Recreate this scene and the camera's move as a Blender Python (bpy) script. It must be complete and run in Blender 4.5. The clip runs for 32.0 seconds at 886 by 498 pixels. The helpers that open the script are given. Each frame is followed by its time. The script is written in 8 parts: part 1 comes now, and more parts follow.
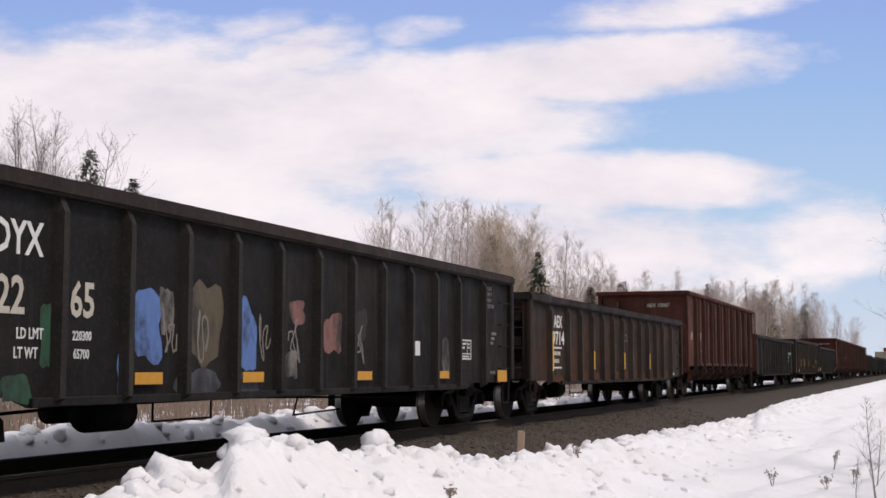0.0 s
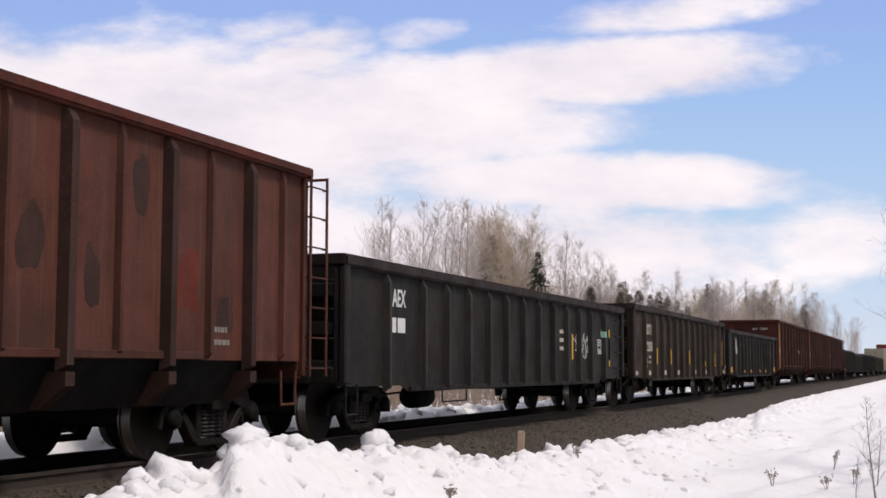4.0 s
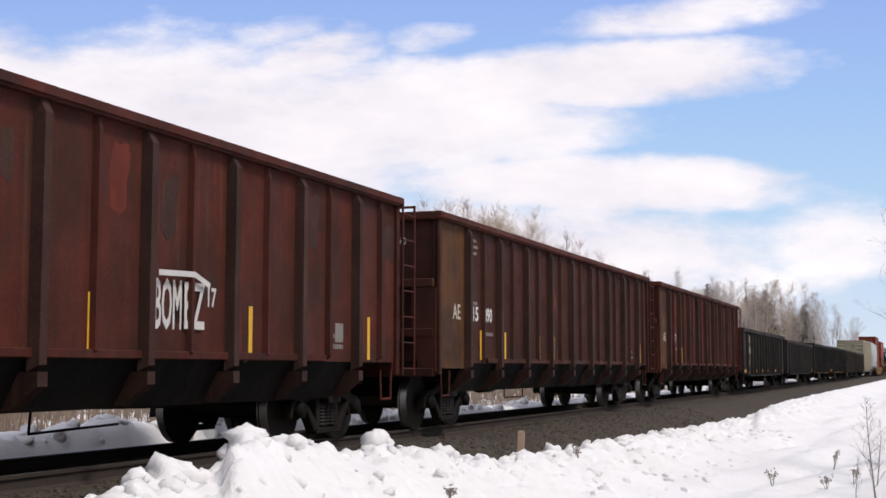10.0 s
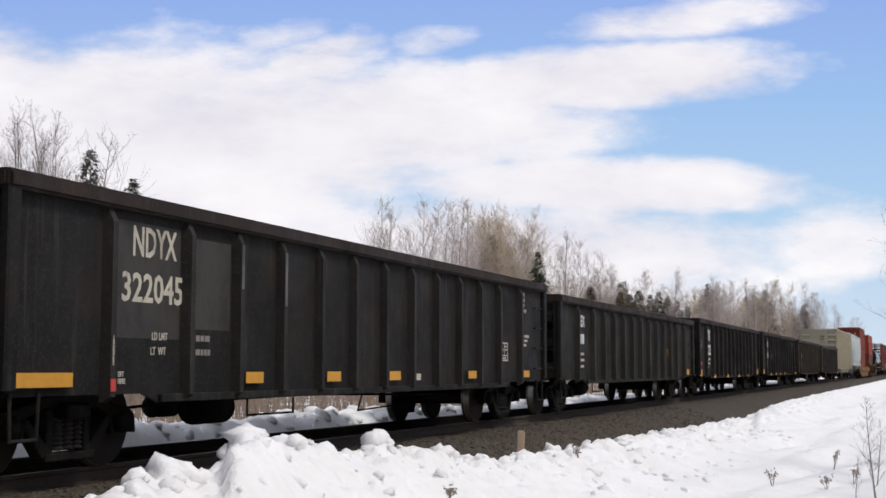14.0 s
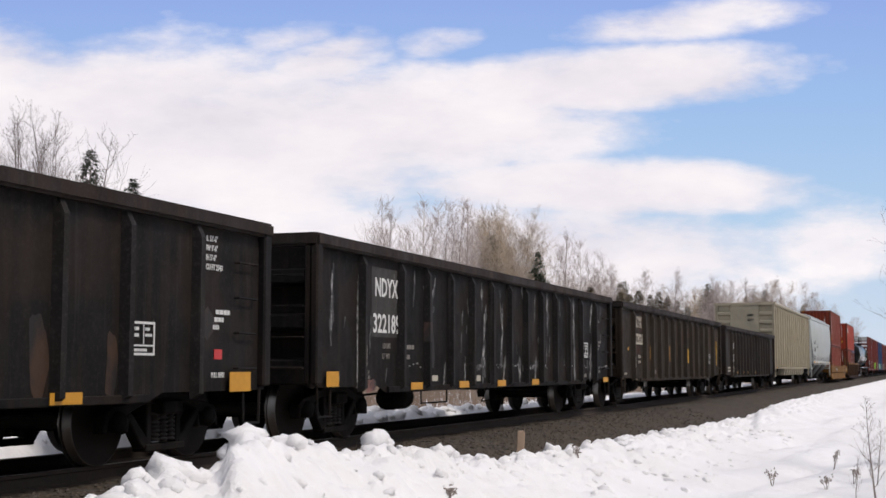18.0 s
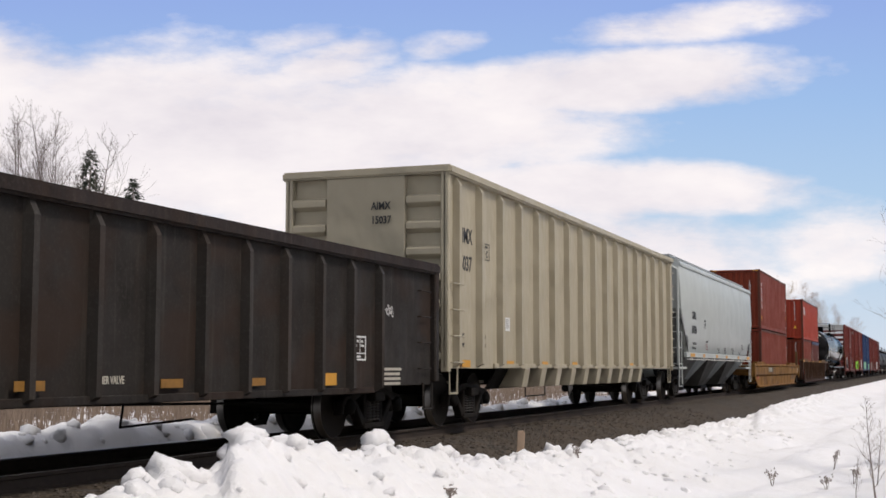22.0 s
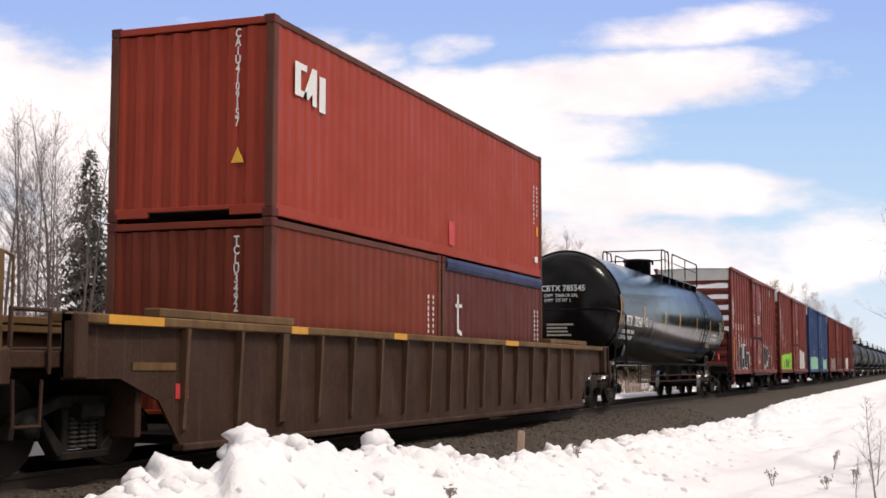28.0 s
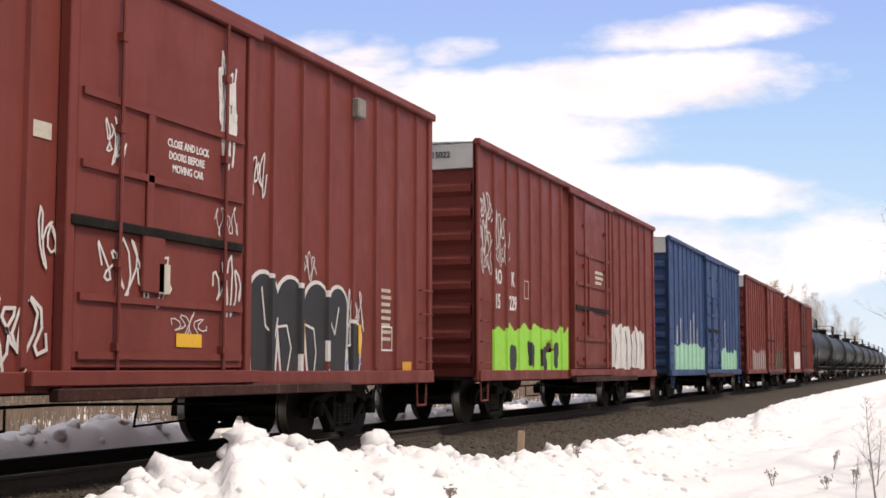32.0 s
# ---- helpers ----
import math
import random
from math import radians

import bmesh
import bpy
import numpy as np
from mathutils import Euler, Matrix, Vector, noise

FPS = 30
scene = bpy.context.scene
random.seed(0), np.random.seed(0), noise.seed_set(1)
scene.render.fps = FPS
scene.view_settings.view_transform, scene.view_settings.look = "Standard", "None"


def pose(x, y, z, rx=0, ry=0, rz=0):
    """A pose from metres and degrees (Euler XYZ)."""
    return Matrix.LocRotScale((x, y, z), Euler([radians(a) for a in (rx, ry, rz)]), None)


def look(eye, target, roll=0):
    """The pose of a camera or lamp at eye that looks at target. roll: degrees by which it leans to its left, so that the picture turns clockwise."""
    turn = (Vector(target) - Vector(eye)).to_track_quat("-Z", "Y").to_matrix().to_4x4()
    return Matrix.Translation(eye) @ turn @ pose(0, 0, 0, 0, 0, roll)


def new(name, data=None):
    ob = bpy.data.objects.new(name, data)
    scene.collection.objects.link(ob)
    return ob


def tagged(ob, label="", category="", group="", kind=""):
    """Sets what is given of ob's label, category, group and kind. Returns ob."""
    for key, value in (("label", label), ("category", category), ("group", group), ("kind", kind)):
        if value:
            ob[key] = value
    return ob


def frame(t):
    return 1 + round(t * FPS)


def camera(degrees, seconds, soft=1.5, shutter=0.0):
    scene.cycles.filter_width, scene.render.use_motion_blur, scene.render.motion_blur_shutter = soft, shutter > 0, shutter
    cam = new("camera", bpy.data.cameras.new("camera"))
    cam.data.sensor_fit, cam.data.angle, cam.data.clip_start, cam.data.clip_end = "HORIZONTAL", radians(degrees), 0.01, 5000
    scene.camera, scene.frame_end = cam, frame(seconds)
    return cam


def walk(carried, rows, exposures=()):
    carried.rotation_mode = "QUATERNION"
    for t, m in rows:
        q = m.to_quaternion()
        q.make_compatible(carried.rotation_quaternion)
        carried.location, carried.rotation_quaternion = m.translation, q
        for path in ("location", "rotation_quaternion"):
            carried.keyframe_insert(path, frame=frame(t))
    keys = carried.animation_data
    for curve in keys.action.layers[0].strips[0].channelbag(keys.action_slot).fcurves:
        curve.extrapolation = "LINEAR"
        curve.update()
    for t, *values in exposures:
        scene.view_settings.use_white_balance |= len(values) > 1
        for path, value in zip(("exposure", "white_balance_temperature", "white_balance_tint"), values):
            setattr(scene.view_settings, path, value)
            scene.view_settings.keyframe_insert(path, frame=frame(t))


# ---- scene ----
# World: the track runs along y, its centre line at x = 0, rail tops at z = 0. The train rolls towards -y.
cam = camera(37.3, 32.0, soft=1.6)
EYE = (8.868, 0.0, 1.005)
CAM = look(EYE, (8.868 - 3.45669, 9.33992, 1.005 + 0.90402), 0.055)
walk(cam, [(0, CAM), (32, CAM)], [(0, 0.12, 6650, 15), (1.5, 0.12, 6650, 15), (3, 0.24, 6650, 14), (5.5, 0.12, 6650, 15), (7.5, 0.15, 6650, 15), (9, 0.30, 6600, 13), (10, 0.26, 6550, 12), (12.5, 0.30, 6500, 10), (14.2, 0.17, 6450, 9), (17, 0.15, 6500, 11),
                                        (20, 0.16, 6700, 13), (22, 0.16, 6700, 11), (24, 0.2, 6650, 10), (26, 0.28, 6800, 11), (28, 0.40, 7050, 13), (32, 0.48, 7150, 13)])

# ---------------------------------------------------------------- light
SUN_DIR = Vector((0.55, -0.06, 0.80)).normalized()
world = bpy.data.worlds.new("world")
scene.world = world
world.use_nodes = True
wn, wl = world.node_tree.nodes, world.node_tree.links
sky = wn.new("ShaderNodeTexSky")
sky.sky_type = "NISHITA"
sky.sun_disc = False
sky.sun_elevation = math.asin(SUN_DIR.z)
sky.sun_rotation = math.atan2(SUN_DIR.x, SUN_DIR.y)
sky.air_density, sky.dust_density, sky.ozone_density = 1.0, 1.5, 1.0
# broken cloud over the whole dome
dome = wn.new("ShaderNodeTexCoord")
cloud = wn.new("ShaderNodeTexNoise")
cloud.inputs["Scale"].default_value, cloud.inputs["Detail"].default_value = 2.2, 6
wl.new(dome.outputs["Generated"], cloud.inputs["Vector"])
cover = wn.new("ShaderNodeValToRGB")
cover.color_ramp.elements[0].position, cover.color_ramp.elements[1].position = 0.40, 0.60
wl.new(cloud.outputs["Fac"], cover.inputs[0])
veil = wn.new("ShaderNodeMix")
veil.data_type = "RGBA"
wl.new(cover.outputs[0], veil.inputs[0])
wl.new(sky.outputs[0], veil.inputs[6])
veil.inputs[7].default_value = (6.6, 6.5, 6.7, 1)
wn["Background"].inputs["Strength"].default_value = 0.10
wl.new(veil.outputs[2], wn["Background"].inputs["Color"])
sun_data = bpy.data.lights.new("sun", "SUN")
sun_data.energy, sun_data.angle, sun_data.color = 1.8, radians(11), (1.0, 0.95, 0.88)
sun = new("sun", sun_data)
sun.matrix_world = look(tuple(SUN_DIR * 50), (0, 0, 0))


# ---------------------------------------------------------------- materials
def mat(name):
    m = bpy.data.materials.new(name)
    m.use_nodes = True
    return m, m.node_tree.nodes, m.node_tree.links, m.node_tree.nodes["Principled BSDF"]


def ramp(n, l, src, stops):
    r = n.new("ShaderNodeValToRGB")
    e = r.color_ramp.elements
    while len(e) > 1:
        e.remove(e[-1])
    e[0].position, e[0].color = stops[0][0], (*stops[0][1], 1)
    for p, c in stops[1:]:
        k = e.new(p)
        k.color = (*c, 1)
    l.new(src, r.inputs[0])
    return r.outputs[0]


def mix(n, l, fac, a, b):
    m = n.new("ShaderNodeMix")
    m.data_type = "RGBA"
    for sock, v in ((m.inputs[0], fac), (m.inputs[6], a), (m.inputs[7], b)):
        if hasattr(v, "links"):
            l.new(v, sock)
        elif isinstance(v, tuple):
            sock.default_value = (*v, 1)
        else:
            sock.default_value = v
    return m.outputs[2]


def coords(n, l, scale, shift=True):
    tc = n.new("ShaderNodeTexCoord")
    mp = n.new("ShaderNodeMapping")
    mp.inputs["Scale"].default_value = scale
    l.new(tc.outputs["Object"], mp.inputs[0])
    if shift:
        oi = n.new("ShaderNodeObjectInfo")
        mu = n.new("ShaderNodeMath")
        mu.operation = "MULTIPLY"
        mu.inputs[1].default_value = 37.0
        l.new(oi.outputs["Random"], mu.inputs[0])
        l.new(mu.outputs[0], mp.inputs["Location"])
    return mp.outputs[0]


def noise_tex(n, l, vec, scale, detail=5, rough=0.6):
    t = n.new("ShaderNodeTexNoise")
    t.inputs["Scale"].default_value, t.inputs["Detail"].default_value, t.inputs["Roughness"].default_value = scale, detail, rough
    l.new(vec, t.inputs["Vector"])
    return t.outputs["Fac"]


def bump(n, l, b, height, strength=0.3, dist=0.01):
    k = n.new("ShaderNodeBump")
    k.inputs["Strength"].default_value, k.inputs["Distance"].default_value = strength, dist
    l.new(height, k.inputs["Height"])
    l.new(k.outputs[0], b.inputs["Normal"])


def scaled(n, l, colour, k):
    s = n.new("ShaderNodeVectorMath")
    s.operation = "SCALE"
    s.inputs["Scale"].default_value = k
    l.new(colour, s.inputs[0])
    return s.outputs[0]


def paint(name, base, rust=(0.10, 0.045, 0.025), amount=0.35, dust=(0.22, 0.18, 0.15), dusty=0.25, rough=0.7, spec=0.16, patch=0.0, dents=0.10, grain=0.004, shade=0.68, vary=0.30):
    """Weathered paint: blotches, vertical streaks of rust, dust and fine grain."""
    m, n, l, b = mat(name)
    v = coords(n, l, (1, 1, 1))
    vs = coords(n, l, (2.2, 2.2, 0.18))
    blot = noise_tex(n, l, v, 1.1, 6, 0.62)
    streak = noise_tex(n, l, vs, 2.0, 6, 0.65)
    fine = noise_tex(n, l, v, 26, 5, 0.7)
    c1 = mix(n, l, ramp(n, l, blot, [(0.42, (0, 0, 0)), (0.70, (1, 1, 1))]), base, tuple(x * shade for x in base))
    k = ramp(n, l, streak, [(0.62 - 0.28 * amount, (0, 0, 0)), (0.86 - 0.2 * amount, (amount,) * 3)])
    c2 = mix(n, l, k, c1, rust)
    c3 = mix(n, l, ramp(n, l, fine, [(0.52, (0, 0, 0)), (0.82, (dusty,) * 3)]), c2, dust)
    if patch:
        big = noise_tex(n, l, coords(n, l, (0.35, 0.5, 0.8)), 1.3, 3, 0.5)
        c3 = mix(n, l, ramp(n, l, big, [(0.5, (0, 0, 0)), (0.6, (patch,) * 3)]), c3, rust)
    runs = noise_tex(n, l, coords(n, l, (5.0, 5.0, 0.22)), 1.6, 4, 0.6)
    c3 = mix(n, l, ramp(n, l, runs, [(0.58, (0, 0, 0)), (0.74, (dusty * 0.8,) * 3)]), c3, dust)
    oi = n.new("ShaderNodeObjectInfo")
    c3 = mix(n, l, oi.outputs["Random"], c3, scaled(n, l, c3, 1 + vary))
    l.new(c3, b.inputs["Base Color"])
    l.new(ramp(n, l, blot, [(0.35, (rough * 0.8,) * 3), (0.7, (min(1, rough * 1.2),) * 3)]), b.inputs["Roughness"])
    b.inputs["Specular IOR Level"].default_value = spec
    dent = noise_tex(n, l, coords(n, l, (1.2, 1.2, 0.8)), 1.6, 2, 0.4)
    k1 = n.new("ShaderNodeBump")
    k1.inputs["Strength"].default_value, k1.inputs["Distance"].default_value = 0.35, dents
    l.new(dent, k1.inputs["Height"])
    k2 = n.new("ShaderNodeBump")
    k2.inputs["Strength"].default_value, k2.inputs["Distance"].default_value = 0.25, grain
    l.new(fine, k2.inputs["Height"])
    l.new(k1.outputs[0], k2.inputs["Normal"])
    l.new(k2.outputs[0], b.inputs["Normal"])
    return m


def plain(name, base, rough=0.6, metal=0.0, var=0.25, scale=8.0):
    m, n, l, b = mat(name)
    v = coords(n, l, (1, 1, 1))
    f = noise_tex(n, l, v, scale, 5, 0.65)
    l.new(mix(n, l, f, tuple(x * (1 - var) for x in base), tuple(min(1, x * (1 + var)) for x in base)), b.inputs["Base Color"])
    b.inputs["Roughness"].default_value, b.inputs["Metallic"].default_value = rough, metal
    bump(n, l, b, f, 0.2, 0.004)
    return m


M = {}
M["black_gon"] = paint("black gondola paint", (0.0130, 0.0122, 0.0118), amount=0.4, rust=(0.030, 0.021, 0.016), dust=(0.075, 0.070, 0.066), dusty=0.40, patch=0.30)
M["jet_gon"] = paint("jet black gondola paint", (0.0090, 0.0082, 0.0078), amount=0.5, rust=(0.034, 0.022, 0.016), dust=(0.06, 0.053, 0.049), dusty=0.36, patch=0.32)
M["grey_gon"] = paint("brown grey gondola paint", (0.026, 0.0225, 0.020), amount=0.45, rust=(0.034, 0.021, 0.015), dust=(0.09, 0.078, 0.068), dusty=0.4, patch=0.7)
M["rust_patch"] = paint("orange rust", (0.085, 0.033, 0.014), amount=0.7, rust=(0.05, 0.024, 0.014), dust=(0.15, 0.08, 0.04), dusty=0.4, patch=0.4)
M["brown_gon"] = paint("dark brown gondola paint", (0.026, 0.0205, 0.0150), rust=(0.058, 0.031, 0.018), amount=0.45, dust=(0.10, 0.082, 0.062), dusty=0.38, patch=0.35)
M["rusty_gon"] = paint("rusty dark gondola paint", (0.023, 0.0185, 0.0150), rust=(0.065, 0.026, 0.013), amount=0.6, dust=(0.08, 0.06, 0.048), dusty=0.3, patch=0.4)
M["green_gon"] = paint("dark green grey gondola paint", (0.0165, 0.0160, 0.0145), rust=(0.042, 0.026, 0.017), amount=0.35, dust=(0.08, 0.072, 0.065), dusty=0.38, patch=0.2)
# post paint: a lighter copy of each side paint, sunlight put into the colour
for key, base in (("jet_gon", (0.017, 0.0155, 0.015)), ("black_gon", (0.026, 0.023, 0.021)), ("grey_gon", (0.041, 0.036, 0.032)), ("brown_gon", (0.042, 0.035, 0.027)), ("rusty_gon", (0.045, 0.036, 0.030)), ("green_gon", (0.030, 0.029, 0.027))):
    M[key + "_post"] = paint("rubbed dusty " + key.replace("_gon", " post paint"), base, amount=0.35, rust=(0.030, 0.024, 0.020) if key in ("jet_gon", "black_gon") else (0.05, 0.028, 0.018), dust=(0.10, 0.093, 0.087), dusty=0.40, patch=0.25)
M["chord"] = paint("worn top chord steel", (0.024, 0.018, 0.016), rust=(0.045, 0.027, 0.019), amount=0.6, dust=(0.10, 0.08, 0.07), dusty=0.35)
M["ore_red"] = paint("oxide red gondola paint", (0.088, 0.0200, 0.0130), rust=(0.030, 0.016, 0.012), amount=0.8, dust=(0.13, 0.07, 0.05), dusty=0.35, patch=0.45)
M["ore_brown"] = paint("brown red gondola paint", (0.064, 0.0195, 0.0130), rust=(0.027, 0.016, 0.012), amount=0.8, dust=(0.12, 0.07, 0.05), dusty=0.35, patch=0.45)
M["ore_faded"] = paint("faded red brown gondola paint", (0.092, 0.031, 0.021), rust=(0.040, 0.022, 0.016), amount=0.75, dust=(0.14, 0.085, 0.06), dusty=0.38, patch=0.4)
M["ore_post"] = paint("worn brown post paint", (0.050, 0.0235, 0.0180), rust=(0.030, 0.018, 0.014), amount=0.7, dust=(0.12, 0.08, 0.06), dusty=0.4, patch=0.4)
M["ore_patch"] = paint("bright oxide patch", (0.135, 0.026, 0.016), rust=(0.06, 0.02, 0.014), amount=0.7, dust=(0.14, 0.07, 0.05), dusty=0.3, patch=0.3)
M["ochre"] = paint("faded ochre patch paint", (0.22, 0.105, 0.020), rust=(0.060, 0.028, 0.014), amount=0.85, dusty=0.3, patch=0.45)
M["ochre_old"] = paint("burnt ochre patch paint", (0.115, 0.048, 0.015), rust=(0.040, 0.020, 0.013), amount=0.9, dust=(0.14, 0.08, 0.05), dusty=0.35, patch=0.75)
M["patch_grey"] = paint("grey overpaint", (0.050, 0.048, 0.046), amount=0.3, rust=(0.03, 0.022, 0.016), dusty=0.3)
M["beige"] = paint("pale beige gondola paint", (0.405, 0.360, 0.270), rust=(0.33, 0.285, 0.21), amount=0.35, dents=0.30, dust=(0.36, 0.32, 0.25), dusty=0.2, rough=0.5, shade=0.95, vary=0.04)
M["hopper_grey"] = paint("light grey hopper paint", (0.445, 0.47, 0.458), rust=(0.42, 0.44, 0.425), amount=0.25, dust=(0.46, 0.48, 0.46), dusty=0.12, rough=0.42, dents=0.03, shade=0.95, vary=0.04)
M["hopper_dark"] = paint("dark grey hopper paint", (0.105, 0.108, 0.110), amount=0.2, dusty=0.2, rough=0.5)
M["well_yellow"] = paint("worn yellow well car paint", (0.27, 0.135, 0.032), rust=(0.09, 0.045, 0.022), amount=0.75, dust=(0.20, 0.13, 0.07), dusty=0.4, patch=0.5, vary=0.15)
M["well_brown"] = paint("brown well car paint", (0.050, 0.025, 0.0155), rust=(0.036, 0.019, 0.013), amount=0.6, dust=(0.17, 0.12, 0.09), dusty=0.3, patch=0.25, vary=0.15)
M["cont_red"] = paint("bright red container paint", (0.315, 0.044, 0.023), rust=(0.25, 0.040, 0.023), amount=0.35, dust=(0.35, 0.085, 0.05), dusty=0.3, rough=0.5, dents=0.05, shade=0.88, vary=0.06)
M["cont_brown"] = paint("brown red container paint", (0.175, 0.032, 0.0150), rust=(0.135, 0.026, 0.0145), amount=0.35, dust=(0.19, 0.06, 0.04), dusty=0.3, rough=0.5, dents=0.05, shade=0.88, vary=0.06)
M["cont_dark"] = paint("dark brown red container paint", (0.10, 0.023, 0.017), rust=(0.065, 0.02, 0.017), amount=0.45, dusty=0.25, rough=0.55, shade=0.88, vary=0.06)
M["cont_edge"] = paint("rubbed brown container edge", (0.115, 0.040, 0.026), rust=(0.06, 0.028, 0.02), amount=0.6, dust=(0.16, 0.09, 0.06), dusty=0.35, rough=0.6, vary=0.06)
M["cont_blue"] = paint("faded blue roof paint", (0.030, 0.040, 0.095), amount=0.2, dusty=0.3, rough=0.5)
M["box_red"] = paint("oxide red boxcar paint", (0.178, 0.042, 0.034), rust=(0.115, 0.034, 0.027), amount=0.4, dust=(0.21, 0.09, 0.075), dusty=0.25, rough=0.5, shade=0.85, vary=0.08)
M["box_blue"] = paint("faded blue boxcar paint", (0.036, 0.07, 0.165), rust=(0.08, 0.065, 0.075), amount=0.4, dusty=0.3, rough=0.55, shade=0.85, vary=0.08)
M["box_dark"] = paint("dark red door paint", (0.09, 0.022, 0.018), amount=0.45, dusty=0.25, rough=0.5, shade=0.85, vary=0.08)
M["tank_black"] = paint("gloss black tank paint", (0.0075, 0.0072, 0.0072), rust=(0.009, 0.0085, 0.0085), amount=0.2, dust=(0.008, 0.008, 0.008), dusty=0.05, rough=0.16, spec=0.15, dents=0.03, grain=0.0004, vary=0.0)
M["tank_old"] = paint("dusty black tank paint", (0.022, 0.021, 0.021), rust=(0.03, 0.02, 0.015), amount=0.35, dust=(0.08, 0.07, 0.06), dusty=0.35, rough=0.5)
M["truck"] = paint("grimy cast steel", (0.010, 0.0085, 0.007), rust=(0.024, 0.015, 0.010), amount=0.5, dust=(0.05, 0.042, 0.035), dusty=0.4, rough=0.75)
# grime black for underframes; on ore slope sheets it also paints the shade
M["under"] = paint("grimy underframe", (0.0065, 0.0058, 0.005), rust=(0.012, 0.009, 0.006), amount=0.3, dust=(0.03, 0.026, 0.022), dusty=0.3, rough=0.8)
M["steel"] = plain("worn bright steel", (0.26, 0.25, 0.24), 0.35, 1.0, 0.2)
M["rail_steel"] = plain("rusty rail steel", (0.048, 0.034, 0.026), 0.8, 0.1, 0.4)
M["spring"] = plain("spring steel", (0.026, 0.022, 0.019), 0.6, 0.2)
M["wheel_red"] = plain("rusty wheel plate", (0.018, 0.013, 0.010), 0.9, 0.0, 0.5)
M["white"] = plain("worn white lettering", (0.70, 0.70, 0.68), 0.6, 0, 0.15, 18)
M["cream"] = plain("aged white lettering", (0.52, 0.48, 0.40), 0.6, 0, 0.25, 18)
M["dim"] = plain("dirty faint lettering", (0.22, 0.20, 0.18), 0.7, 0, 0.4, 18)
M["ink"] = plain("black lettering", (0.02, 0.02, 0.022), 0.5, 0, 0.2, 18)
M["yellow"] = plain("yellow reflective strip", (0.75, 0.42, 0.03), 0.5, 0, 0.15, 12)
M["orange"] = plain("orange yellow reflective plate", (0.62, 0.30, 0.03), 0.5, 0, 0.2, 12)
M["orange_old"] = plain("rubbed orange plate", (0.27, 0.13, 0.022), 0.6, 0, 0.45, 10)
M["lime"] = plain("lime green spray paint", (0.28, 0.62, 0.06), 0.55, 0, 0.2, 6)
M["mint"] = plain("pale green spray paint", (0.30, 0.55, 0.40), 0.6, 0, 0.3, 5)
M["spray_black"] = plain("black spray paint", (0.022, 0.020, 0.022), 0.5, 0, 0.4, 6)
M["spray_white"] = plain("white spray paint", (0.62, 0.60, 0.58), 0.6, 0, 0.25, 5)


def worn_spray(name, base, under=(0.022, 0.020, 0.018), keep=0.5, size=2.4):
    """Faded spray paint, rubbed through to the dark paint below."""
    m, n, l, b = mat(name)
    v = coords(n, l, (1, 1, 0.6))
    f = noise_tex(n, l, v, size, 6, 0.7)
    g = noise_tex(n, l, v, 14, 5, 0.7)
    c = mix(n, l, g, tuple(x * 0.6 for x in base), tuple(x * 1.2 for x in base))
    l.new(mix(n, l, ramp(n, l, f, [(keep - 0.08, (0, 0, 0)), (keep + 0.08, (1, 1, 1))]), c, under), b.inputs["Base Color"])
    b.inputs["Roughness"].default_value = 0.65
    return m


M["spray_blue"] = worn_spray("faded blue spray paint", (0.11, 0.20, 0.46), keep=0.60)
M["spray_tan"] = worn_spray("faded tan spray paint", (0.11, 0.088, 0.055), keep=0.56)
M["spray_green"] = worn_spray("faded green spray paint", (0.03, 0.10, 0.055), keep=0.52)
M["spray_faint"] = worn_spray("rubbed pale spray paint", (0.24, 0.22, 0.20), keep=0.50)
M["spray_rose"] = worn_spray("faded rose spray paint", (0.26, 0.12, 0.10), keep=0.52)
M["spray_tan_dark"] = worn_spray("rubbed brown paint", (0.055, 0.040, 0.030), under=(0.018, 0.016, 0.014), keep=0.45)
M["spray_rose_dark"] = worn_spray("rubbed red brown paint", (0.085, 0.040, 0.032), under=(0.018, 0.016, 0.014), keep=0.42)
M["worn_number"] = worn_spray("rubbed cream number paint", (0.56, 0.51, 0.42), under=(0.055, 0.040, 0.030), keep=0.62)
M["old_patch"] = worn_spray("faded olive brown overpaint", (0.042, 0.037, 0.030), under=(0.018, 0.016, 0.0145), keep=0.55)
M["rust_run"] = worn_spray("brown rust run", (0.060, 0.030, 0.017), under=(0.014, 0.012, 0.011), keep=0.50)
M["slate_haze"] = worn_spray("thin slate blue overspray", (0.080, 0.085, 0.10), under=(0.022, 0.020, 0.019), keep=0.55)
M["run_white"] = worn_spray("flaking white paint run", (0.46, 0.45, 0.44), under=(0.016, 0.015, 0.0145), keep=0.49, size=11.0)
M["run_grey"] = worn_spray("rubbed grey paint run", (0.15, 0.145, 0.14), under=(0.016, 0.015, 0.0145), keep=0.47, size=9.0)
M["stake_paint"] = plain("bare tan steel", (0.36, 0.26, 0.16), 0.7, 0, 0.3, 8)
M["dim_post"] = worn_spray("pale rubbed primer", (0.13, 0.125, 0.12), keep=0.55)
M["sky_arrow"] = plain("pale blue spray paint", (0.22, 0.32, 0.50), 0.6, 0, 0.25, 6)
M["roof"] = plain("galvanised roof sheet", (0.55, 0.55, 0.54), 0.45, 0.6, 0.15)
M["bare"] = plain("pale primer sheet", (0.55, 0.54, 0.52), 0.55, 0, 0.2, 3)
M["snow_cap"] = plain("packed snow on a ledge", (0.85, 0.85, 0.87), 0.7, 0, 0.04)
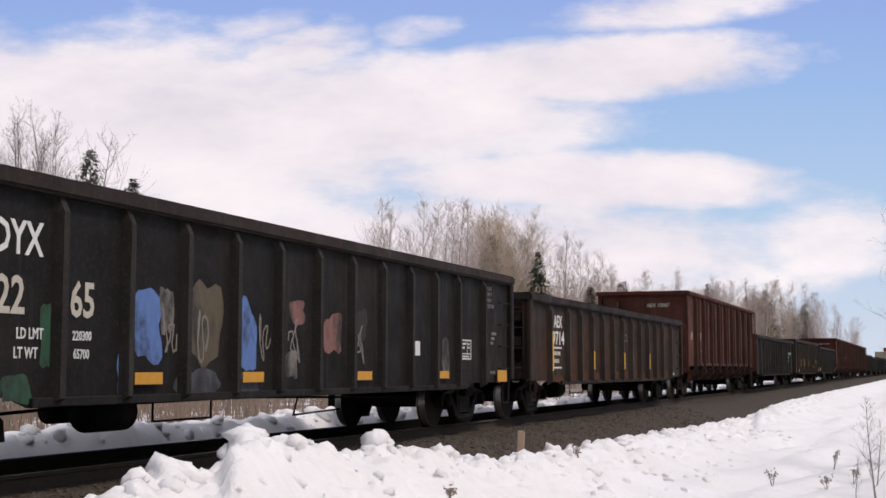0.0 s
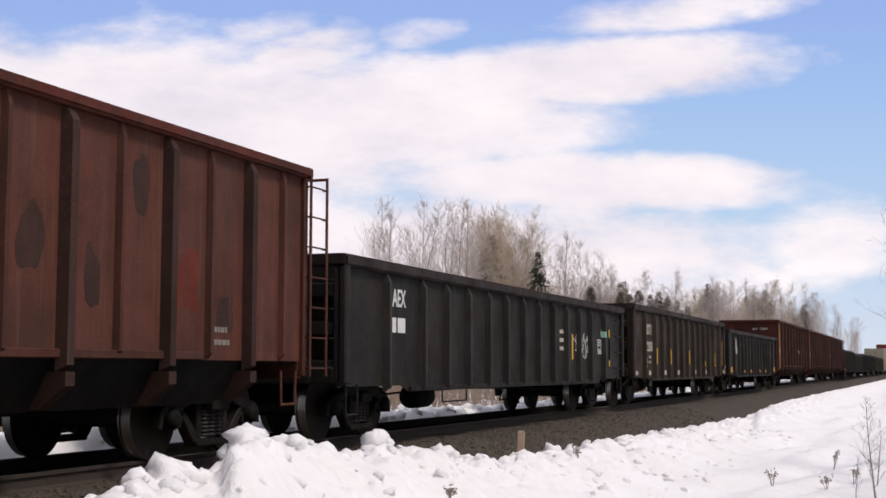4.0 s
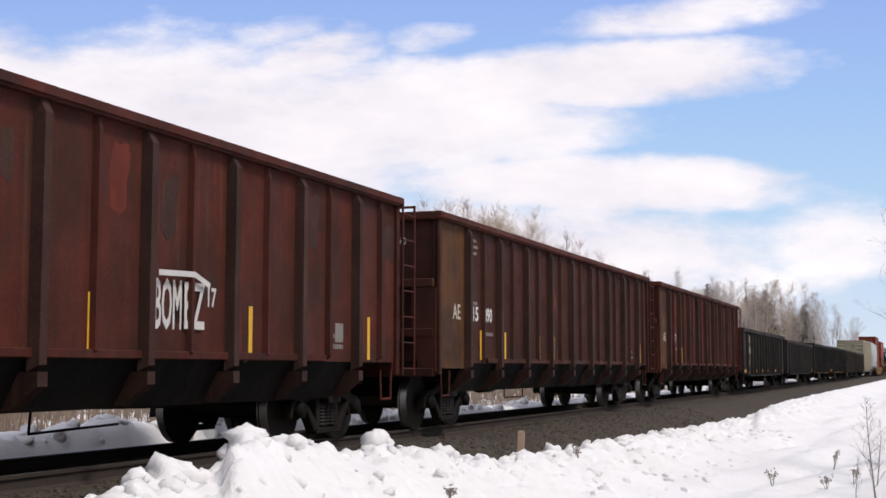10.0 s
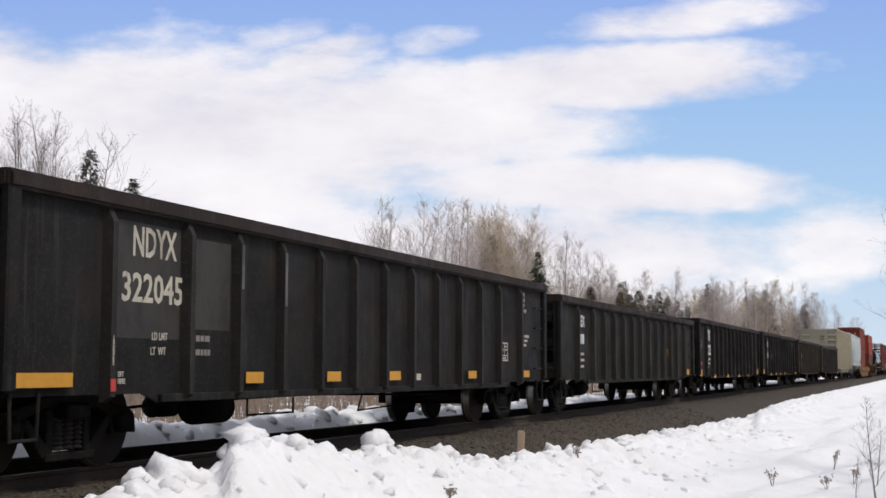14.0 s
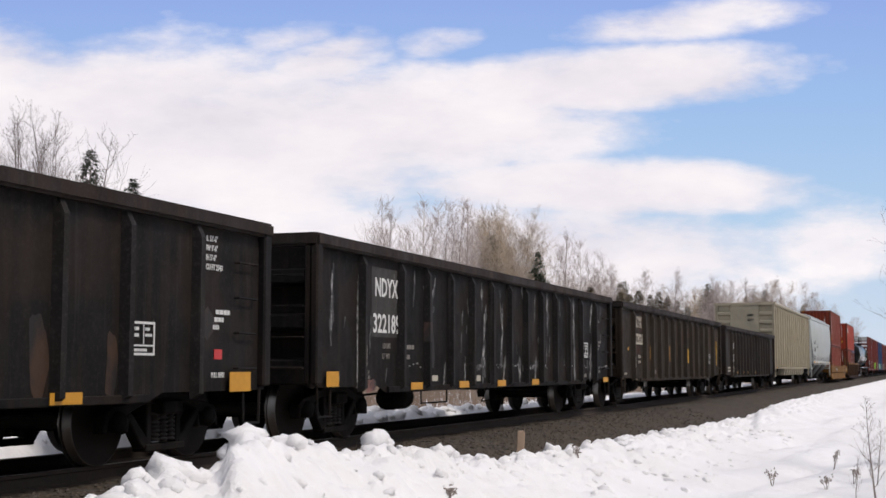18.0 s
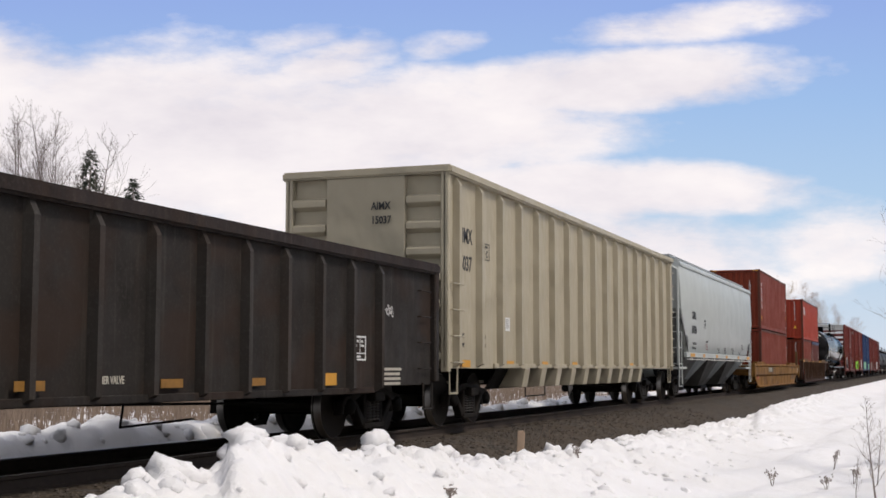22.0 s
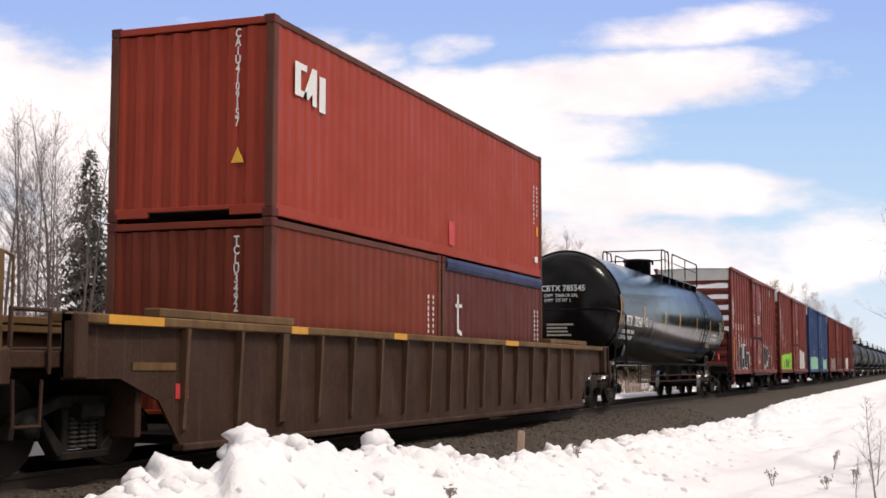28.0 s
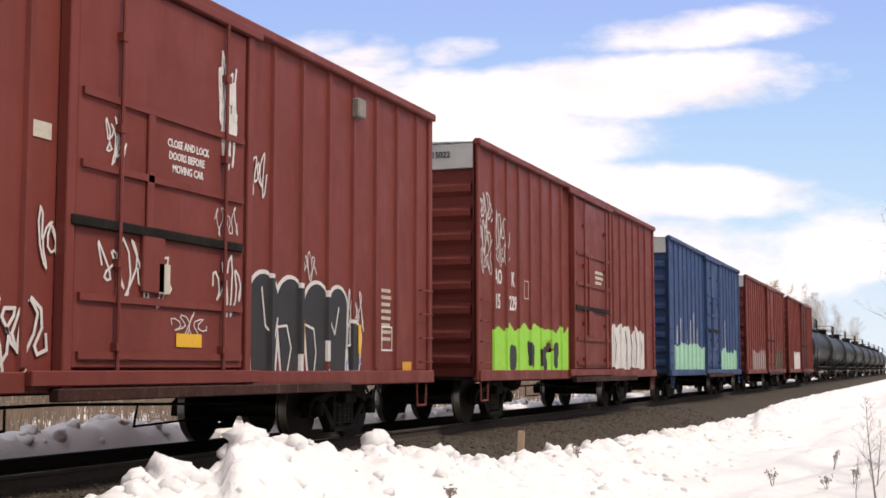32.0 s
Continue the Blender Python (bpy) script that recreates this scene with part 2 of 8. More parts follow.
M["red_tag"] = plain("red placard", (0.55, 0.05, 0.05), 0.5)
M["hose"] = plain("black rubber hose", (0.01, 0.01, 0.01), 0.6)


def snow_material():
    m, n, l, b = mat("old granular snow")
    v = coords(n, l, (1, 1, 1), False)
    big = noise_tex(n, l, v, 0.7, 5, 0.6)
    fine = noise_tex(n, l, v, 14, 6, 0.7)
    crumbs = noise_tex(n, l, v, 3.2, 4, 0.6)
    c = mix(n, l, ramp(n, l, big, [(0.35, (0, 0, 0)), (0.75, (1, 1, 1))]), (0.87, 0.86, 0.87), (0.81, 0.795, 0.785))
    grit = ramp(n, l, crumbs, [(0.62, (0, 0, 0)), (0.80, (0.12, 0.12, 0.12))])
    c = mix(n, l, grit, c, (0.50, 0.44, 0.40))
    dirt = noise_tex(n, l, v, 62, 3, 0.6)
    c = mix(n, l, ramp(n, l, dirt, [(0.75, (0, 0, 0)), (0.79, (0.7, 0.7, 0.7))]), c, (0.24, 0.17, 0.13))
    l.new(c, b.inputs["Base Color"])
    b.inputs["Roughness"].default_value = 0.75
    b.inputs["Specular IOR Level"].default_value = 0.25
    add = n.new("ShaderNodeMath")
    add.operation = "ADD"
    l.new(fine, add.inputs[0])
    l.new(crumbs, add.inputs[1])
    bump(n, l, b, add.outputs[0], 0.55, 0.06)
    return m


def field_material():
    """Snow with brown stubble showing through, for the far side of the track."""
    m, n, l, b = mat("patchy snow and dead grass")
    v = coords(n, l, (1, 1, 1), False)
    big = noise_tex(n, l, v, 0.45, 6, 0.65)
    fine = noise_tex(n, l, v, 9, 6, 0.7)
    brown = mix(n, l, fine, (0.10, 0.07, 0.05), (0.30, 0.23, 0.17))
    k = ramp(n, l, big, [(0.44, (0, 0, 0)), (0.52, (1, 1, 1))])
    l.new(mix(n, l, k, brown, (0.78, 0.77, 0.79)), b.inputs["Base Color"])
    b.inputs["Roughness"].default_value = 0.85
    bump(n, l, b, fine, 0.5, 0.06)
    return m


def ballast_material():
    m, n, l, b = mat("brown ballast and dirt")
    v = coords(n, l, (1, 1, 1), False)
    vo = n.new("ShaderNodeTexVoronoi")
    vo.inputs["Scale"].default_value = 17
    l.new(v, vo.inputs["Vector"])
    big = noise_tex(n, l, v, 0.9, 5, 0.6)
    c = mix(n, l, ramp(n, l, vo.outputs["Color"], [(0.2, (0, 0, 0)), (0.9, (1, 1, 1))]), (0.019, 0.0145, 0.0100), (0.092, 0.072, 0.052))
    l.new(mix(n, l, ramp(n, l, big, [(0.4, (0, 0, 0)), (0.65, (0.7, 0.7, 0.7))]), c, (0.060, 0.040, 0.022)), b.inputs["Base Color"])
    b.inputs["Roughness"].default_value = 0.9
    bump(n, l, b, vo.outputs["Distance"], 0.9, 0.04)
    return m


M["snow"], M["field"], M["ballast"] = snow_material(), field_material(), ballast_material()
M["tie"] = plain("creosoted tie wood", (0.055, 0.045, 0.038), 0.9, 0, 0.4, 6)
M["stone"] = plain("ballast stone", (0.078, 0.062, 0.050), 0.9, 0, 0.7, 30)
M["stake"] = plain("weathered pine stake", (0.42, 0.30, 0.21), 0.8, 0, 0.25, 10)
M["bark"] = plain("grey brown bark", (0.24, 0.20, 0.175), 0.9, 0, 0.35, 10)
M["twig"] = plain("pale grey twigs", (0.44, 0.375, 0.35), 0.9, 0, 0.3, 3)
M["twig_dark"] = plain("grey twigs", (0.115, 0.088, 0.080), 0.9, 0, 0.3, 3)
M["twig_tan"] = plain("tan budding twigs", (0.48, 0.39, 0.30), 0.9, 0, 0.3, 3)
M["birch"] = plain("white birch bark", (0.62, 0.58, 0.52), 0.7, 0, 0.2, 6)
M["needle"] = plain("dark spruce needles", (0.043, 0.056, 0.036), 0.85, 0, 0.45, 4)
M["needle_dry"] = plain("brownish spruce needles", (0.15, 0.128, 0.086), 0.85, 0, 0.4, 4)
M["grass"] = plain("dead grass stems", (0.22, 0.165, 0.125), 0.9, 0, 0.4, 2)


def sky_material():
    """Blue spring sky with drifting cloud, glowing. Local x to the right, y up, in thousandths of the sheet's cloud unit."""
    m, n, l, b = mat("cloudy sky")
    n.remove(b)
    tc = n.new("ShaderNodeTexCoord")
    sep = n.new("ShaderNodeSeparateXYZ")
    l.new(tc.outputs["Object"], sep.inputs[0])

    def math_node(op, a, c=0.0, clamp=False):
        k = n.new("ShaderNodeMath")
        k.operation, k.use_clamp = op, clamp
        for sock, val in zip(k.inputs, (a, c)):
            if hasattr(val, "links"):
                l.new(val, sock)
            else:
                sock.default_value = val
        return k.outputs[0]

    mp = n.new("ShaderNodeMapping")
    mp.inputs["Scale"].default_value = (0.9, 2.2, 1)
    l.new(tc.outputs["Object"], mp.inputs[0])
    n1 = noise_tex(n, l, mp.outputs[0], 2.6, 7, 0.58)
    n2 = noise_tex(n, l, mp.outputs[0], 9.0, 6, 0.6)
    # cloud banks: centre x, y, half-width, half-height, lean
    total = None
    for cx, cy, rx, ry, lean, w in CLOUDS:
        dx, dy = math_node("SUBTRACT", sep.outputs[0], cx), math_node("SUBTRACT", sep.outputs[1], cy)
        dy = math_node("SUBTRACT", dy, math_node("MULTIPLY", dx, lean))
        q = math_node("ADD", math_node("POWER", math_node("ABSOLUTE", math_node("DIVIDE", dx, rx)), 2.0),
                      math_node("POWER", math_node("ABSOLUTE", math_node("DIVIDE", dy, ry)), 2.0))
        g = math_node("MULTIPLY", math_node("SUBTRACT", 1.0, q), w)
        g = math_node("MAXIMUM", g, -1.0)
        total = g if total is None else math_node("MAXIMUM", total, g)
    wob = math_node("ADD", math_node("MULTIPLY", math_node("SUBTRACT", n1, 0.5), 2.9), math_node("MULTIPLY", math_node("SUBTRACT", n2, 0.5), 1.5))
    f = math_node("ADD", total, wob)
    mask = ramp(n, l, math_node("ADD", math_node("MULTIPLY", f, 0.5), 0.5, True), [(0.24, (0, 0, 0)), (0.36, (0.16, 0.16, 0.16)), (0.52, (0.5, 0.5, 0.5)), (0.70, (0.9, 0.9, 0.9)), (0.88, (1, 1, 1))])
    # blue: deeper on high, paler to the horizon and to the left
    up = math_node("ADD", math_node("MULTIPLY", sep.outputs[1], 0.8), 0.15, True)
    blue = ramp(n, l, up, [(0.0, (0.68, 0.78, 0.90)), (0.2, (0.48, 0.68, 0.91)), (0.38, (0.36, 0.56, 0.90)), (0.52, (0.31, 0.46, 0.87))])
    shade = ramp(n, l, n1, [(0.30, (0.80, 0.77, 0.85)), (0.52, (0.96, 0.925, 0.97)), (0.72, (1.08, 1.04, 1.05))])
    col = mix(n, l, mask, blue, shade)
    em = n.new("ShaderNodeEmission")
    l.new(col, em.inputs[0])
    em.inputs[1].default_value = 0.84
    l.new(em.outputs[0], n["Material Output"].inputs[0])
    return m


# x from the view's centre, y over it; one unit is a thousand steps
CLOUDS = [(-0.55, 0.215, 0.55, 0.165, -0.05, 1.3), (-0.95, 0.32, 0.25, 0.12, -0.15, 0.9), (-0.25, 0.350, 0.12, 0.045, 0.2, 0.8), (0.27, 0.318, 0.34, 0.062, 0.05, 1.3),
          (-0.15, 0.235, 0.45, 0.11, 0.0, 1.1), (0.25, 0.12, 0.38, 0.055, -0.01, 1.2), (0.05, -0.01, 0.5, 0.115, 0.0, 1.0), (-0.4, -0.05, 0.9, 0.14, 0, 1.0),
          (0.40, 0.425, 0.20, 0.03, 0.12, 0.6), (-0.31, 0.395, 0.07, 0.02, 0.1, 0.3), (-0.06, 0.385, 0.06, 0.02, 0.1, 0.3), (0.70, 0.02, 0.12, 0.05, 0.1, 0.25)]
M["sky"] = sky_material()


# ---------------------------------------------------------------- mesh helpers
def part(name, bm, material, parent=None, label=""):
    """Links a bmesh (or shares a mesh) as one object under a thing or part."""
    if isinstance(bm, bpy.types.Mesh):
        me = bm
    else:
        me = bpy.data.meshes.new(name)
        bm.to_mesh(me)
        bm.free()
        me.materials.append(material)
    ob = new(name, me)
    if parent is not None:
        ob.parent = parent
    if label:
        ob["label"] = label
    return ob


def thing(name, label, category, group="", m=None):
    ob = tagged(new(name), label, category, group)
    if m is not None:
        ob.matrix_basis = m
    return ob


def box(bm, x0, x1, y0, y1, z0, z1):
    vs = [bm.verts.new((x, y, z)) for x in (x0, x1) for y in (y0, y1) for z in (z0, z1)]
    for f in ((0, 1, 3, 2), (4, 6, 7, 5), (0, 4, 5, 1), (2, 3, 7, 6), (0, 2, 6, 4), (1, 5, 7, 3)):
        bm.faces.new([vs[i] for i in f])
    return vs


def bevel(bm, w=0.012, seg=1):
    bmesh.ops.bevel(bm, geom=bm.edges[:], offset=w, segments=seg, affect="EDGES", clamp_overlap=True)
    return bm


def bbox(*a, w=0.012):
    bm = bmesh.new()
    box(bm, *a)
    return bevel(bm, w)


def prism(bm, profile, y0, y1, axis="y"):
    """Extrude a closed profile of (a, b) pairs along an axis."""
    def place(a, b, t):
        return {"y": (a, t, b), "x": (t, a, b), "z": (a, b, t)}[axis]
    r0 = [bm.verts.new(place(a, b, y0)) for a, b in profile]
    r1 = [bm.verts.new(place(a, b, y1)) for a, b in profile]
    k = len(profile)
    for i in range(k):
        bm.faces.new((r0[i], r0[(i + 1) % k], r1[(i + 1) % k], r1[i]))
    bm.faces.new(r0[::-1])
    bm.faces.new(r1)
    return bm


def tube(bm, p, q, r, seg=6, r2=None):
    p, q = Vector(p), Vector(q)
    d = (q - p)
    if d.length < 1e-6:
        return
    rot = d.to_track_quat("Z", "Y").to_matrix()
    r2 = r if r2 is None else r2
    a = [bm.verts.new(p + rot @ Vector((r * math.cos(t), r * math.sin(t), 0))) for t in [2 * math.pi * i / seg for i in range(seg)]]
    c = [bm.verts.new(q + rot @ Vector((r2 * math.cos(t), r2 * math.sin(t), 0))) for t in [2 * math.pi * i / seg for i in range(seg)]]
    for i in range(seg):
        bm.faces.new((a[i], a[(i + 1) % seg], c[(i + 1) % seg], c[i]))
    bm.faces.new(a[::-1])
    bm.faces.new(c)


def pipe(bm, pts, r, seg=6):
    """A bent round bar swept through points, mitred at each bend."""
    P = [Vector(p) for p in pts]
    P = [p for i, p in enumerate(P) if i == 0 or (p - P[i - 1]).length > 1e-6]
    ways = [(q - p).normalized() for p, q in zip(P, P[1:])]
    up = ways[0].orthogonal().normalized()
    last = first = None
    for i, p in enumerate(P):
        d0, d1 = ways[max(0, i - 1)], ways[min(i, len(ways) - 1)]
        if i:
            up = (d0.rotation_difference(d1) @ up if i < len(ways) else up).normalized()
        side = d1.cross(up).normalized()
        mid = (d0 + d1).normalized() if (d0 + d1).length > 0.2 else d1
        ring = []
        for k in range(seg):
            t = 2 * math.pi * k / seg
            o = (up * math.cos(t) + side * math.sin(t)) * r
            along = -o.dot(mid) / max(0.35, d1.dot(mid))
            ring.append(bm.verts.new(p + o + d1 * along))
        if last:
            for k in range(seg):
                bm.faces.new((last[k], last[(k + 1) % seg], ring[(k + 1) % seg], ring[k]))
        first = first or ring
        last = ring
    bm.faces.new(first[::-1])
    bm.faces.new(last)


def lathe(bm, profile, seg=24, axis="x", centre=(0, 0, 0), smooth=True):
    """Turn a profile of (along, radius) about an axis."""
    rings = []
    for a, r in profile:
        ring = []
        for i in range(seg):
            t = 2 * math.pi * i / seg
            c, s = r * math.cos(t), r * math.sin(t)
            co = {"x": (a, c, s), "y": (c, a, s), "z": (c, s, a)}[axis]
            ring.append(bm.verts.new(Vector(co) + Vector(centre)))
        rings.append(ring)
    for u, w in zip(rings, rings[1:]):
        for i in range(seg):
            f = bm.faces.new((u[i], u[(i + 1) % seg], w[(i + 1) % seg], w[i]))
            f.smooth = smooth
    bm.faces.new(rings[0][::-1])
    bm.faces.new(rings[-1])
    return bm


def fixed(bm):
    bmesh.ops.recalc_face_normals(bm, faces=bm.faces[:])
    return bm


SIDE = Matrix(((0, 0, 1, 0), (1, 0, 0, 0), (0, 1, 0, 0), (0, 0, 0, 1)))
END = Matrix(((1, 0, 0, 0), (0, 0, -1, 0), (0, 1, 0, 0), (0, 0, 0, 1)))
TEXT = {}


def lettering(parent, words, size, x, y, z, material, face="side", squeeze=0.8, align="LEFT", name="lettering", down=False, width=None):
    """Painted words on a side (facing +x) or an end (facing -y), as a thin mesh. size: the height of the capitals."""
    key = (words, round(size, 3), material.name, squeeze, align, down, width)
    if key not in TEXT:
        cu = bpy.data.curves.new("words", "FONT")
        cu.body = "\n".join(words) if down else words
        cu.size, cu.align_x, cu.resolution_u = size / 0.69, align, 2
        cu.extrude, cu.offset = 0.002, size * 0.028
        if down:
            cu.space_line = 0.72
        ob = bpy.data.objects.new("words", cu)
        scene.collection.objects.link(ob)
        bpy.context.view_layer.update()
        me = bpy.data.meshes.new_from_object(ob.evaluated_get(bpy.context.evaluated_depsgraph_get()))
        bpy.data.objects.remove(ob)
        me.transform(Matrix.Diagonal((squeeze, 1, 1, 1)))
        if width:
            a, b = min(v.co.x for v in me.vertices), max(v.co.x for v in me.vertices)
            me.transform(Matrix.Diagonal((width / (b - a), 1, 1, 1)) @ Matrix.Translation((-a, 0, 0)))
        me.transform(SIDE if face == "side" else END)
        me.materials.clear()
        me.materials.append(material)
        TEXT[key] = me
    ob = part(name, TEXT[key], None, parent)
    ob.location = (x, y, z)
    return ob


def bars(parent, rows, x, y, z, material, width, height, gap, face="side", name="small_print", rnd=None):
    """Lines of writing too small to read: short plain bars."""
    rnd = rnd or random.Random(int((y + z) * 100) + rows)
    bm = bmesh.new()
    for i in range(rows):
        u = 0.0
        while u < width:
            w = rnd.uniform(0.5, 1.6) * height
            if u + w > width * rnd.uniform(0.8, 1.05):
                break
            if face == "side":
                box(bm, -0.002, 0.002, u, u + w, -i * (height + gap), -i * (height + gap) + height)
            else:
                box(bm, u, u + w, -0.002, 0.002, -i * (height + gap), -i * (height + gap) + height)
            u += w + height * 0.28
    if not bm.verts:
        box(bm, -0.002, 0.002, 0, width, 0, height)
    ob = part(name, bm, material, parent)
    ob.location = (x, y, z)
    return ob


def plate(parent, name, x, y0, y1, z0, z1, material, label="", t=0.006):
    bm = bmesh.new()
    box(bm, x, x + t, y0, y1, z0, z1)
    return part(name, bm, material, parent, label)


def outline(parent, x, y, z, w, h, material, t=0.02, name="stencil_box"):
    bm = bmesh.new()
    for a in ((y, y + w, z, z + t), (y, y + w, z + h - t, z + h), (y, y + t, z + t, z + h - t), (y + w - t, y + w, z + t, z + h - t)):
        box(bm, x, x + 0.004, *a)
    return part(name, bm, material, parent)


def blob(parent, name, x, pts, material, label="", t=0.004, over_posts=True):
    """A flat painted shape on a side: a closed outline of (y, z), carried over the posts that it crosses."""
    bm = bmesh.new()
    f = bm.faces.new([bm.verts.new((x, a, b)) for a, b in pts])
    r = bmesh.ops.extrude_face_region(bm, geom=[f])
    bmesh.ops.translate(bm, vec=(t, 0, 0), verts=[v for v in r["geom"] if isinstance(v, bmesh.types.BMVert)])
    bmesh.ops.triangulate(bm, faces=bm.faces[:])
    fixed(bm)
    face, half = parent.get("post_face", 0.0), parent.get("post_half", 0.04)
    main = part(name, bm, material, parent, label)
    for y in parent.get("posts", ()) if over_posts else ():
        cuts = []
        for (a, b), (c, d) in zip(pts, pts[1:] + pts[:1]):
            if (a - y) * (c - y) < 0:
                cuts.append(b + (d - b) * (y - a) / (c - a))
        cuts.sort()
        for z0, z1 in zip(cuts[::2], cuts[1::2]):
            xo = face + 0.003 + (x - parent.get("sheet", x))
            xi = x + 0.003
            over = bmesh.new()
            rows = [[over.verts.new((u, v, z)) for u, v in ((xi, y - half - 0.023), (xo, y - half - 0.001), (xo, y + half))] for z in (z0, z1)]
            for k in range(2):
                over.faces.new((rows[0][k], rows[0][k + 1], rows[1][k + 1], rows[1][k]))
            part(name, over, material, parent, label)
    return main


def stroke(parent, name, x, pts, w, material, label="", t=0.004):
    """A painted stroke on a side along points (y, z)."""
    bm = bmesh.new()
    for k, ((a, b), (c, d)) in enumerate(zip(pts, pts[1:])):
        n = Vector((-(d - b), c - a))
        if n.length < 1e-6:
            continue
        n = n.normalized() * w / 2
        e = Vector((c - a, d - b)).normalized() * w * 0.35
        q = [(a - e.x + n.x, b - e.y + n.y), (a - e.x - n.x, b - e.y - n.y), (c + e.x - n.x, d + e.y - n.y), (c + e.x + n.x, d + e.y + n.y)]
        vs = [bm.verts.new((x + t + 0.0007 * (k % 5), *p)) for p in q]
        bm.faces.new(vs)
    return part(name, fixed(bm), material, parent, label)


# ---------------------------------------------------------------- ground, track, sky
def smooth(a, b, t):
    t = min(1.0, max(0.0, (t - a) / (b - a)))
    return t * t * (3 - 2 * t)


def lerp_table(table, v):
    if v <= table[0][0]:
        return table[0][1]
    for (a, p), (b, q) in zip(table, table[1:]):
        if v <= b:
            return p + (q - p) * (v - a) / (b - a)
    return table[-1][1]


RIDGE = [(-40, 0.0), (3.0, 0.12), (6.29, 0.27), (6.79, 0.34), (7.36, 0.38), (7.84, 0.39), (7.92, 0.53), (8.09, 0.57), (8.87, 0.50), (9.56, 0.38), (10.21, 0.33), (10.41, 0.37), (10.73, 0.35), (11.12, 0.27),
         (12.16, 0.23), (12.42, 0.12), (14.61, 0.04), (16.6, -0.03), (19.9, -0.07), (25.9, -0.15), (35.4, -0.22), (37.3, -0.11), (46, -0.04), (78, -0.10), (133, -0.14), (400, -0.2)]
FAR_RIDGE = [(-40, 0.1), (15.2, 0.10), (16.5, 0.13), (17.7, 0.19), (19.3, 0.11), (21.6, 0.05), (25, 0.07), (30.8, 0.0), (38, -0.12), (60, -0.1), (400, -0.1)]


def clods(x, y, size, seed):
    """Rounded lumps of ploughed snow."""
    d = noise.voronoi(Vector((x / size, y / size, seed)))[0]
    return max(0.0, 1.0 - (d[0] / 0.66) ** 2) * size * 0.34


def ground_height(x, y):
    fine = 1.0 if y < 45 else 0.5
    if x >= 0:
        skew = 4.468 / max(3.0, 8.868 - x) if 3.6 < x < 5.6 else 4.468 / 3.268 if x >= 5.6 else 1.0
        top = lerp_table(RIDGE, y * skew if y < 40 else y)
        up = smooth(3.9, 4.32, x)
        down = smooth(4.5, 6.2, x)
        h = -0.85 + (top + 0.85) * up + (-0.42 - top) * down
        h += noise.noise(Vector((x * 0.22, y * 0.22, 5))) * 0.14 * down
        if 3.3 < x < 9.5 and 3 < y < 60:
            rough = up * (1 - 0.75 * down)
            h += (clods(x, y, 0.42, 1.0) * 0.40 + clods(x, y, 0.21, 4.0) * 1.15 + clods(x, y, 0.10, 6.0) * 1.2 - 0.12) * rough
            h += noise.fractal(Vector((x * 2.2, y * 2.2, 1.7)), 0.9, 2.1, 3) * 0.05 * (0.55 + 0.45 * rough)
        else:
            h += noise.noise(Vector((x * 0.9, y * 0.5, 2))) * 0.06 * up
        # wind-worn furrows on the open bank
        if 5.4 < x < 14 and 10 < y < 60:
            h += noise.noise(Vector((x * 1.7 - y * 0.22, y * 0.20, 11))) * 0.13 * smooth(5.4, 6.6, x) * smooth(10, 13, y)
        # a near swell and a rising drift towards the saplings
        h += 0.40 * smooth(6.9, 8.0, x) * math.exp(-((y - 10.6) / 1.9) ** 2)
        h += 0.55 * smooth(7.6, 11.5, x) * smooth(12, 24, y) * math.exp(-(y / 90.0) ** 2)
    else:
        top = lerp_table(FAR_RIDGE, y)
        u = -x
        up = smooth(2.3, 3.1, u)
        down = smooth(3.4, 5.2, u)
        h = -0.85 + (top + 0.85) * up + (-0.35 - top) * down
        if u < 6 and 5 < y < 70:
            h += (clods(x, y, 0.5, 2.0) * 0.5 + clods(x, y, 0.20, 3.0) * 0.9 - 0.09) * up * (1 - 0.6 * down)
        h += noise.noise(Vector((x * 0.22, y * 0.22, 5))) * 0.14 * down
        h += smooth(30, 400, u) * 1.5
    return h


def axis_steps(table):
    out = []
    for a, b, s in table:
        k = max(1, round((b - a) / s))
        out += [a + (b - a) * i / k for i in range(k)]
    out.append(table[-1][1])
    return out


def ground_sheet():
    xs = axis_steps([(-1500, -300, 200), (-300, -60, 30), (-60, -12, 4), (-12, -5.5, 0.6), (-5.5, -2.0, 0.09), (-2.0, 2.9, 1.2), (2.9, 3.6, 0.2), (3.6, 5.4, 0.04), (5.4, 9.5, 0.13), (9.5, 14, 0.6), (14, 60, 6), (60, 300, 40), (300, 1500, 200)])
    ys = axis_steps([(-600, -60, 60), (-60, 2, 4), (2, 5, 0.4), (5, 6, 0.15), (6, 13, 0.04), (13, 15, 0.06), (15, 30, 0.11), (30, 60, 0.35), (60, 130, 1.6), (130, 400, 15), (400, 2600, 200)])
    verts = [(x, y, ground_height(x, y)) for y in ys for x in xs]
    w = len(xs)
    faces = [(j * w + i, j * w + i + 1, (j + 1) * w + i + 1, (j + 1) * w + i) for j in range(len(ys) - 1) for i in range(w - 1)]
    me = bpy.data.meshes.new("ground")
    me.from_pydata(verts, [], faces)
    me.materials.append(M["snow"])
    me.materials.append(M["field"])
    for p in me.polygons:
        p.use_smooth = True
        if p.center.x < -4.6:
            p.material_index = 1
    return tagged(new("ground", me), "old granular snow with ploughed banks along the railway", "snow", kind="structure")


ground_sheet()


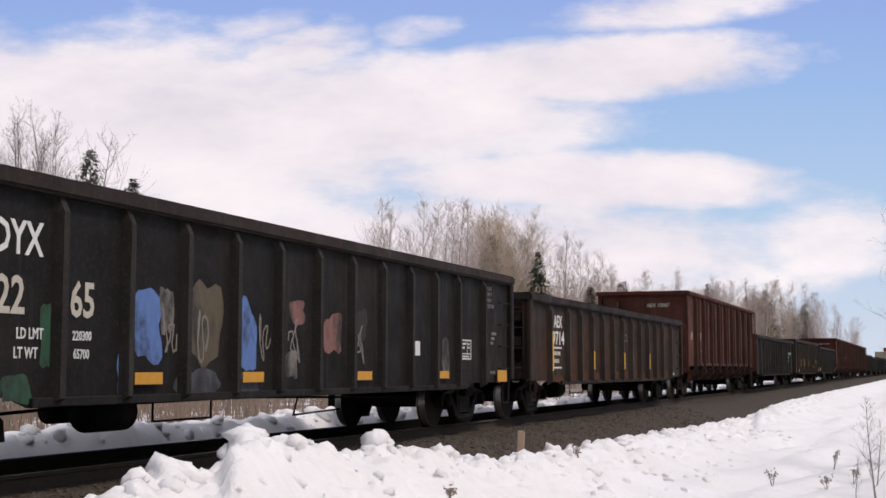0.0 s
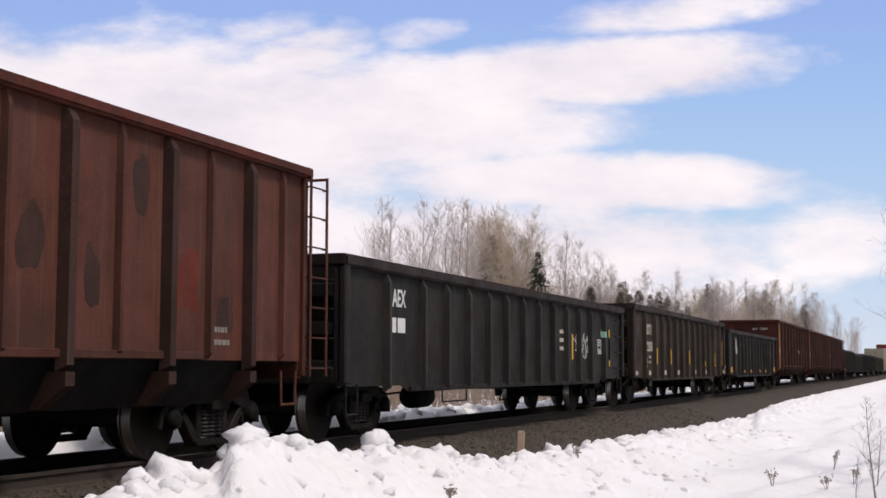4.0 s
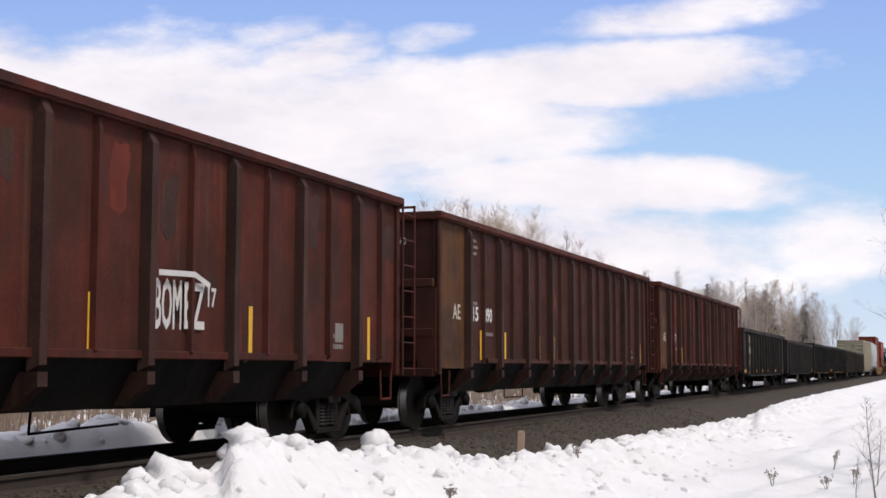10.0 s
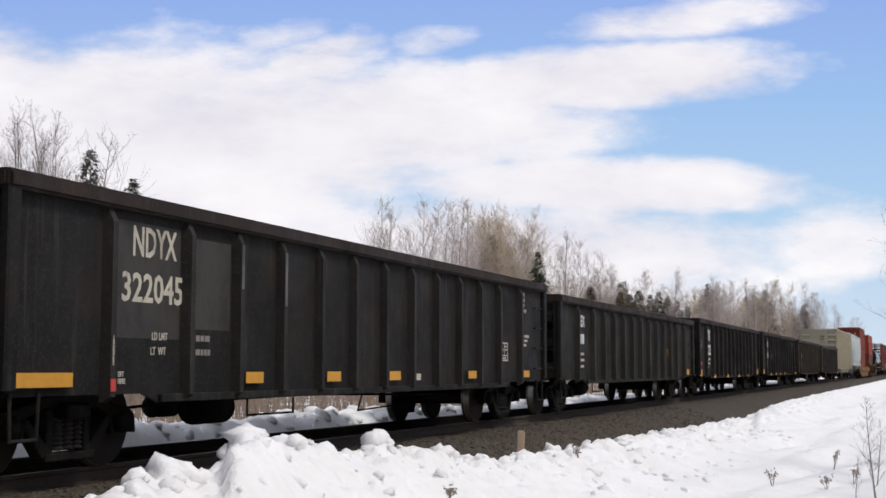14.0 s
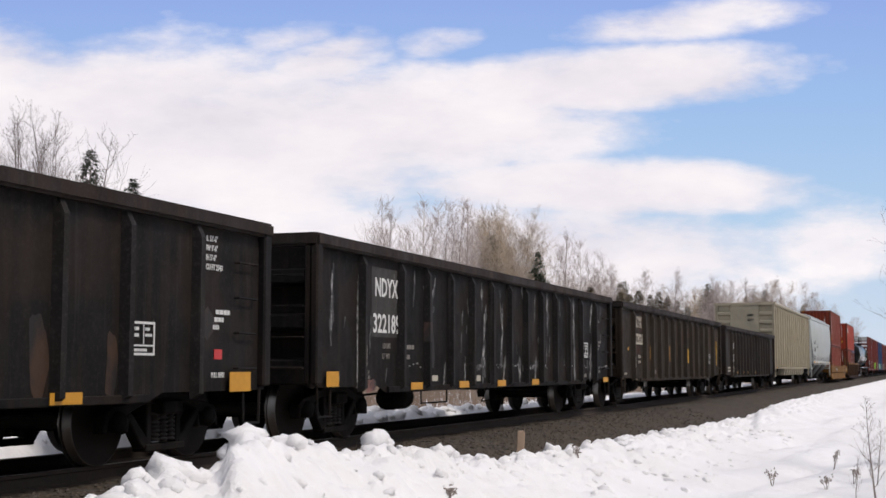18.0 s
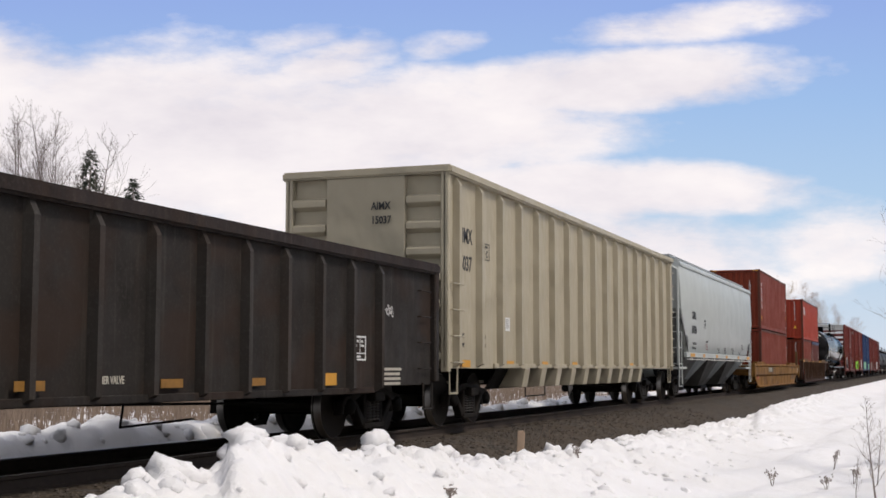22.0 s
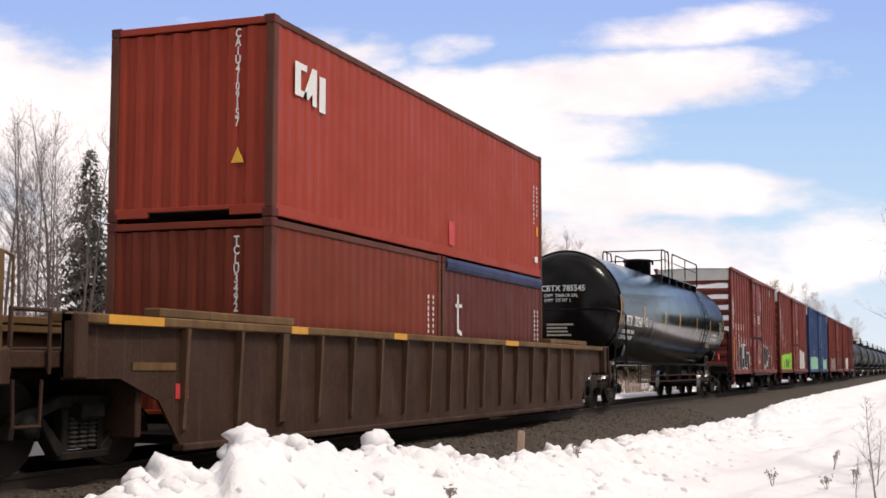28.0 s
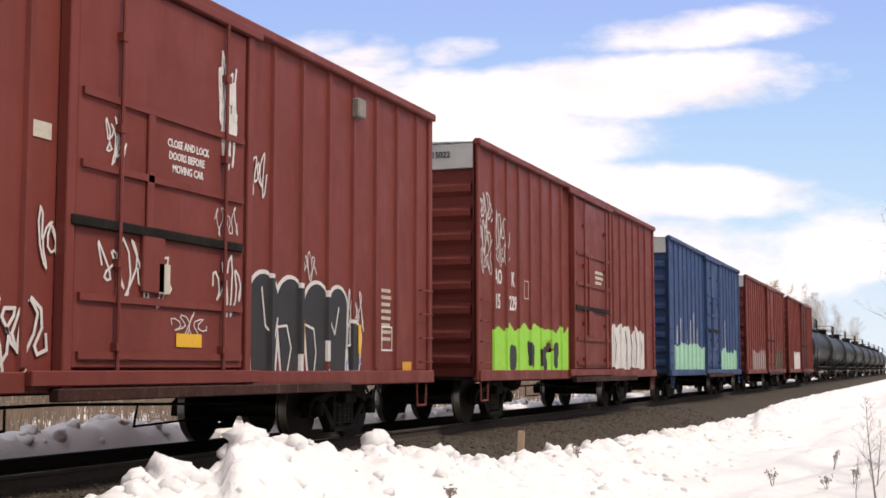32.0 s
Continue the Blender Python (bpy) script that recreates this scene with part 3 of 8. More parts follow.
def snow_clods():
    """Crumbled lumps thrown up by the plough, on both banks."""
    rnd = random.Random(31)
    forms = []
    for k in range(5):
        bm = bmesh.new()
        bmesh.ops.create_icosphere(bm, subdivisions=2, radius=1.0)
        vs = []
        for v in bm.verts:
            p = v.co.copy()
            p *= 1.0 + 0.55 * noise.noise(p * 1.2 + Vector((k * 9, 0, 0))) + 0.30 * noise.noise(p * 2.9 + Vector((0, k * 7, 0)))
            vs.append(p)
        forms.append((vs, [[v.index for v in f.verts] for f in bm.faces]))
        bm.free()
    verts, faces = [], []

    def lump(x, y, r, sink):
        vs, fs = forms[rnd.randrange(5)]
        m = Matrix.Rotation(rnd.uniform(0, 6.28), 3, "Z") @ Matrix.Rotation(rnd.uniform(-0.6, 0.6), 3, "X")
        sx, sy, sz = rnd.uniform(0.8, 1.25), rnd.uniform(0.8, 1.25), rnd.uniform(0.6, 0.95)
        c = Vector((x, y, ground_height(x, y) + r * sz * sink))
        b = len(verts)
        verts.extend(c + m @ Vector((p.x * sx, p.y * sy, p.z * sz)) * r for p in vs)
        faces.extend([b + i for i in f] for f in fs)

    for i in range(330):
        y = 5.6 + 22 * rnd.random() ** 1.5
        x = 4.06 + 0.55 * rnd.random() ** 1.3
        lump(x, y, 0.03 + 0.10 * rnd.random() ** 2.2, rnd.uniform(-0.45, 0.12))
    for i in range(420):
        y = 5.6 + 24 * rnd.random() ** 1.5
        lump(4.5 + 1.6 * rnd.random(), y, 0.02 + 0.06 * rnd.random() ** 2.2, rnd.uniform(-0.65, -0.15))
    for i in range(300):
        y = 11 + 42 * rnd.random() ** 1.4
        lump(-2.6 - 1.2 * rnd.random() ** 1.3, y, 0.05 + 0.15 * rnd.random() ** 2.0, rnd.uniform(-0.5, 0.1))
    me = bpy.data.meshes.new("snow_clods")
    me.from_pydata(verts, [], faces)
    me.materials.append(M["snow"])
    for p in me.polygons:
        p.use_smooth = True
    tagged(new("snow_clods", me), "crumbled lumps of ploughed snow on the banks", "snow", kind="stuff")


snow_clods()


def ballast_bed():
    xs = axis_steps([(-3.0, -1.5, 0.3), (-1.5, 1.2, 0.3), (1.2, 4.25, 0.09)])
    ys = axis_steps([(-60, 4, 4), (4, 32, 0.11), (32, 90, 0.6), (90, 1500, 20)])

    def h(x, y):
        a = abs(x)
        z = -0.165 if a < 1.4 else -0.165 - 0.66 * smooth(1.4, 4.2, a)
        return z + noise.noise(Vector((x * 9, y * 9, 3))) * 0.022 + noise.noise(Vector((x * 1.1, y * 0.8, 7))) * 0.05

    verts = [(x, y, h(x, y)) for y in ys for x in xs]
    w = len(xs)
    faces = [(j * w + i, j * w + i + 1, (j + 1) * w + i + 1, (j + 1) * w + i) for j in range(len(ys) - 1) for i in range(w - 1)]
    me = bpy.data.meshes.new("ballast")
    me.from_pydata(verts, [], faces)
    me.materials.append(M["ballast"])
    tagged(new("ballast", me), "brown dirty gravel ballast shoulder beside the rails", "ballast", kind="structure")
    return h


BED = ballast_bed()


def loose_stones():
    rnd = random.Random(4)
    verts, faces = [], []
    for i in range(5200):
        y = 6 + 34 * rnd.random() ** 1.4
        x = rnd.uniform(0.95, 3.9)
        r = rnd.uniform(0.012, 0.034)
        z = BED(x, y) + r * 0.3
        base = len(verts)
        q = [(1, 0, 0), (-1, 0, 0), (0, 1, 0), (0, -1, 0), (0, 0, 1), (0, 0, -1)]
        a = rnd.random() * 6.3
        ca, sa = math.cos(a), math.sin(a)
        for u, v, w in q:
            k = r * rnd.uniform(0.7, 1.3)
            verts.append((x + k * (u * ca - v * sa + 0.2 * w), y + k * (u * sa + v * ca), z + k * 0.75 * w))
        for f in ((0, 2, 4), (2, 1, 4), (1, 3, 4), (3, 0, 4), (2, 0, 5), (1, 2, 5), (3, 1, 5), (0, 3, 5)):
            faces.append(tuple(base + j for j in f))
    me = bpy.data.meshes.new("gravel")
    me.from_pydata(verts, [], faces)
    me.materials.append(M["stone"])
    tagged(new("gravel", me), "loose brown ballast stones on the shoulder", "gravel", kind="stuff")


loose_stones()
RAIL = [(-0.070, -0.172), (0.070, -0.172), (0.070, -0.158), (0.012, -0.135), (0.010, -0.045), (0.036, -0.034), (0.036, -0.006), (0.028, 0.0),
        (-0.028, 0.0), (-0.036, -0.006), (-0.036, -0.034), (-0.010, -0.045), (-0.012, -0.135), (-0.070, -0.158)]
track = tagged(new("railway_track"), "rusty rails with bright worn heads on dark ties", "railway track", kind="structure")
for sx in (-0.754, 0.754):
    bm = bmesh.new()
    prism(bm, [(sx + a, b) for a, b in RAIL], -80, 1400)
    part("rail", fixed(bm), M["rail_steel"], track)
    bm = bmesh.new()
    box(bm, sx - 0.026, sx + 0.026, -80, 1400, 0.0005, 0.002)
    part("worn_rail_head", bm, M["steel"], track, "bright worn running surface")
tie_mesh = bpy.data.meshes.new("tie")
bm = bbox(-1.28, 1.28, -0.11, 0.11, -0.33, -0.172, w=0.015)
bm.to_mesh(tie_mesh)
bm.free()
tie_mesh.materials.append(M["tie"])
for i in range(110):
    ob = part("tie", tie_mesh, None, track)
    ob.location = (random.uniform(-0.03, 0.03), 4 + i * 0.53, random.uniform(-0.012, 0.0))


def stake_post():
    bm = bmesh.new()
    prism(bm, [(-0.045, -0.3), (0.045, -0.3), (0.047, 0.20), (0.03, 0.235), (-0.045, 0.225)], -0.035, 0.035)
    ob = part("wooden_stake", bevel(fixed(bm), 0.006), M["stake"])
    tagged(ob, "short weathered wooden stake beside the ballast", "stake")
    ob.matrix_basis = pose(4.05, 15.8, 0.0, 0, 3, 20)


stake_post()


def sky_sheet():
    me = bpy.data.meshes.new("backdrop")
    me.from_pydata([(-2.6, -0.9, 0), (2.6, -0.9, 0), (2.6, 1.4, 0), (-2.6, 1.4, 0)], [], [(0, 1, 2, 3)])
    me.materials.append(M["sky"])
    ob = tagged(new("backdrop", me), "blue spring sky with drifting white clouds", "sky", kind="structure")
    ob.scale = (1000, 1000, 1000)
    ob.visible_shadow = False
    return ob


backdrop = sky_sheet()


# ---------------------------------------------------------------- trees
def bare_tree(seed, height, spread, stems=1, twigs=1.0, least=0.009, dense=2, wide=1.0):
    """Meshes of a leafless tree: straight stems with steep limbs, and a crown of fine twigs."""
    rnd = random.Random(seed)
    fine, trunks = [[], []], []

    def thin(p, q, r, r2):
        verts, faces = fine
        d = (q - p).normalized()
        b, u = len(verts), d.orthogonal().normalized()
        w = d.cross(u)
        for s, c in ((r, p), (r2, q)):
            for t in range(3):
                verts.append(c + (u * math.cos(2.1 * t) + w * math.sin(2.1 * t)) * s)
        for t in range(3):
            faces.append((b + t, b + (t + 1) % 3, b + 3 + (t + 1) % 3, b + 3 + t))

    def twig(p, d, length, r, depth):
        k = 2 + depth
        for i in range(k):
            q = p + d * length / k
            thin(p, q, r, r * 0.85)
            p, r = q, max(least * 0.45, r * 0.80)
            d = (d + Vector((rnd.gauss(0, 1), rnd.gauss(0, 1), rnd.gauss(0.35, 0.6))) * 0.11).normalized()
            if depth > 0 and rnd.random() < twigs:
                for _ in range(dense if depth == 1 else 1 + dense // 3):
                    side = (d + Vector((rnd.gauss(0, 1), rnd.gauss(0, 1), rnd.gauss(0.30, 0.5))) * 0.62).normalized()
                    twig(p, side, length * rnd.uniform(0.34, 0.62), r * (0.8 if depth > 1 else 0.6), depth - 1)

    def stem(p, d, length, r):
        k, lean = 14, Vector((d.x, d.y, 0))
        wood = bmesh.new()
        for i in range(k):
            f = (i + 1) / k
            q = p + d * length / k
            r2 = r * (0.92 if i < 8 else 0.8)
            tube(wood, p, q, r, 6, r2)
            p, r = q, r2
            d = (d + Vector((rnd.gauss(0, 1), rnd.gauss(0, 1), 0.3)) * 0.028 - Vector((p.x - lean.x * p.z, p.y - lean.y * p.z, 0)) * 0.035).normalized()
            if f > 0.25:
                for _ in range(2 if f < 0.45 else 3):
                    a = rnd.uniform(0, 6.283)
                    out = Vector((math.cos(a), math.sin(a), 0))
                    s = (d * 0.85 + out * spread * rnd.uniform(0.7, 1.5)).normalized()
                    ln = length * (0.045 + 0.145 * max(0.0, 1 - ((f - 0.48) / 0.54) ** 2)) * rnd.uniform(0.6, 1.25) * wide
                    twig(p, s, ln, max(least, r * 0.38), 2)
        twig(p, d, length * 0.06, max(least, r * 0.8), 2)
        me = bpy.data.meshes.new("trunk")
        wood.to_mesh(me)
        wood.free()
        trunks.append(me)

    for k in range(stems):
        out = Vector((rnd.gauss(0, 1), rnd.gauss(0, 1), 0)) * (0.13 if stems > 1 else 0.03)
        stem(Vector((out.x * 2, out.y * 2, -0.4)), (Vector((0, 0, 1)) + out).normalized(), height * rnd.uniform(0.8, 0.97), height * 0.0095 / stems ** 0.4)
    crown = bpy.data.meshes.new("crown")
    crown.from_pydata(fine[0], [], fine[1])
    return trunks, crown


def spruce(seed, height):
    rnd = random.Random(seed)
    wood = bmesh.new()
    tube(wood, (0, 0, -0.4), (0, 0, height * 0.97), height * 0.014, 6, 0.01)
    trunk = bpy.data.meshes.new("trunk")
    wood.to_mesh(trunk)
    wood.free()
    verts, faces = [], []
    z = height * 0.06
    while z < height * 0.985:
        f = z / height
        reach = height * 0.205 * (1 - f) ** 0.72 * rnd.uniform(0.75, 1.15) + 0.03
        for _ in range(rnd.randint(5, 8) + (4 if f > 0.75 else 0)):
            a = rnd.random() * 6.283
            ln = reach * rnd.uniform(0.55, 1.12)
            d = Vector((math.cos(a), math.sin(a), 0))
            steps = max(2, int(ln / 0.16))
            for s in range(1, steps + 1):
                t = s / steps
                c = Vector((0, 0, z)) + d * ln * t + Vector((0, 0, 0.10 * ln - 0.34 * ln * t * t + 0.12 * ln * t ** 4))
                for _ in range(6):
                    b = len(verts)
                    o = Vector((rnd.gauss(0, 1), rnd.gauss(0, 1), rnd.gauss(-0.4, 0.7))).normalized()
                    w = 0.36 * (1.1 - 0.5 * t) * rnd.uniform(0.7, 1.3) * (0.28 + 0.72 * (1 - f) ** 0.6)
                    sd = o.cross(Vector((0.3, 0.2, 1))).normalized() * w * 0.24
                    verts.extend((c - sd, c + sd, c + (o + d * 0.7).normalized() * w))
                    faces.append((b, b + 1, b + 2))
        z += height * 0.013 * rnd.uniform(0.8, 1.2)
    crown = bpy.data.meshes.new("crown")
    crown.from_pydata(verts, [], faces)
    return [trunk], crown


def with_mats(pair, bark, leaf):
    stems, b = [a.copy() for a in pair[0]], pair[1].copy()
    for a in stems:
        a.materials.append(bark)
    b.materials.append(leaf)
    return stems, b


SHAPES = [(11, 11, 0.62, 1), (12, 12, 0.5, 1), (13, 10, 0.62, 2), (14, 11, 0.5, 3), (15, 7.5, 0.65, 3)]
BARE = [bare_tree(s, h, sp, st, 0.85, 0.0080, 2, 1.1) for s, h, sp, st in SHAPES]
WOODS = [bare_tree(s + 30, h, sp * 0.9, st, 0.9, 0.0065, 3, 0.95) for s, h, sp, st in SHAPES]
ROUND = [bare_tree(s, 12, 0.62, 4, 1.0, 0.0065, 3, 1.25) for s in (71, 72)]
SPR = [spruce(21, 9), spruce(22, 10), spruce(23, 7.5)]
KINDS = {"near": [with_mats(p, M["twig_dark"], M["twig_dark"]) for p in BARE],
         "grey": [with_mats(p, M["bark"], M["twig"]) for p in WOODS],
         "sapling": [with_mats(bare_tree(s, 9, 0.7, 1, 0.45, 0.013), M["bark"], M["bark"]) for s in (51, 52)],
         "tan": [with_mats(p, M["twig_tan"], M["twig_tan"]) for p in ROUND + WOODS[3:]],
         "birch": [with_mats(p, M["birch"], M["twig"]) for p in WOODS],
         "spruce": [with_mats(p, M["bark"], M["needle"]) for p in SPR],
         "dry": [with_mats(p, M["bark"], M["needle_dry"]) for p in SPR]}
WORDS = {"near": ("bare_tree", "slender leafless grey tree beyond the railway", "tree"), "grey": ("bare_tree", "leafless grey deciduous tree behind the railway", "tree"),
         "tan": ("bare_tree", "leafless tree with dense tan twigs behind the railway", "tree"), "birch": ("birch_tree", "leafless birch with pale white bark", "tree"),
         "spruce": ("spruce_tree", "dark green spruce beyond the railway", "tree"), "dry": ("spruce_tree", "brownish green spruce among bare trees", "tree")}


TOPS = {k: [float(np.percentile([v.co.z for v in b.vertices], 99.6)) for a, b in v] for k, v in KINDS.items()}


def plant(kind, i, x, y, height, turn=0.0, words=None):
    name, label, cat = words or WORDS[kind]
    a, b = KINDS[kind][i % len(KINDS[kind])]
    s = height / TOPS[kind][i % len(KINDS[kind])]
    t = thing(name, label, cat, "trees along the railway", pose(x, y, ground_height(x, y) - 0.05, 0, 0, turn))
    t.scale = (s, s, s)
    if kind in ("spruce", "dry"):
        wide = 1.25 if kind == "spruce" else 1.6
        t.scale = (s * wide, s * wide, s)
    for stem in a:
        part("trunk", stem, None, t)
    part("crown", b, None, t)
    return t


# kind, shape, x, y, height
LEFT_TREES = [("grey", 0, -17.0, 32.0, 9.1), ("grey", 1, -17.0, 32.9, 9.4), ("grey", 3, -18.0, 34.9, 9.7), ("grey", 2, -17.0, 34.7, 9.1), ("grey", 1, -18.0, 36.0, 10.1), ("grey", 4, -15.0, 29.9, 7.4), ("grey", 2, -15.0, 32.5, 7.3), ("spruce", 1, -21.0, 41.9, 9.7), ("spruce", 0, -21.0, 44.8, 9.0), ("spruce", 2, -22.0, 49.3, 5.5), ("birch", 3, -20.0, 47.2, 7.7), ("grey", 0, -20.0, 48.4, 7.6), ("birch", 1, -20.0, 50.5, 7.3), ("grey", 2, -20.0, 51.8, 7.2), ("grey", 4, -20.0, 46.0, 5.5), ("birch", 0, -20.0, 54.5, 7.2), ("grey", 3, -20.0, 56.2, 6.8), ("grey", 1, -20.0, 58.0, 7.4), ("grey", 1, -23.0, 69.5, 7.4), ("grey", 0, -23.5, 71.0, 7.2)]
MIDDLE_TREES = [("grey", 2, -24.0, 74.3, 10.1), ("grey", 0, -24.0, 78.8, 11.9), ("grey", 3, -24.0, 82.0, 12.9), ("birch", 1, -24.0, 84.9, 13.6), ("grey", 2, -25.0, 90.6, 14.1), ("grey", 1, -24.0, 89.8, 12.9), ("grey", 1, -24.0, 94.2, 14.6), ("tan", 0, -25.0, 105.6, 14.6), ("tan", 1, -25.0, 107.6, 15.4), ("tan", 0, -25.5, 110.0, 15.2), ("tan", 1, -25.0, 111.2, 14.0), ("spruce", 0, -22.0, 106.5, 11.1), ("dry", 1, -26.0, 106.0, 12.7), ("grey", 0, -24.0, 122.9, 14.8), ("birch", 2, -24.0, 127.7, 13.9), ("grey", 3, -24.0, 133.3, 13.2), ("grey", 1, -24.0, 141.0, 13.1), ("grey", 2, -24.0, 145.4, 12.8), ("birch", 0, -20.0, 143.4, 12.4), ("grey", 1, -20.0, 157.8, 13.4), ("grey", 3, -20.0, 149.9, 12.3)]
FAR_SPRUCES = [("dry", 0, -20.0, 129.2, 9.0), ("dry", 1, -20.0, 133.4, 9.0), ("dry", 2, -20.0, 137.9, 9.6), ("dry", 0, -20.0, 144.0, 9.5), ("dry", 1, -20.0, 148.5, 10.0), ("dry", 2, -20.0, 154.3, 9.8), ("dry", 0, -20.0, 160.6, 9.7), ("dry", 1, -20.0, 167.7, 9.2)]
FAR_TREES = [("grey", 1, -13.0, 135.2, 9.7), ("grey", 3, -13.0, 142.8, 11.2), ("birch", 0, -13.0, 147.6, 10.7), ("grey", 2, -13.0, 160.3, 11.3), ("grey", 0, -13.0, 171.5, 12.9), ("tan", 3, -13.0, 186.6, 13.5), ("birch", 2, -12.0, 181.8, 12.8), ("grey", 1, -13.0, 200.9, 15.1), ("tan", 2, -13.0, 217.1, 15.5), ("grey", 3, -13.0, 231.9, 16.0), ("dry", 0, -13.0, 191.7, 12.5), ("spruce", 1, -13.0, 256.3, 13.7), ("grey", 2, -13.0, 250.9, 15.5), ("tan", 0, -13.0, 277.4, 15.5), ("grey", 3, -13.0, 306.6, 15.7), ("grey", 1, -13.0, 344.6, 16.3), ("grey", 2, -13.0, 392.5, 16.0), ("tan", 3, -13.0, 427.0, 13.8)]


def woods():
    rnd = random.Random(77)
    for kind, i, x, y, h in LEFT_TREES:
        plant("near" if kind == "grey" and y < 45 else kind, i, x, y, h, rnd.uniform(0, 360))
    for group in (MIDDLE_TREES, FAR_SPRUCES, FAR_TREES):
        for kind, i, x, y, h in group:
            plant(kind, i, x, y, h, rnd.uniform(0, 360))
    for x, y, h in ((-26.5, 108.0, 14.9), (-26.0, 111.0, 14.6)):
        plant("tan", rnd.randrange(2, 5), x, y, h, rnd.uniform(0, 360))
    # lower growth that closes the belt
    for k in range(104):
        y = 66 + 250 * (k / 112) ** 1.2 + rnd.uniform(-2, 2)
        x = -(23.0 if y < 110 else 20.0 if y < 170 else 14.0) - rnd.uniform(0, 9)
        plant(rnd.choice(("grey", "grey", "tan", "grey", "dry")), rnd.randrange(5), x, y, rnd.uniform(4.5, 7.6) * (1.25 if y > 110 else 0.85), rnd.uniform(0, 360))
    # the brown wood behind the far end of the belt
    for k in range(46):
        y = 128 + 190 * (k / 46) ** 1.3 + rnd.uniform(-2, 2)
        x = (-30.0 if y < 175 else -22.0) + rnd.uniform(-5, 5)
        plant(rnd.choice(("grey", "tan", "tan", "dry", "tan")), rnd.randrange(5), x, y, (11.2 + 0.022 * (y - 128)) * rnd.uniform(0.85, 1.12), rnd.uniform(0, 360))
    for k in range(62):
        y = 24 + 66 * (k / 62)
        plant("near", 4 if k % 3 else 2, -rnd.uniform(11, 17) - 0.08 * y, y, rnd.uniform(2.2, 4.2), rnd.uniform(0, 360), ("bush", "bare grey bush beside the railway", "bush"))


woods()


def unseen_wood():
    """Unseen spruce belt added on the camera's side, for the glossy tank to mirror."""
    rnd = random.Random(19)
    for k in range(72):
        y = -34 + 4.6 * k + rnd.uniform(-1.2, 1.2)
        plant("spruce", k, 18.0 + rnd.uniform(0, 5), y, rnd.uniform(9.5, 13.5), rnd.uniform(0, 360))


unseen_wood()


def saplings():
    for i, x, y, h, turn in ((2, 9.05, 19.0, 4.0, 30), (0, 8.85, 16.0, 3.0, 150), (3, 9.15, 22.0, 4.4, 250)):
        plant("near", i, x, y, h, turn, ("young_tree", "bare young tree with fine grey twigs", "tree"))
    for i, x, y, h, turn in ((0, 8.32, 14.0, 1.2, 40), (1, 8.20, 17.5, 0.9, 200), (0, 8.05, 15.5, 0.55, 120)):
        plant("sapling", i, x, y, h, turn, ("sapling", "thin leafless sapling standing in the snow", "sapling"))


saplings()


def dried_weed(seed, x, y, h):
    rnd = random.Random(seed)
    bm = bmesh.new()
    for k in range(4):
        a = rnd.uniform(0, 6.28)
        tip = Vector((math.cos(a) * h * 0.3, math.sin(a) * h * 0.3, h * rnd.uniform(0.7, 1.0)))
        tube(bm, (0, 0, -0.05), tip, 0.005, 4, 0.003)
        for _ in range(9):
            c = tip * rnd.uniform(0.6, 1.05) + Vector((rnd.gauss(0, 0.02), rnd.gauss(0, 0.02), rnd.gauss(0, 0.02)))
            d = Vector((rnd.gauss(0, 1), rnd.gauss(0, 1), rnd.gauss(0, 1))).normalized() * 0.03
            tube(bm, c, c + d, 0.009, 4, 0.002)
    ob = part("dried_weed", fixed(bm), M["bark"])
    tagged(ob, "small dried weed poking out of the snow", "weed", "weeds in the snow")
    ob.location = (x, y, ground_height(x, y))


for seed, x, y, h in ((1, 6.98, 16.9, 0.20), (2, 7.44, 20.8, 0.30), (3, 7.58, 17.5, 0.16), (4, 7.85, 18.6, 0.26), (5, 4.75, 16.0, 0.16), (6, 5.15, 10.2, 0.07)):
    dried_weed(seed, x, y, h)


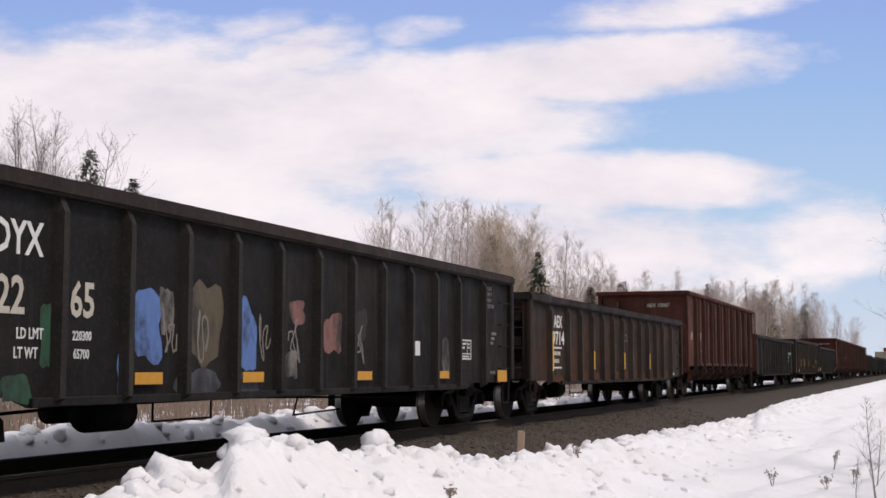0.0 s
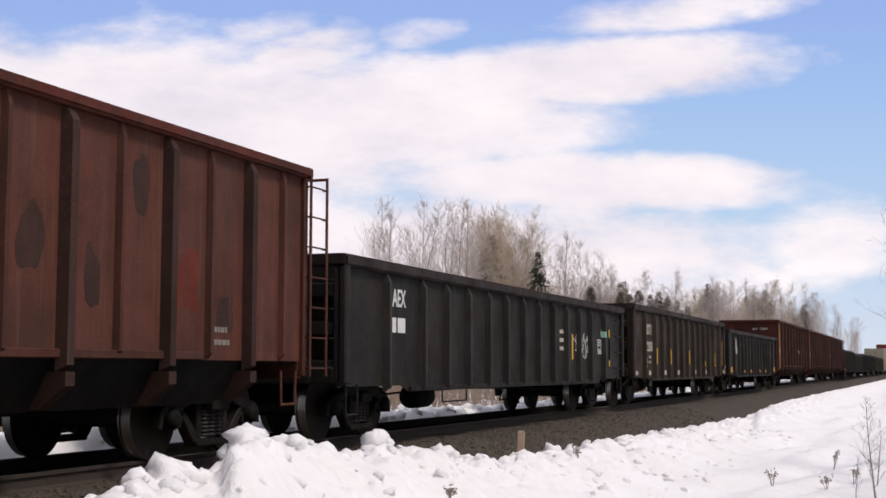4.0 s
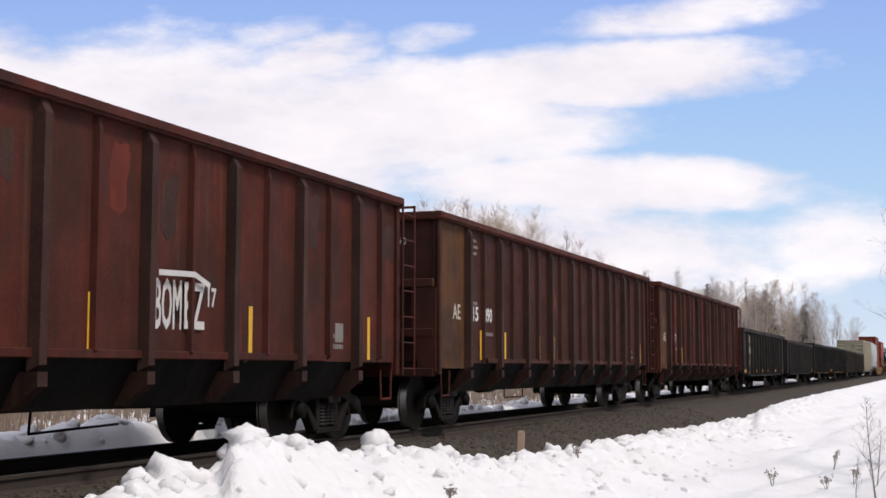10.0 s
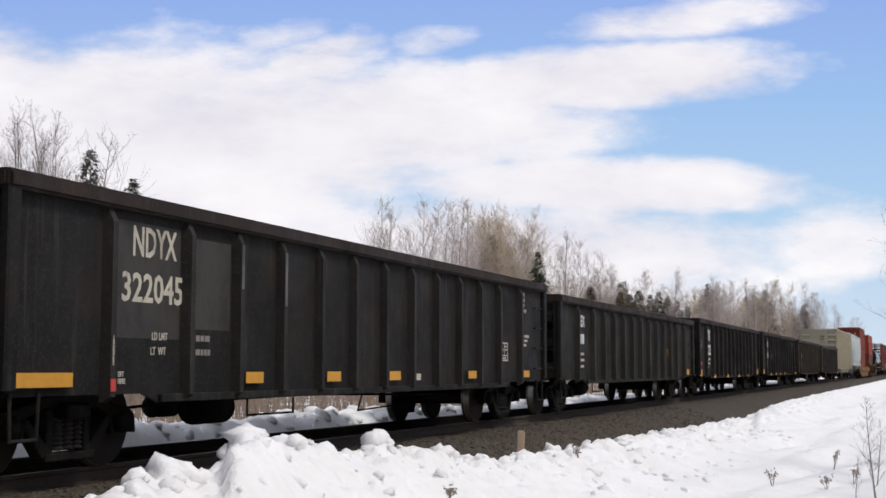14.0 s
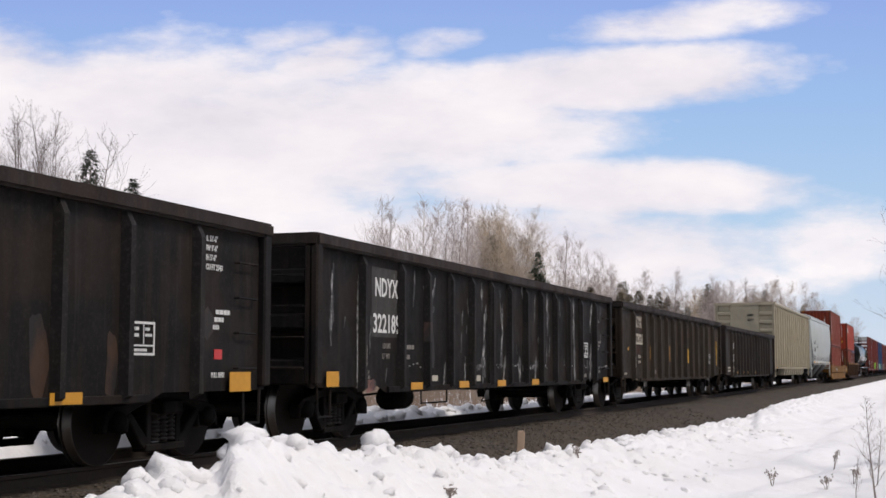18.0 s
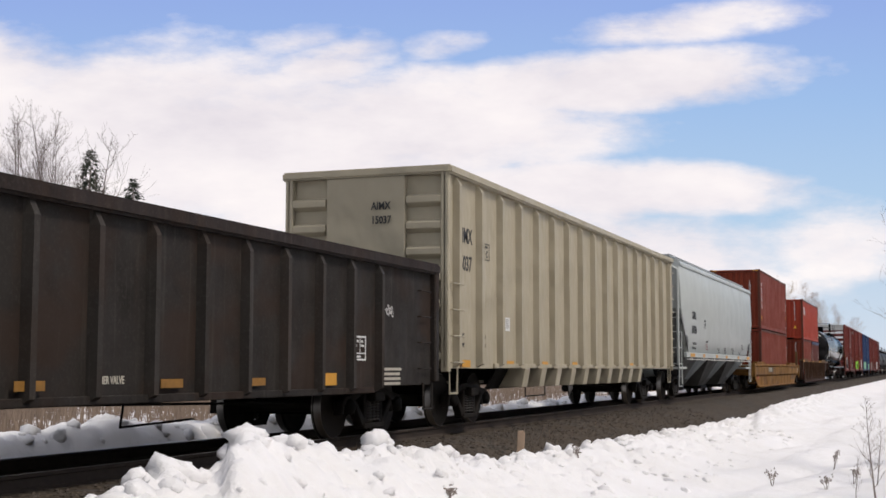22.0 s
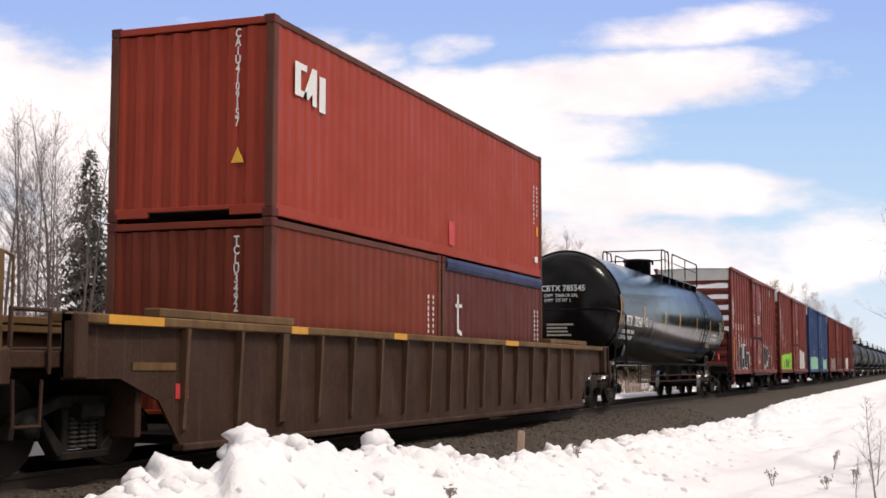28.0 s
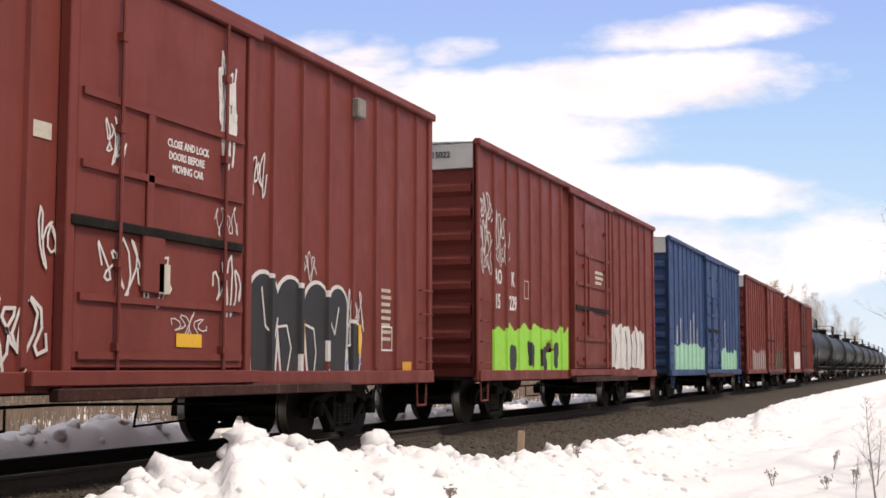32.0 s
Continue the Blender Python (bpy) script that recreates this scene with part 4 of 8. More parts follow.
def dead_grass():
    rnd = random.Random(9)
    verts, faces = [], []
    for i in range(15000):
        y = 11 + 75 * rnd.random() ** 1.3
        x = -5.4 - rnd.random() ** 1.2 * (9 + 0.12 * y)
        if noise.noise(Vector((x * 0.35, y * 0.3, 8))) < -0.12:
            continue
        z = ground_height(x, y) - 0.03
        h = rnd.uniform(0.35, 1.25) * (0.7 if x > -6.5 else 1.0)
        w = rnd.uniform(0.006, 0.014)
        lx, ly = rnd.gauss(0, 0.16) * h, rnd.gauss(0, 0.16) * h
        a = rnd.uniform(0.2, 1.4)
        b = len(verts)
        ca, sa = math.cos(a) * w, math.sin(a) * w
        verts += [(x - ca, y - sa, z), (x + ca, y + sa, z), (x + lx * 0.5 + ca * 0.8, y + ly * 0.5 + sa * 0.8, z + h * 0.6), (x + lx * 0.5 - ca * 0.8, y + ly * 0.5 - sa * 0.8, z + h * 0.6), (x + lx * 1.3, y + ly * 1.3, z + h)]
        faces += [(b, b + 1, b + 2, b + 3), (b + 3, b + 2, b + 4)]
    for i in range(260):
        y = 5.5 + 26 * rnd.random() ** 1.6
        x = rnd.uniform(1.9, 3.9)
        z, hh, w = BED(x, y) - 0.01, 0.05 + 0.30 * rnd.random() ** 2.5, 0.004
        lx, ly = rnd.gauss(0, 0.25) * hh, rnd.gauss(0, 0.25) * hh
        b = len(verts)
        verts += [(x - w, y, z), (x + w, y, z), (x + lx + w * 0.5, y + ly, z + hh), (x + lx - w * 0.5, y + ly, z + hh)]
        faces.append((b, b + 1, b + 2, b + 3))
    me = bpy.data.meshes.new("dead_grass")
    me.from_pydata(verts, [], faces)
    me.materials.append(M["grass"])
    tagged(new("dead_grass", me), "tall dead grass behind the far snow bank, sparse stalks in the ballast", "grass", kind="stuff")


dead_grass()


# ---------------------------------------------------------------- train: running gear
TRAIN, WHEELS, SHARED = [], [], {}


def shared(key, make, material):
    """A mesh that alike parts share."""
    if key not in SHARED:
        bm = make()
        me = bpy.data.meshes.new(key)
        fixed(bm).to_mesh(me)
        bm.free()
        me.materials.append(material)
        SHARED[key] = me
    return SHARED[key]


def wheel_set_bm():
    bm = bmesh.new()
    prof = [(-0.07, 0.10), (-0.07, 0.36), (-0.062, 0.385), (-0.066, 0.452), (-0.06, 0.46), (0.045, 0.457), (0.05, 0.486), (0.07, 0.488), (0.075, 0.46),
            (0.072, 0.39), (0.03, 0.36), (0.02, 0.2), (0.075, 0.13), (0.075, 0.09)]
    for s in (-1, 1):
        lathe(bm, [(s * (0.764 - a), r) for a, r in prof], 32)
    lathe(bm, [(-1.0, 0.07), (-0.7, 0.085), (0.7, 0.085), (1.0, 0.07)], 12)
    return bm


def tread_bm():
    bm = bmesh.new()
    for s in (-1, 1):
        a, b = s * 0.71, s * 0.83
        lathe(bm, [(a, 0.4585), (a + s * 0.002, 0.4592), (b - s * 0.002, 0.4592), (b, 0.4585)], 32)
    return bm


def side_frame_bm(s):
    """Cast truck side frame in the plane x = s, with window, bolster opening and pedestal jaws."""
    def make():
        bm = bmesh.new()
        x0, x1 = s - 0.07, s + 0.07
        top = [(-1.12, 0.52), (-1.0, 0.60), (-0.62, 0.66), (-0.4, 0.74), (0.4, 0.74), (0.62, 0.66), (1.0, 0.60), (1.12, 0.52), (1.02, 0.48), (0.72, 0.52), (0.40, 0.62), (-0.40, 0.62), (-0.72, 0.52), (-1.02, 0.48)]
        prism(bm, top, x0, x1, "x")
        for m in (-1, 1):
            prism(bm, [(m * 0.62, 0.53), (m * 0.74, 0.53), (m * 0.42, 0.16), (m * 0.28, 0.14), (m * 0.28, 0.22)], x0, x1, "x")
            prism(bm, [(m * 0.24, 0.62), (m * 0.34, 0.62), (m * 0.34, 0.2), (m * 0.24, 0.2)], x0 + 0.01, x1 - 0.01, "x")
            prism(bm, [(m * 1.10, 0.52), (m * 1.02, 0.54), (m * 1.06, 0.34), (m * 1.13, 0.34)], x0, x1, "x")
            prism(bm, [(m * 0.70, 0.55), (m * 0.64, 0.55), (m * 0.69, 0.34), (m * 0.74, 0.34)], x0, x1, "x")
        box(bm, x0 - 0.02, x1 + 0.02, -0.38, 0.38, 0.12, 0.20)
        return bevel(fixed(bm), 0.012)
    return make


def spring_bm():
    bm = bmesh.new()
    prof = []
    for k in range(7):
        z = 0.222 + k * 0.045
        prof += [(z, 0.050), (z + 0.008, 0.068), (z + 0.024, 0.072), (z + 0.032, 0.064), (z + 0.038, 0.048)]
    return lathe(bm, prof, 10, "z")


def bolster_bm():
    bm = bmesh.new()
    prism(bm, [(-1.18, 0.52), (-0.5, 0.44), (0.5, 0.44), (1.18, 0.52), (1.18, 0.66), (0.4, 0.74), (-0.4, 0.74), (-1.18, 0.66)], -0.19, 0.19)
    lathe(bm, [(0.72, 0.2), (0.80, 0.2)], 16, "z")
    for m in (-1, 1):
        box(bm, -0.75, 0.75, m * 0.36 - 0.04, m * 0.36 + 0.04, 0.32, 0.42)
    return bevel(fixed(bm), 0.015)


def bearing_bm():
    bm = bmesh.new()
    return lathe(bm, [(0.94, 0.10), (0.96, 0.115), (1.10, 0.115), (1.13, 0.09), (1.15, 0.04)], 14)


def brake_shoe_bm():
    bm = bmesh.new()
    box(bm, -0.045, 0.045, -0.03, 0.03, 0.30, 0.58)
    return bevel(fixed(bm), 0.01)


def truck(car, y):
    t = part("truck", shared("bolster", bolster_bm, M["truck"]), None, car, "grimy cast steel freight truck")
    t.location = (0, y, 0)
    for s in (-1.0, 1.0):
        part("side_frame", shared("side_frame%d" % s, side_frame_bm(s), M["truck"]), None, t)
        for dy in (-0.15, 0.0, 0.15):
            k = part("coil_spring", shared("spring", spring_bm, M["spring"]), None, t)
            k.location = (s * 1.02, dy, 0)
        for dy in (-0.38, 0.38):
            k = part("brake_shoe", shared("brake_shoe", brake_shoe_bm, M["under"]), None, t)
            k.location = (s * 0.76, dy, 0)
    for end in (-0.885, 0.885):
        w = part("wheel_set", shared("wheel_set", wheel_set_bm, M["wheel_red"]), None, t, "rusty wheels with bright worn treads")
        if len(w.data.materials) == 1:
            w.data.materials.append(M["steel"])
            for p in w.data.polygons:
                r = math.hypot(p.center.y, p.center.z)
                if r > 0.44 and abs(p.normal.x) < 0.9:
                    p.material_index = 1
        w.location = (0, end, 0.457)
        WHEELS.append((w, end))
    for end in (-0.885, 0.885):
        for turn in (0, 180):
            b = part("bearing", shared("bearing", bearing_bm, M["under"]), None, t)
            b.matrix_basis = pose(0, end, 0.457, 0, 0, turn)
    return t


def coupler(car, y, s):
    def make():
        bm = bmesh.new()
        box(bm, -0.10, 0.10, -0.2, 0.42, -0.09, 0.09)
        prism(bm, [(-0.17, 0.36), (-0.05, 0.36), (0.02, 0.66), (-0.10, 0.70), (-0.2, 0.6)], -0.14, 0.14, "z")
        prism(bm, [(0.05, 0.36), (0.17, 0.40), (0.20, 0.56), (0.12, 0.60), (0.06, 0.52)], -0.14, 0.14, "z")
        return bevel(fixed(bm), 0.015)
    ob = part("coupler", shared("coupler", make, M["truck"]), None, car)
    ob.matrix_basis = pose(0, y, 0.86, 0, 0, 0 if s > 0 else 180)

    def hose():
        bm = bmesh.new()
        pts = [(0.38, 0.0, 0.80), (0.40, 0.18, 0.62), (0.36, 0.36, 0.42), (0.25, 0.52, 0.34), (0.1, 0.62, 0.36)]
        pipe(bm, pts, 0.022, 6)
        return bm
    h = part("air_hose", shared("air_hose", hose, M["hose"]), None, car)
    h.matrix_basis = pose(0, y, 0, 0, 0, 0 if s > 0 else 180)


def underframe(car, L, zb, gear=True, sill=True):
    """Centre sill, cross bearers, brake cylinder, reservoir, rods and pipes."""
    h = L / 2
    if sill:
        bm = bmesh.new()
        box(bm, -0.19, 0.19, -h + 0.1, h - 0.1, 0.76, min(zb + 0.35, 1.1))
        part("centre_sill", bevel(bm, 0.01), M["under"], car)
    if gear:
        bm = bmesh.new()
        lathe(bm, [(-0.35, 0.02), (-0.34, 0.2), (0.34, 0.2), (0.35, 0.02)], 16, "y", (0.62, -h * 0.42, zb - 0.12))
        part("air_reservoir", bm, M["under"], car)
        bm = bmesh.new()
        lathe(bm, [(-0.3, 0.02), (-0.29, 0.15), (0.2, 0.15), (0.22, 0.05), (0.45, 0.03)], 14, "y", (-0.62, -h * 0.30, zb - 0.14))
        part("brake_cylinder", bm, M["under"], car)
        bm = bmesh.new()
        pipe(bm, [(0.45, -h + 3.0, 0.55), (0.45, -h * 0.45, 0.60), (0.3, 0, 0.62), (0.45, h - 3.0, 0.52)], 0.018)
        pipe(bm, [(0.85, -h * 0.35, 0.62), (0.85, -h * 0.35, 0.42), (0.85, -h * 0.2, 0.42), (0.85, -h * 0.2, 0.62)], 0.014)
        pipe(bm, [(0.75, h * 0.1, 0.62), (0.6, h * 0.12, 0.36), (0.6, h * 0.3, 0.40)], 0.014)
        part("brake_rod", bm, M["under"], car)
    for y, s in ((-h, -1), (h, 1)):
        coupler(car, y - s * 0.1, s)


def rung_bm(width, axis):
    def make():
        bm = bmesh.new()
        if axis == "y":
            pipe(bm, [(0, 0, 0), (0.06, 0, 0), (0.06, width, 0), (0, width, 0)], 0.012, 5)
        else:
            pipe(bm, [(0, 0, 0), (0, -0.06, 0), (width, -0.06, 0), (width, 0, 0)], 0.012, 5)
        return bm
    return make


def rungs(car, key, width, z0, z1, step, x, y, axis, material, name="grab_iron"):
    """A row of grab irons one above another."""
    n = int(round((z1 - z0) / step))
    for i in range(n + 1):
        ob = part(name, shared("rung%.2f%s" % (width, axis) + material.name, rung_bm(width, axis), material), None, car)
        ob.location = (x, y, z0 + (z1 - z0) * i / n)


def stirrup(car, x, y, z, material):
    def make():
        bm = bmesh.new()
        pipe(bm, [(0, -0.2, 0.05), (0, -0.18, -0.36), (0, 0.18, -0.36), (0, 0.2, 0.05)], 0.018, 6)
        return bm
    ob = part("stirrup_step", shared("stirrup" + material.name, make, material), None, car)
    ob.location = (x, y, z)


# ---------------------------------------------------------------- train: gondolas
def hat_post_bm(z0, z1, w, d):
    """A pressed side post, tapering in at top and bottom."""
    def make():
        bm = bmesh.new()
        w2, w3 = w / 2, w / 2 - 0.02
        rows = [(z0, 0.004, w2), (z0 + 0.06, d, w3), (z1 - 0.16, d, w3), (z1, 0.03, w3 * 0.9)]
        last = None
        for z, dd, ww in rows:
            ring = [bm.verts.new(c) for c in ((0, -w2, z), (dd, -ww, z), (dd, ww, z), (0, w2, z))]
            if last:
                for i in range(3):
                    bm.faces.new((last[i], last[i + 1], ring[i + 1], ring[i]))
            last = ring
        return bm
    return make


def open_body(car, L, zb, zt, xs, material, chord_mat, floor=1.05, chord_x=1.55, chord_h=0.17, posts=(), post_d=0.11, post_w=0.125, dip=0.1, post_mat=None):
    """Sides, floor, ends, top chords and side posts of an open-top car."""
    h = L / 2
    for s in (1, -1):
        bm = bmesh.new()
        # side sheet, a little deeper between the trucks
        prof = [(-h, zb + dip), (-h + 2.2, zb + dip), (-h + 2.5, zb), (h - 2.5, zb), (h - 2.2, zb + dip), (h, zb + dip), (h, zt - 0.05), (-h, zt - 0.05)]
        prism(bm, prof, s * xs, s * (xs - 0.02), "x")
        part("side_sheet", fixed(bm), material, car)
        bm = bmesh.new()
        box(bm, min(s * (xs + 0.004), s * (xs + 0.05)), max(s * (xs + 0.004), s * (xs + 0.05)), -h + 2.5, h - 2.5, zb + 0.004, zb + 0.09)
        part("side_sill", bevel(bm, 0.008), material, car)
        bm = bmesh.new()
        a, b = sorted((s * (xs - 0.03), s * chord_x))
        box(bm, a, b, -h - 0.02, h + 0.02, zt - chord_h, zt)
        part("top_chord", bevel(bm, 0.03, 2), chord_mat, car, "battered steel top chord")
        key = "post%.2f_%.2f_%.2f" % (zb, zt, post_d)
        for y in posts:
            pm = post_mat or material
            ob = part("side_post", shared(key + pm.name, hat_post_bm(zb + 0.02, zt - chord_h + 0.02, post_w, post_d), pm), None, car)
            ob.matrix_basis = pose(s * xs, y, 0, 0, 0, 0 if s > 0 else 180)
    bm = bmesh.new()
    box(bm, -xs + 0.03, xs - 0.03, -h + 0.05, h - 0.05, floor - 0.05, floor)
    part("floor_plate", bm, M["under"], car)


def ribbed_end(car, L, s, zb, zt, xs, material, chord_mat, ribs=4, inset=0.36):
    """Pressed end wall with horizontal ribs between corner posts."""
    y = s * L / 2
    yi = y - s * inset
    bm = bmesh.new()
    a, b = sorted((yi, yi - s * 0.03))
    box(bm, -xs + 0.02, xs - 0.02, a, b, zb, zt - 0.03)
    part("end_sheet", bm, material, car)
    step = (zt - zb - 0.2) / ribs

    def rib():
        bm = bmesh.new()
        prism(bm, [(0.002, -0.13), (-0.31, -0.10), (-0.33, -0.085), (-0.33, 0.065), (-0.31, 0.08), (0.002, 0.11)], -xs + 0.12, xs - 0.12, "x")
        return fixed(bm)
    for i in range(ribs):
        ob = part("end_rib", shared("rib%.2f" % xs + material.name, rib, material), None, car)
        ob.matrix_basis = pose(0, yi, zb + 0.24 + step * i, 0, 0, 0 if s < 0 else 180)
    for k in (-1, 1):
        bm = bmesh.new()
        a, b = sorted((k * (xs - 0.10), k * (xs + 0.09)))
        c, d = sorted((y - s * 0.17, y))
        box(bm, a, b, c, d, zb, zt - 0.05)
        part("corner_post", bevel(bm, 0.02), material, car)
    bm = bmesh.new()
    c, d = sorted((y - s * 0.16, y + s * 0.03))
    box(bm, -1.52, 1.52, c, d, zt - 0.17, zt + 0.004)
    part("end_chord", bevel(bm, 0.03, 2), chord_mat, car)
    bm = bmesh.new()
    c, d = sorted((y - s * 0.35, y))
    box(bm, -1.35, 1.35, c, d, zb + 0.0, zb + 0.24)
    part("end_sill", bevel(bm, 0.02), material, car)


def gondola(label, y0, y1, zt=2.73, material=None, chord=None, zb=0.65, ribs=3, posts=None, shift=0.0):
    L = y1 - y0
    car = thing("gondola_car", label, "gondola car", "freight train")
    material, chord = material or M["black_gon"], chord or M["chord"]
    h = L / 2
    if posts is None:
        off = [o + shift for o in [1.54, 2.98] + [2.98 + 1.073 * k for k in range(1, 11)] + [15.04]]
        posts = [o - h for o in off]
    # posts take the lightened copy of the side paint
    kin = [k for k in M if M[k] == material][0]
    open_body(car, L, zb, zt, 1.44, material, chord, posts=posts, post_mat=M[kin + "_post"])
    for s in (-1, 1):
        ribbed_end(car, L, s, zb + 0.14, zt, 1.44, material, chord, ribs)
        truck(car, s * (h - 1.55))
        stirrup(car, 1.46, s * (h - 0.35), zb + 0.08, material)
        stirrup(car, -1.46, s * (h - 0.35), zb + 0.08, material)
    car["half"], car["posts"], car["post_face"], car["post_half"], car["sheet"] = h, posts, 1.55, 0.042, 1.4425
    underframe(car, L, zb)
    rungs(car, "grab_side", 0.42, 1.0, 2.2, 0.4, 1.45, h - 0.75, "y", material)
    rungs(car, "grab_end", 0.42, 1.0, 2.2, 0.4, 0.92, -h, "x", material)
    TRAIN.append((car, (y0 + y1) / 2))
    car["half"] = h
    return car


X1 = 1.4425


def sill_plates(car, offs, z=0.80, w=0.42, hgt=0.13, material=None):
    for o in offs:
        plate(car, "reflector_plate", 1.497, o - car["half"], o - car["half"] + w, z, z + hgt, material or M["orange"], "orange reflective plate")


def strips(car, offs, z0, z1, w=0.09):
    """Upright yellow strips, on the sheet or on the face of the post that stands there."""
    for o in offs:
        y, x = o - car["half"], X1 + 0.002
        for p in car.get("posts", ()):
            if -0.14 < y - p < 0.26:
                y, x = p - w / 2, 1.552
        plate(car, "reflector_strip", x, y, y + w, z0, z1, M["yellow"], "yellow reflective strip")


def mark(car, words, a, b, z0, z1, material):
    """Painted words that fill the side from a to b along the car and from z0 to z1."""
    return lettering(car, words, z1 - z0, X1, a + 0.035 - car["half"], z0, material, width=b - a)


def stencils(car, material, weight=True):
    """The small stencilled notices that every long gondola carries."""
    h = car["half"]
    for i, words in enumerate(("IL 52'-6\"", "IW 9'-6\"", "IH 5'-6\"", "CU FT 2743")):
        lettering(car, words, 0.062, X1, 15.27 - h, 2.40 - 0.105 * i, material, squeeze=0.8, name="dimension_stencil")
    for i in range(3):
        bars(car, 1, X1, 15.50 - 0.03 * i - h, 1.60 - 0.085 * i, material, 0.34 - 0.08 * i, 0.05, 0.02)
    lettering(car, "PULL HERE", 0.055, X1, 0.60 - h, 0.84, material, squeeze=0.75, name="notice_stencil")
    lettering(car, "PULL HERE", 0.055, X1, 15.42 - h, 0.90, material, squeeze=0.75, name="notice_stencil")
    lettering(car, "LIFT", 0.05, X1, 1.78 - h, 0.92, material, squeeze=0.75, name="notice_stencil")
    lettering(car, "HERE", 0.05, X1, 1.78 - h, 0.85, material, squeeze=0.75, name="notice_stencil")
    lettering(car, "JACKHERE", 0.034, 1.553, 1.54 - h, 1.28, material, squeeze=0.9, down=True, align="CENTER", name="notice_stencil")
    if weight:
        lettering(car, "LD LMT", 0.075, X1, 2.36 - h, 1.29, material, squeeze=0.8, name="weight_stencil")
        lettering(car, "LT  WT", 0.075, X1, 2.34 - h, 1.14, material, squeeze=0.8, name="weight_stencil")
        bars(car, 2, X1, 3.22 - h, 1.29, M["dim"], 0.36, 0.065, 0.085)


def plate_box(car, o, z, material=None):
    """A stencilled inspection box with two dividing lines."""
    mt, h = material or M["white"], car["half"]
    outline(car, X1, o - h, z, 0.50, 0.34, mt, 0.025)
    plate(car, "stencil_line", X1, o - h + 0.03, o - h + 0.47, z + 0.09, z + 0.108, mt, "", 0.004)
    plate(car, "stencil_line", X1, o - h + 0.29, o - h + 0.305, z + 0.11, z + 0.31, mt, "", 0.004)
    bars(car, 2, X1, o - h + 0.06, z + 0.25, mt, 0.2, 0.035, 0.03)
    bars(car, 2, X1, o - h + 0.33, z + 0.25, mt, 0.13, 0.03, 0.03)
    bars(car, 1, X1, o - h + 0.05, z + 0.04, mt, 0.36, 0.028, 0.03)


def tag(car, y, z, w, h, material, seed, strokes=6, x=None, name="graffiti_tag"):
    """A scrawl of looping sprayed strokes with no readable letters."""
    rnd = random.Random(seed)
    pts = []
    n = strokes * 9
    a, b, c = rnd.uniform(0.7, 1.3), rnd.uniform(0, 6.28), rnd.uniform(0.25, 0.5)
    for i in range(n + 1):
        t = i / n
        ph = 6.283 * strokes * t
        amp = h * (0.5 + 0.22 * math.sin(ph * 0.37 * a + b))
        pts.append((y + w * t + c * w / strokes * math.sin(ph * 2 * a + b), z + h * 0.5 + amp * math.sin(ph + 0.6 * math.sin(ph * 0.5))))
    stroke(car, name, x if x is not None else X1, pts, max(0.014, min(0.035, h * 0.06)), material)


def puff(cy, cz, w, h, seed, n=26):
    """An uneven rounded outline of (y, z)."""
    rnd = random.Random(seed)
    waves = [(k, rnd.uniform(0, 6.28), 0.30 / k ** 0.7) for k in (2, 3, 4, 5, 7)]
    out = []
    for i in range(n):
        a = 2 * math.pi * i / n
        r = 1.0 + sum(m * math.sin(k * a + p) for k, p, m in waves) * 0.55
        sq = 1.0 / max(abs(math.cos(a)), abs(math.sin(a))) ** 0.55
        out.append((cy + w / 2 * math.cos(a) * r * sq * 0.9, cz + h / 2 * math.sin(a) * r * sq * 0.9))
    return out


def ragged(y0, z0, y1, z1, w, seed, n=24):
    """A broken, uneven run of paint as an outline of (y, z), from its top to its foot."""
    near, away = [], []
    for k in range(n + 1):
        f = k / n
        z = z0 + (z1 - z0) * f
        mid = y0 + (y1 - y0) * f + 0.3 * w * noise.noise(Vector((z * 3.0, seed * 7.3, 0)))
        taper = min(1.0, 0.1 + 4 * f, 0.1 + 4 * (1 - f))
        left, right = (0.012 + 0.5 * w * max(0.02, 0.45 + 1.1 * noise.noise(Vector((z * 6.0, seed * 3.1, u)))) * taper for u in (2.0, 9.0))
        near.append((mid - left, z))
        away.append((mid + right, z))
    return near + away[::-1]


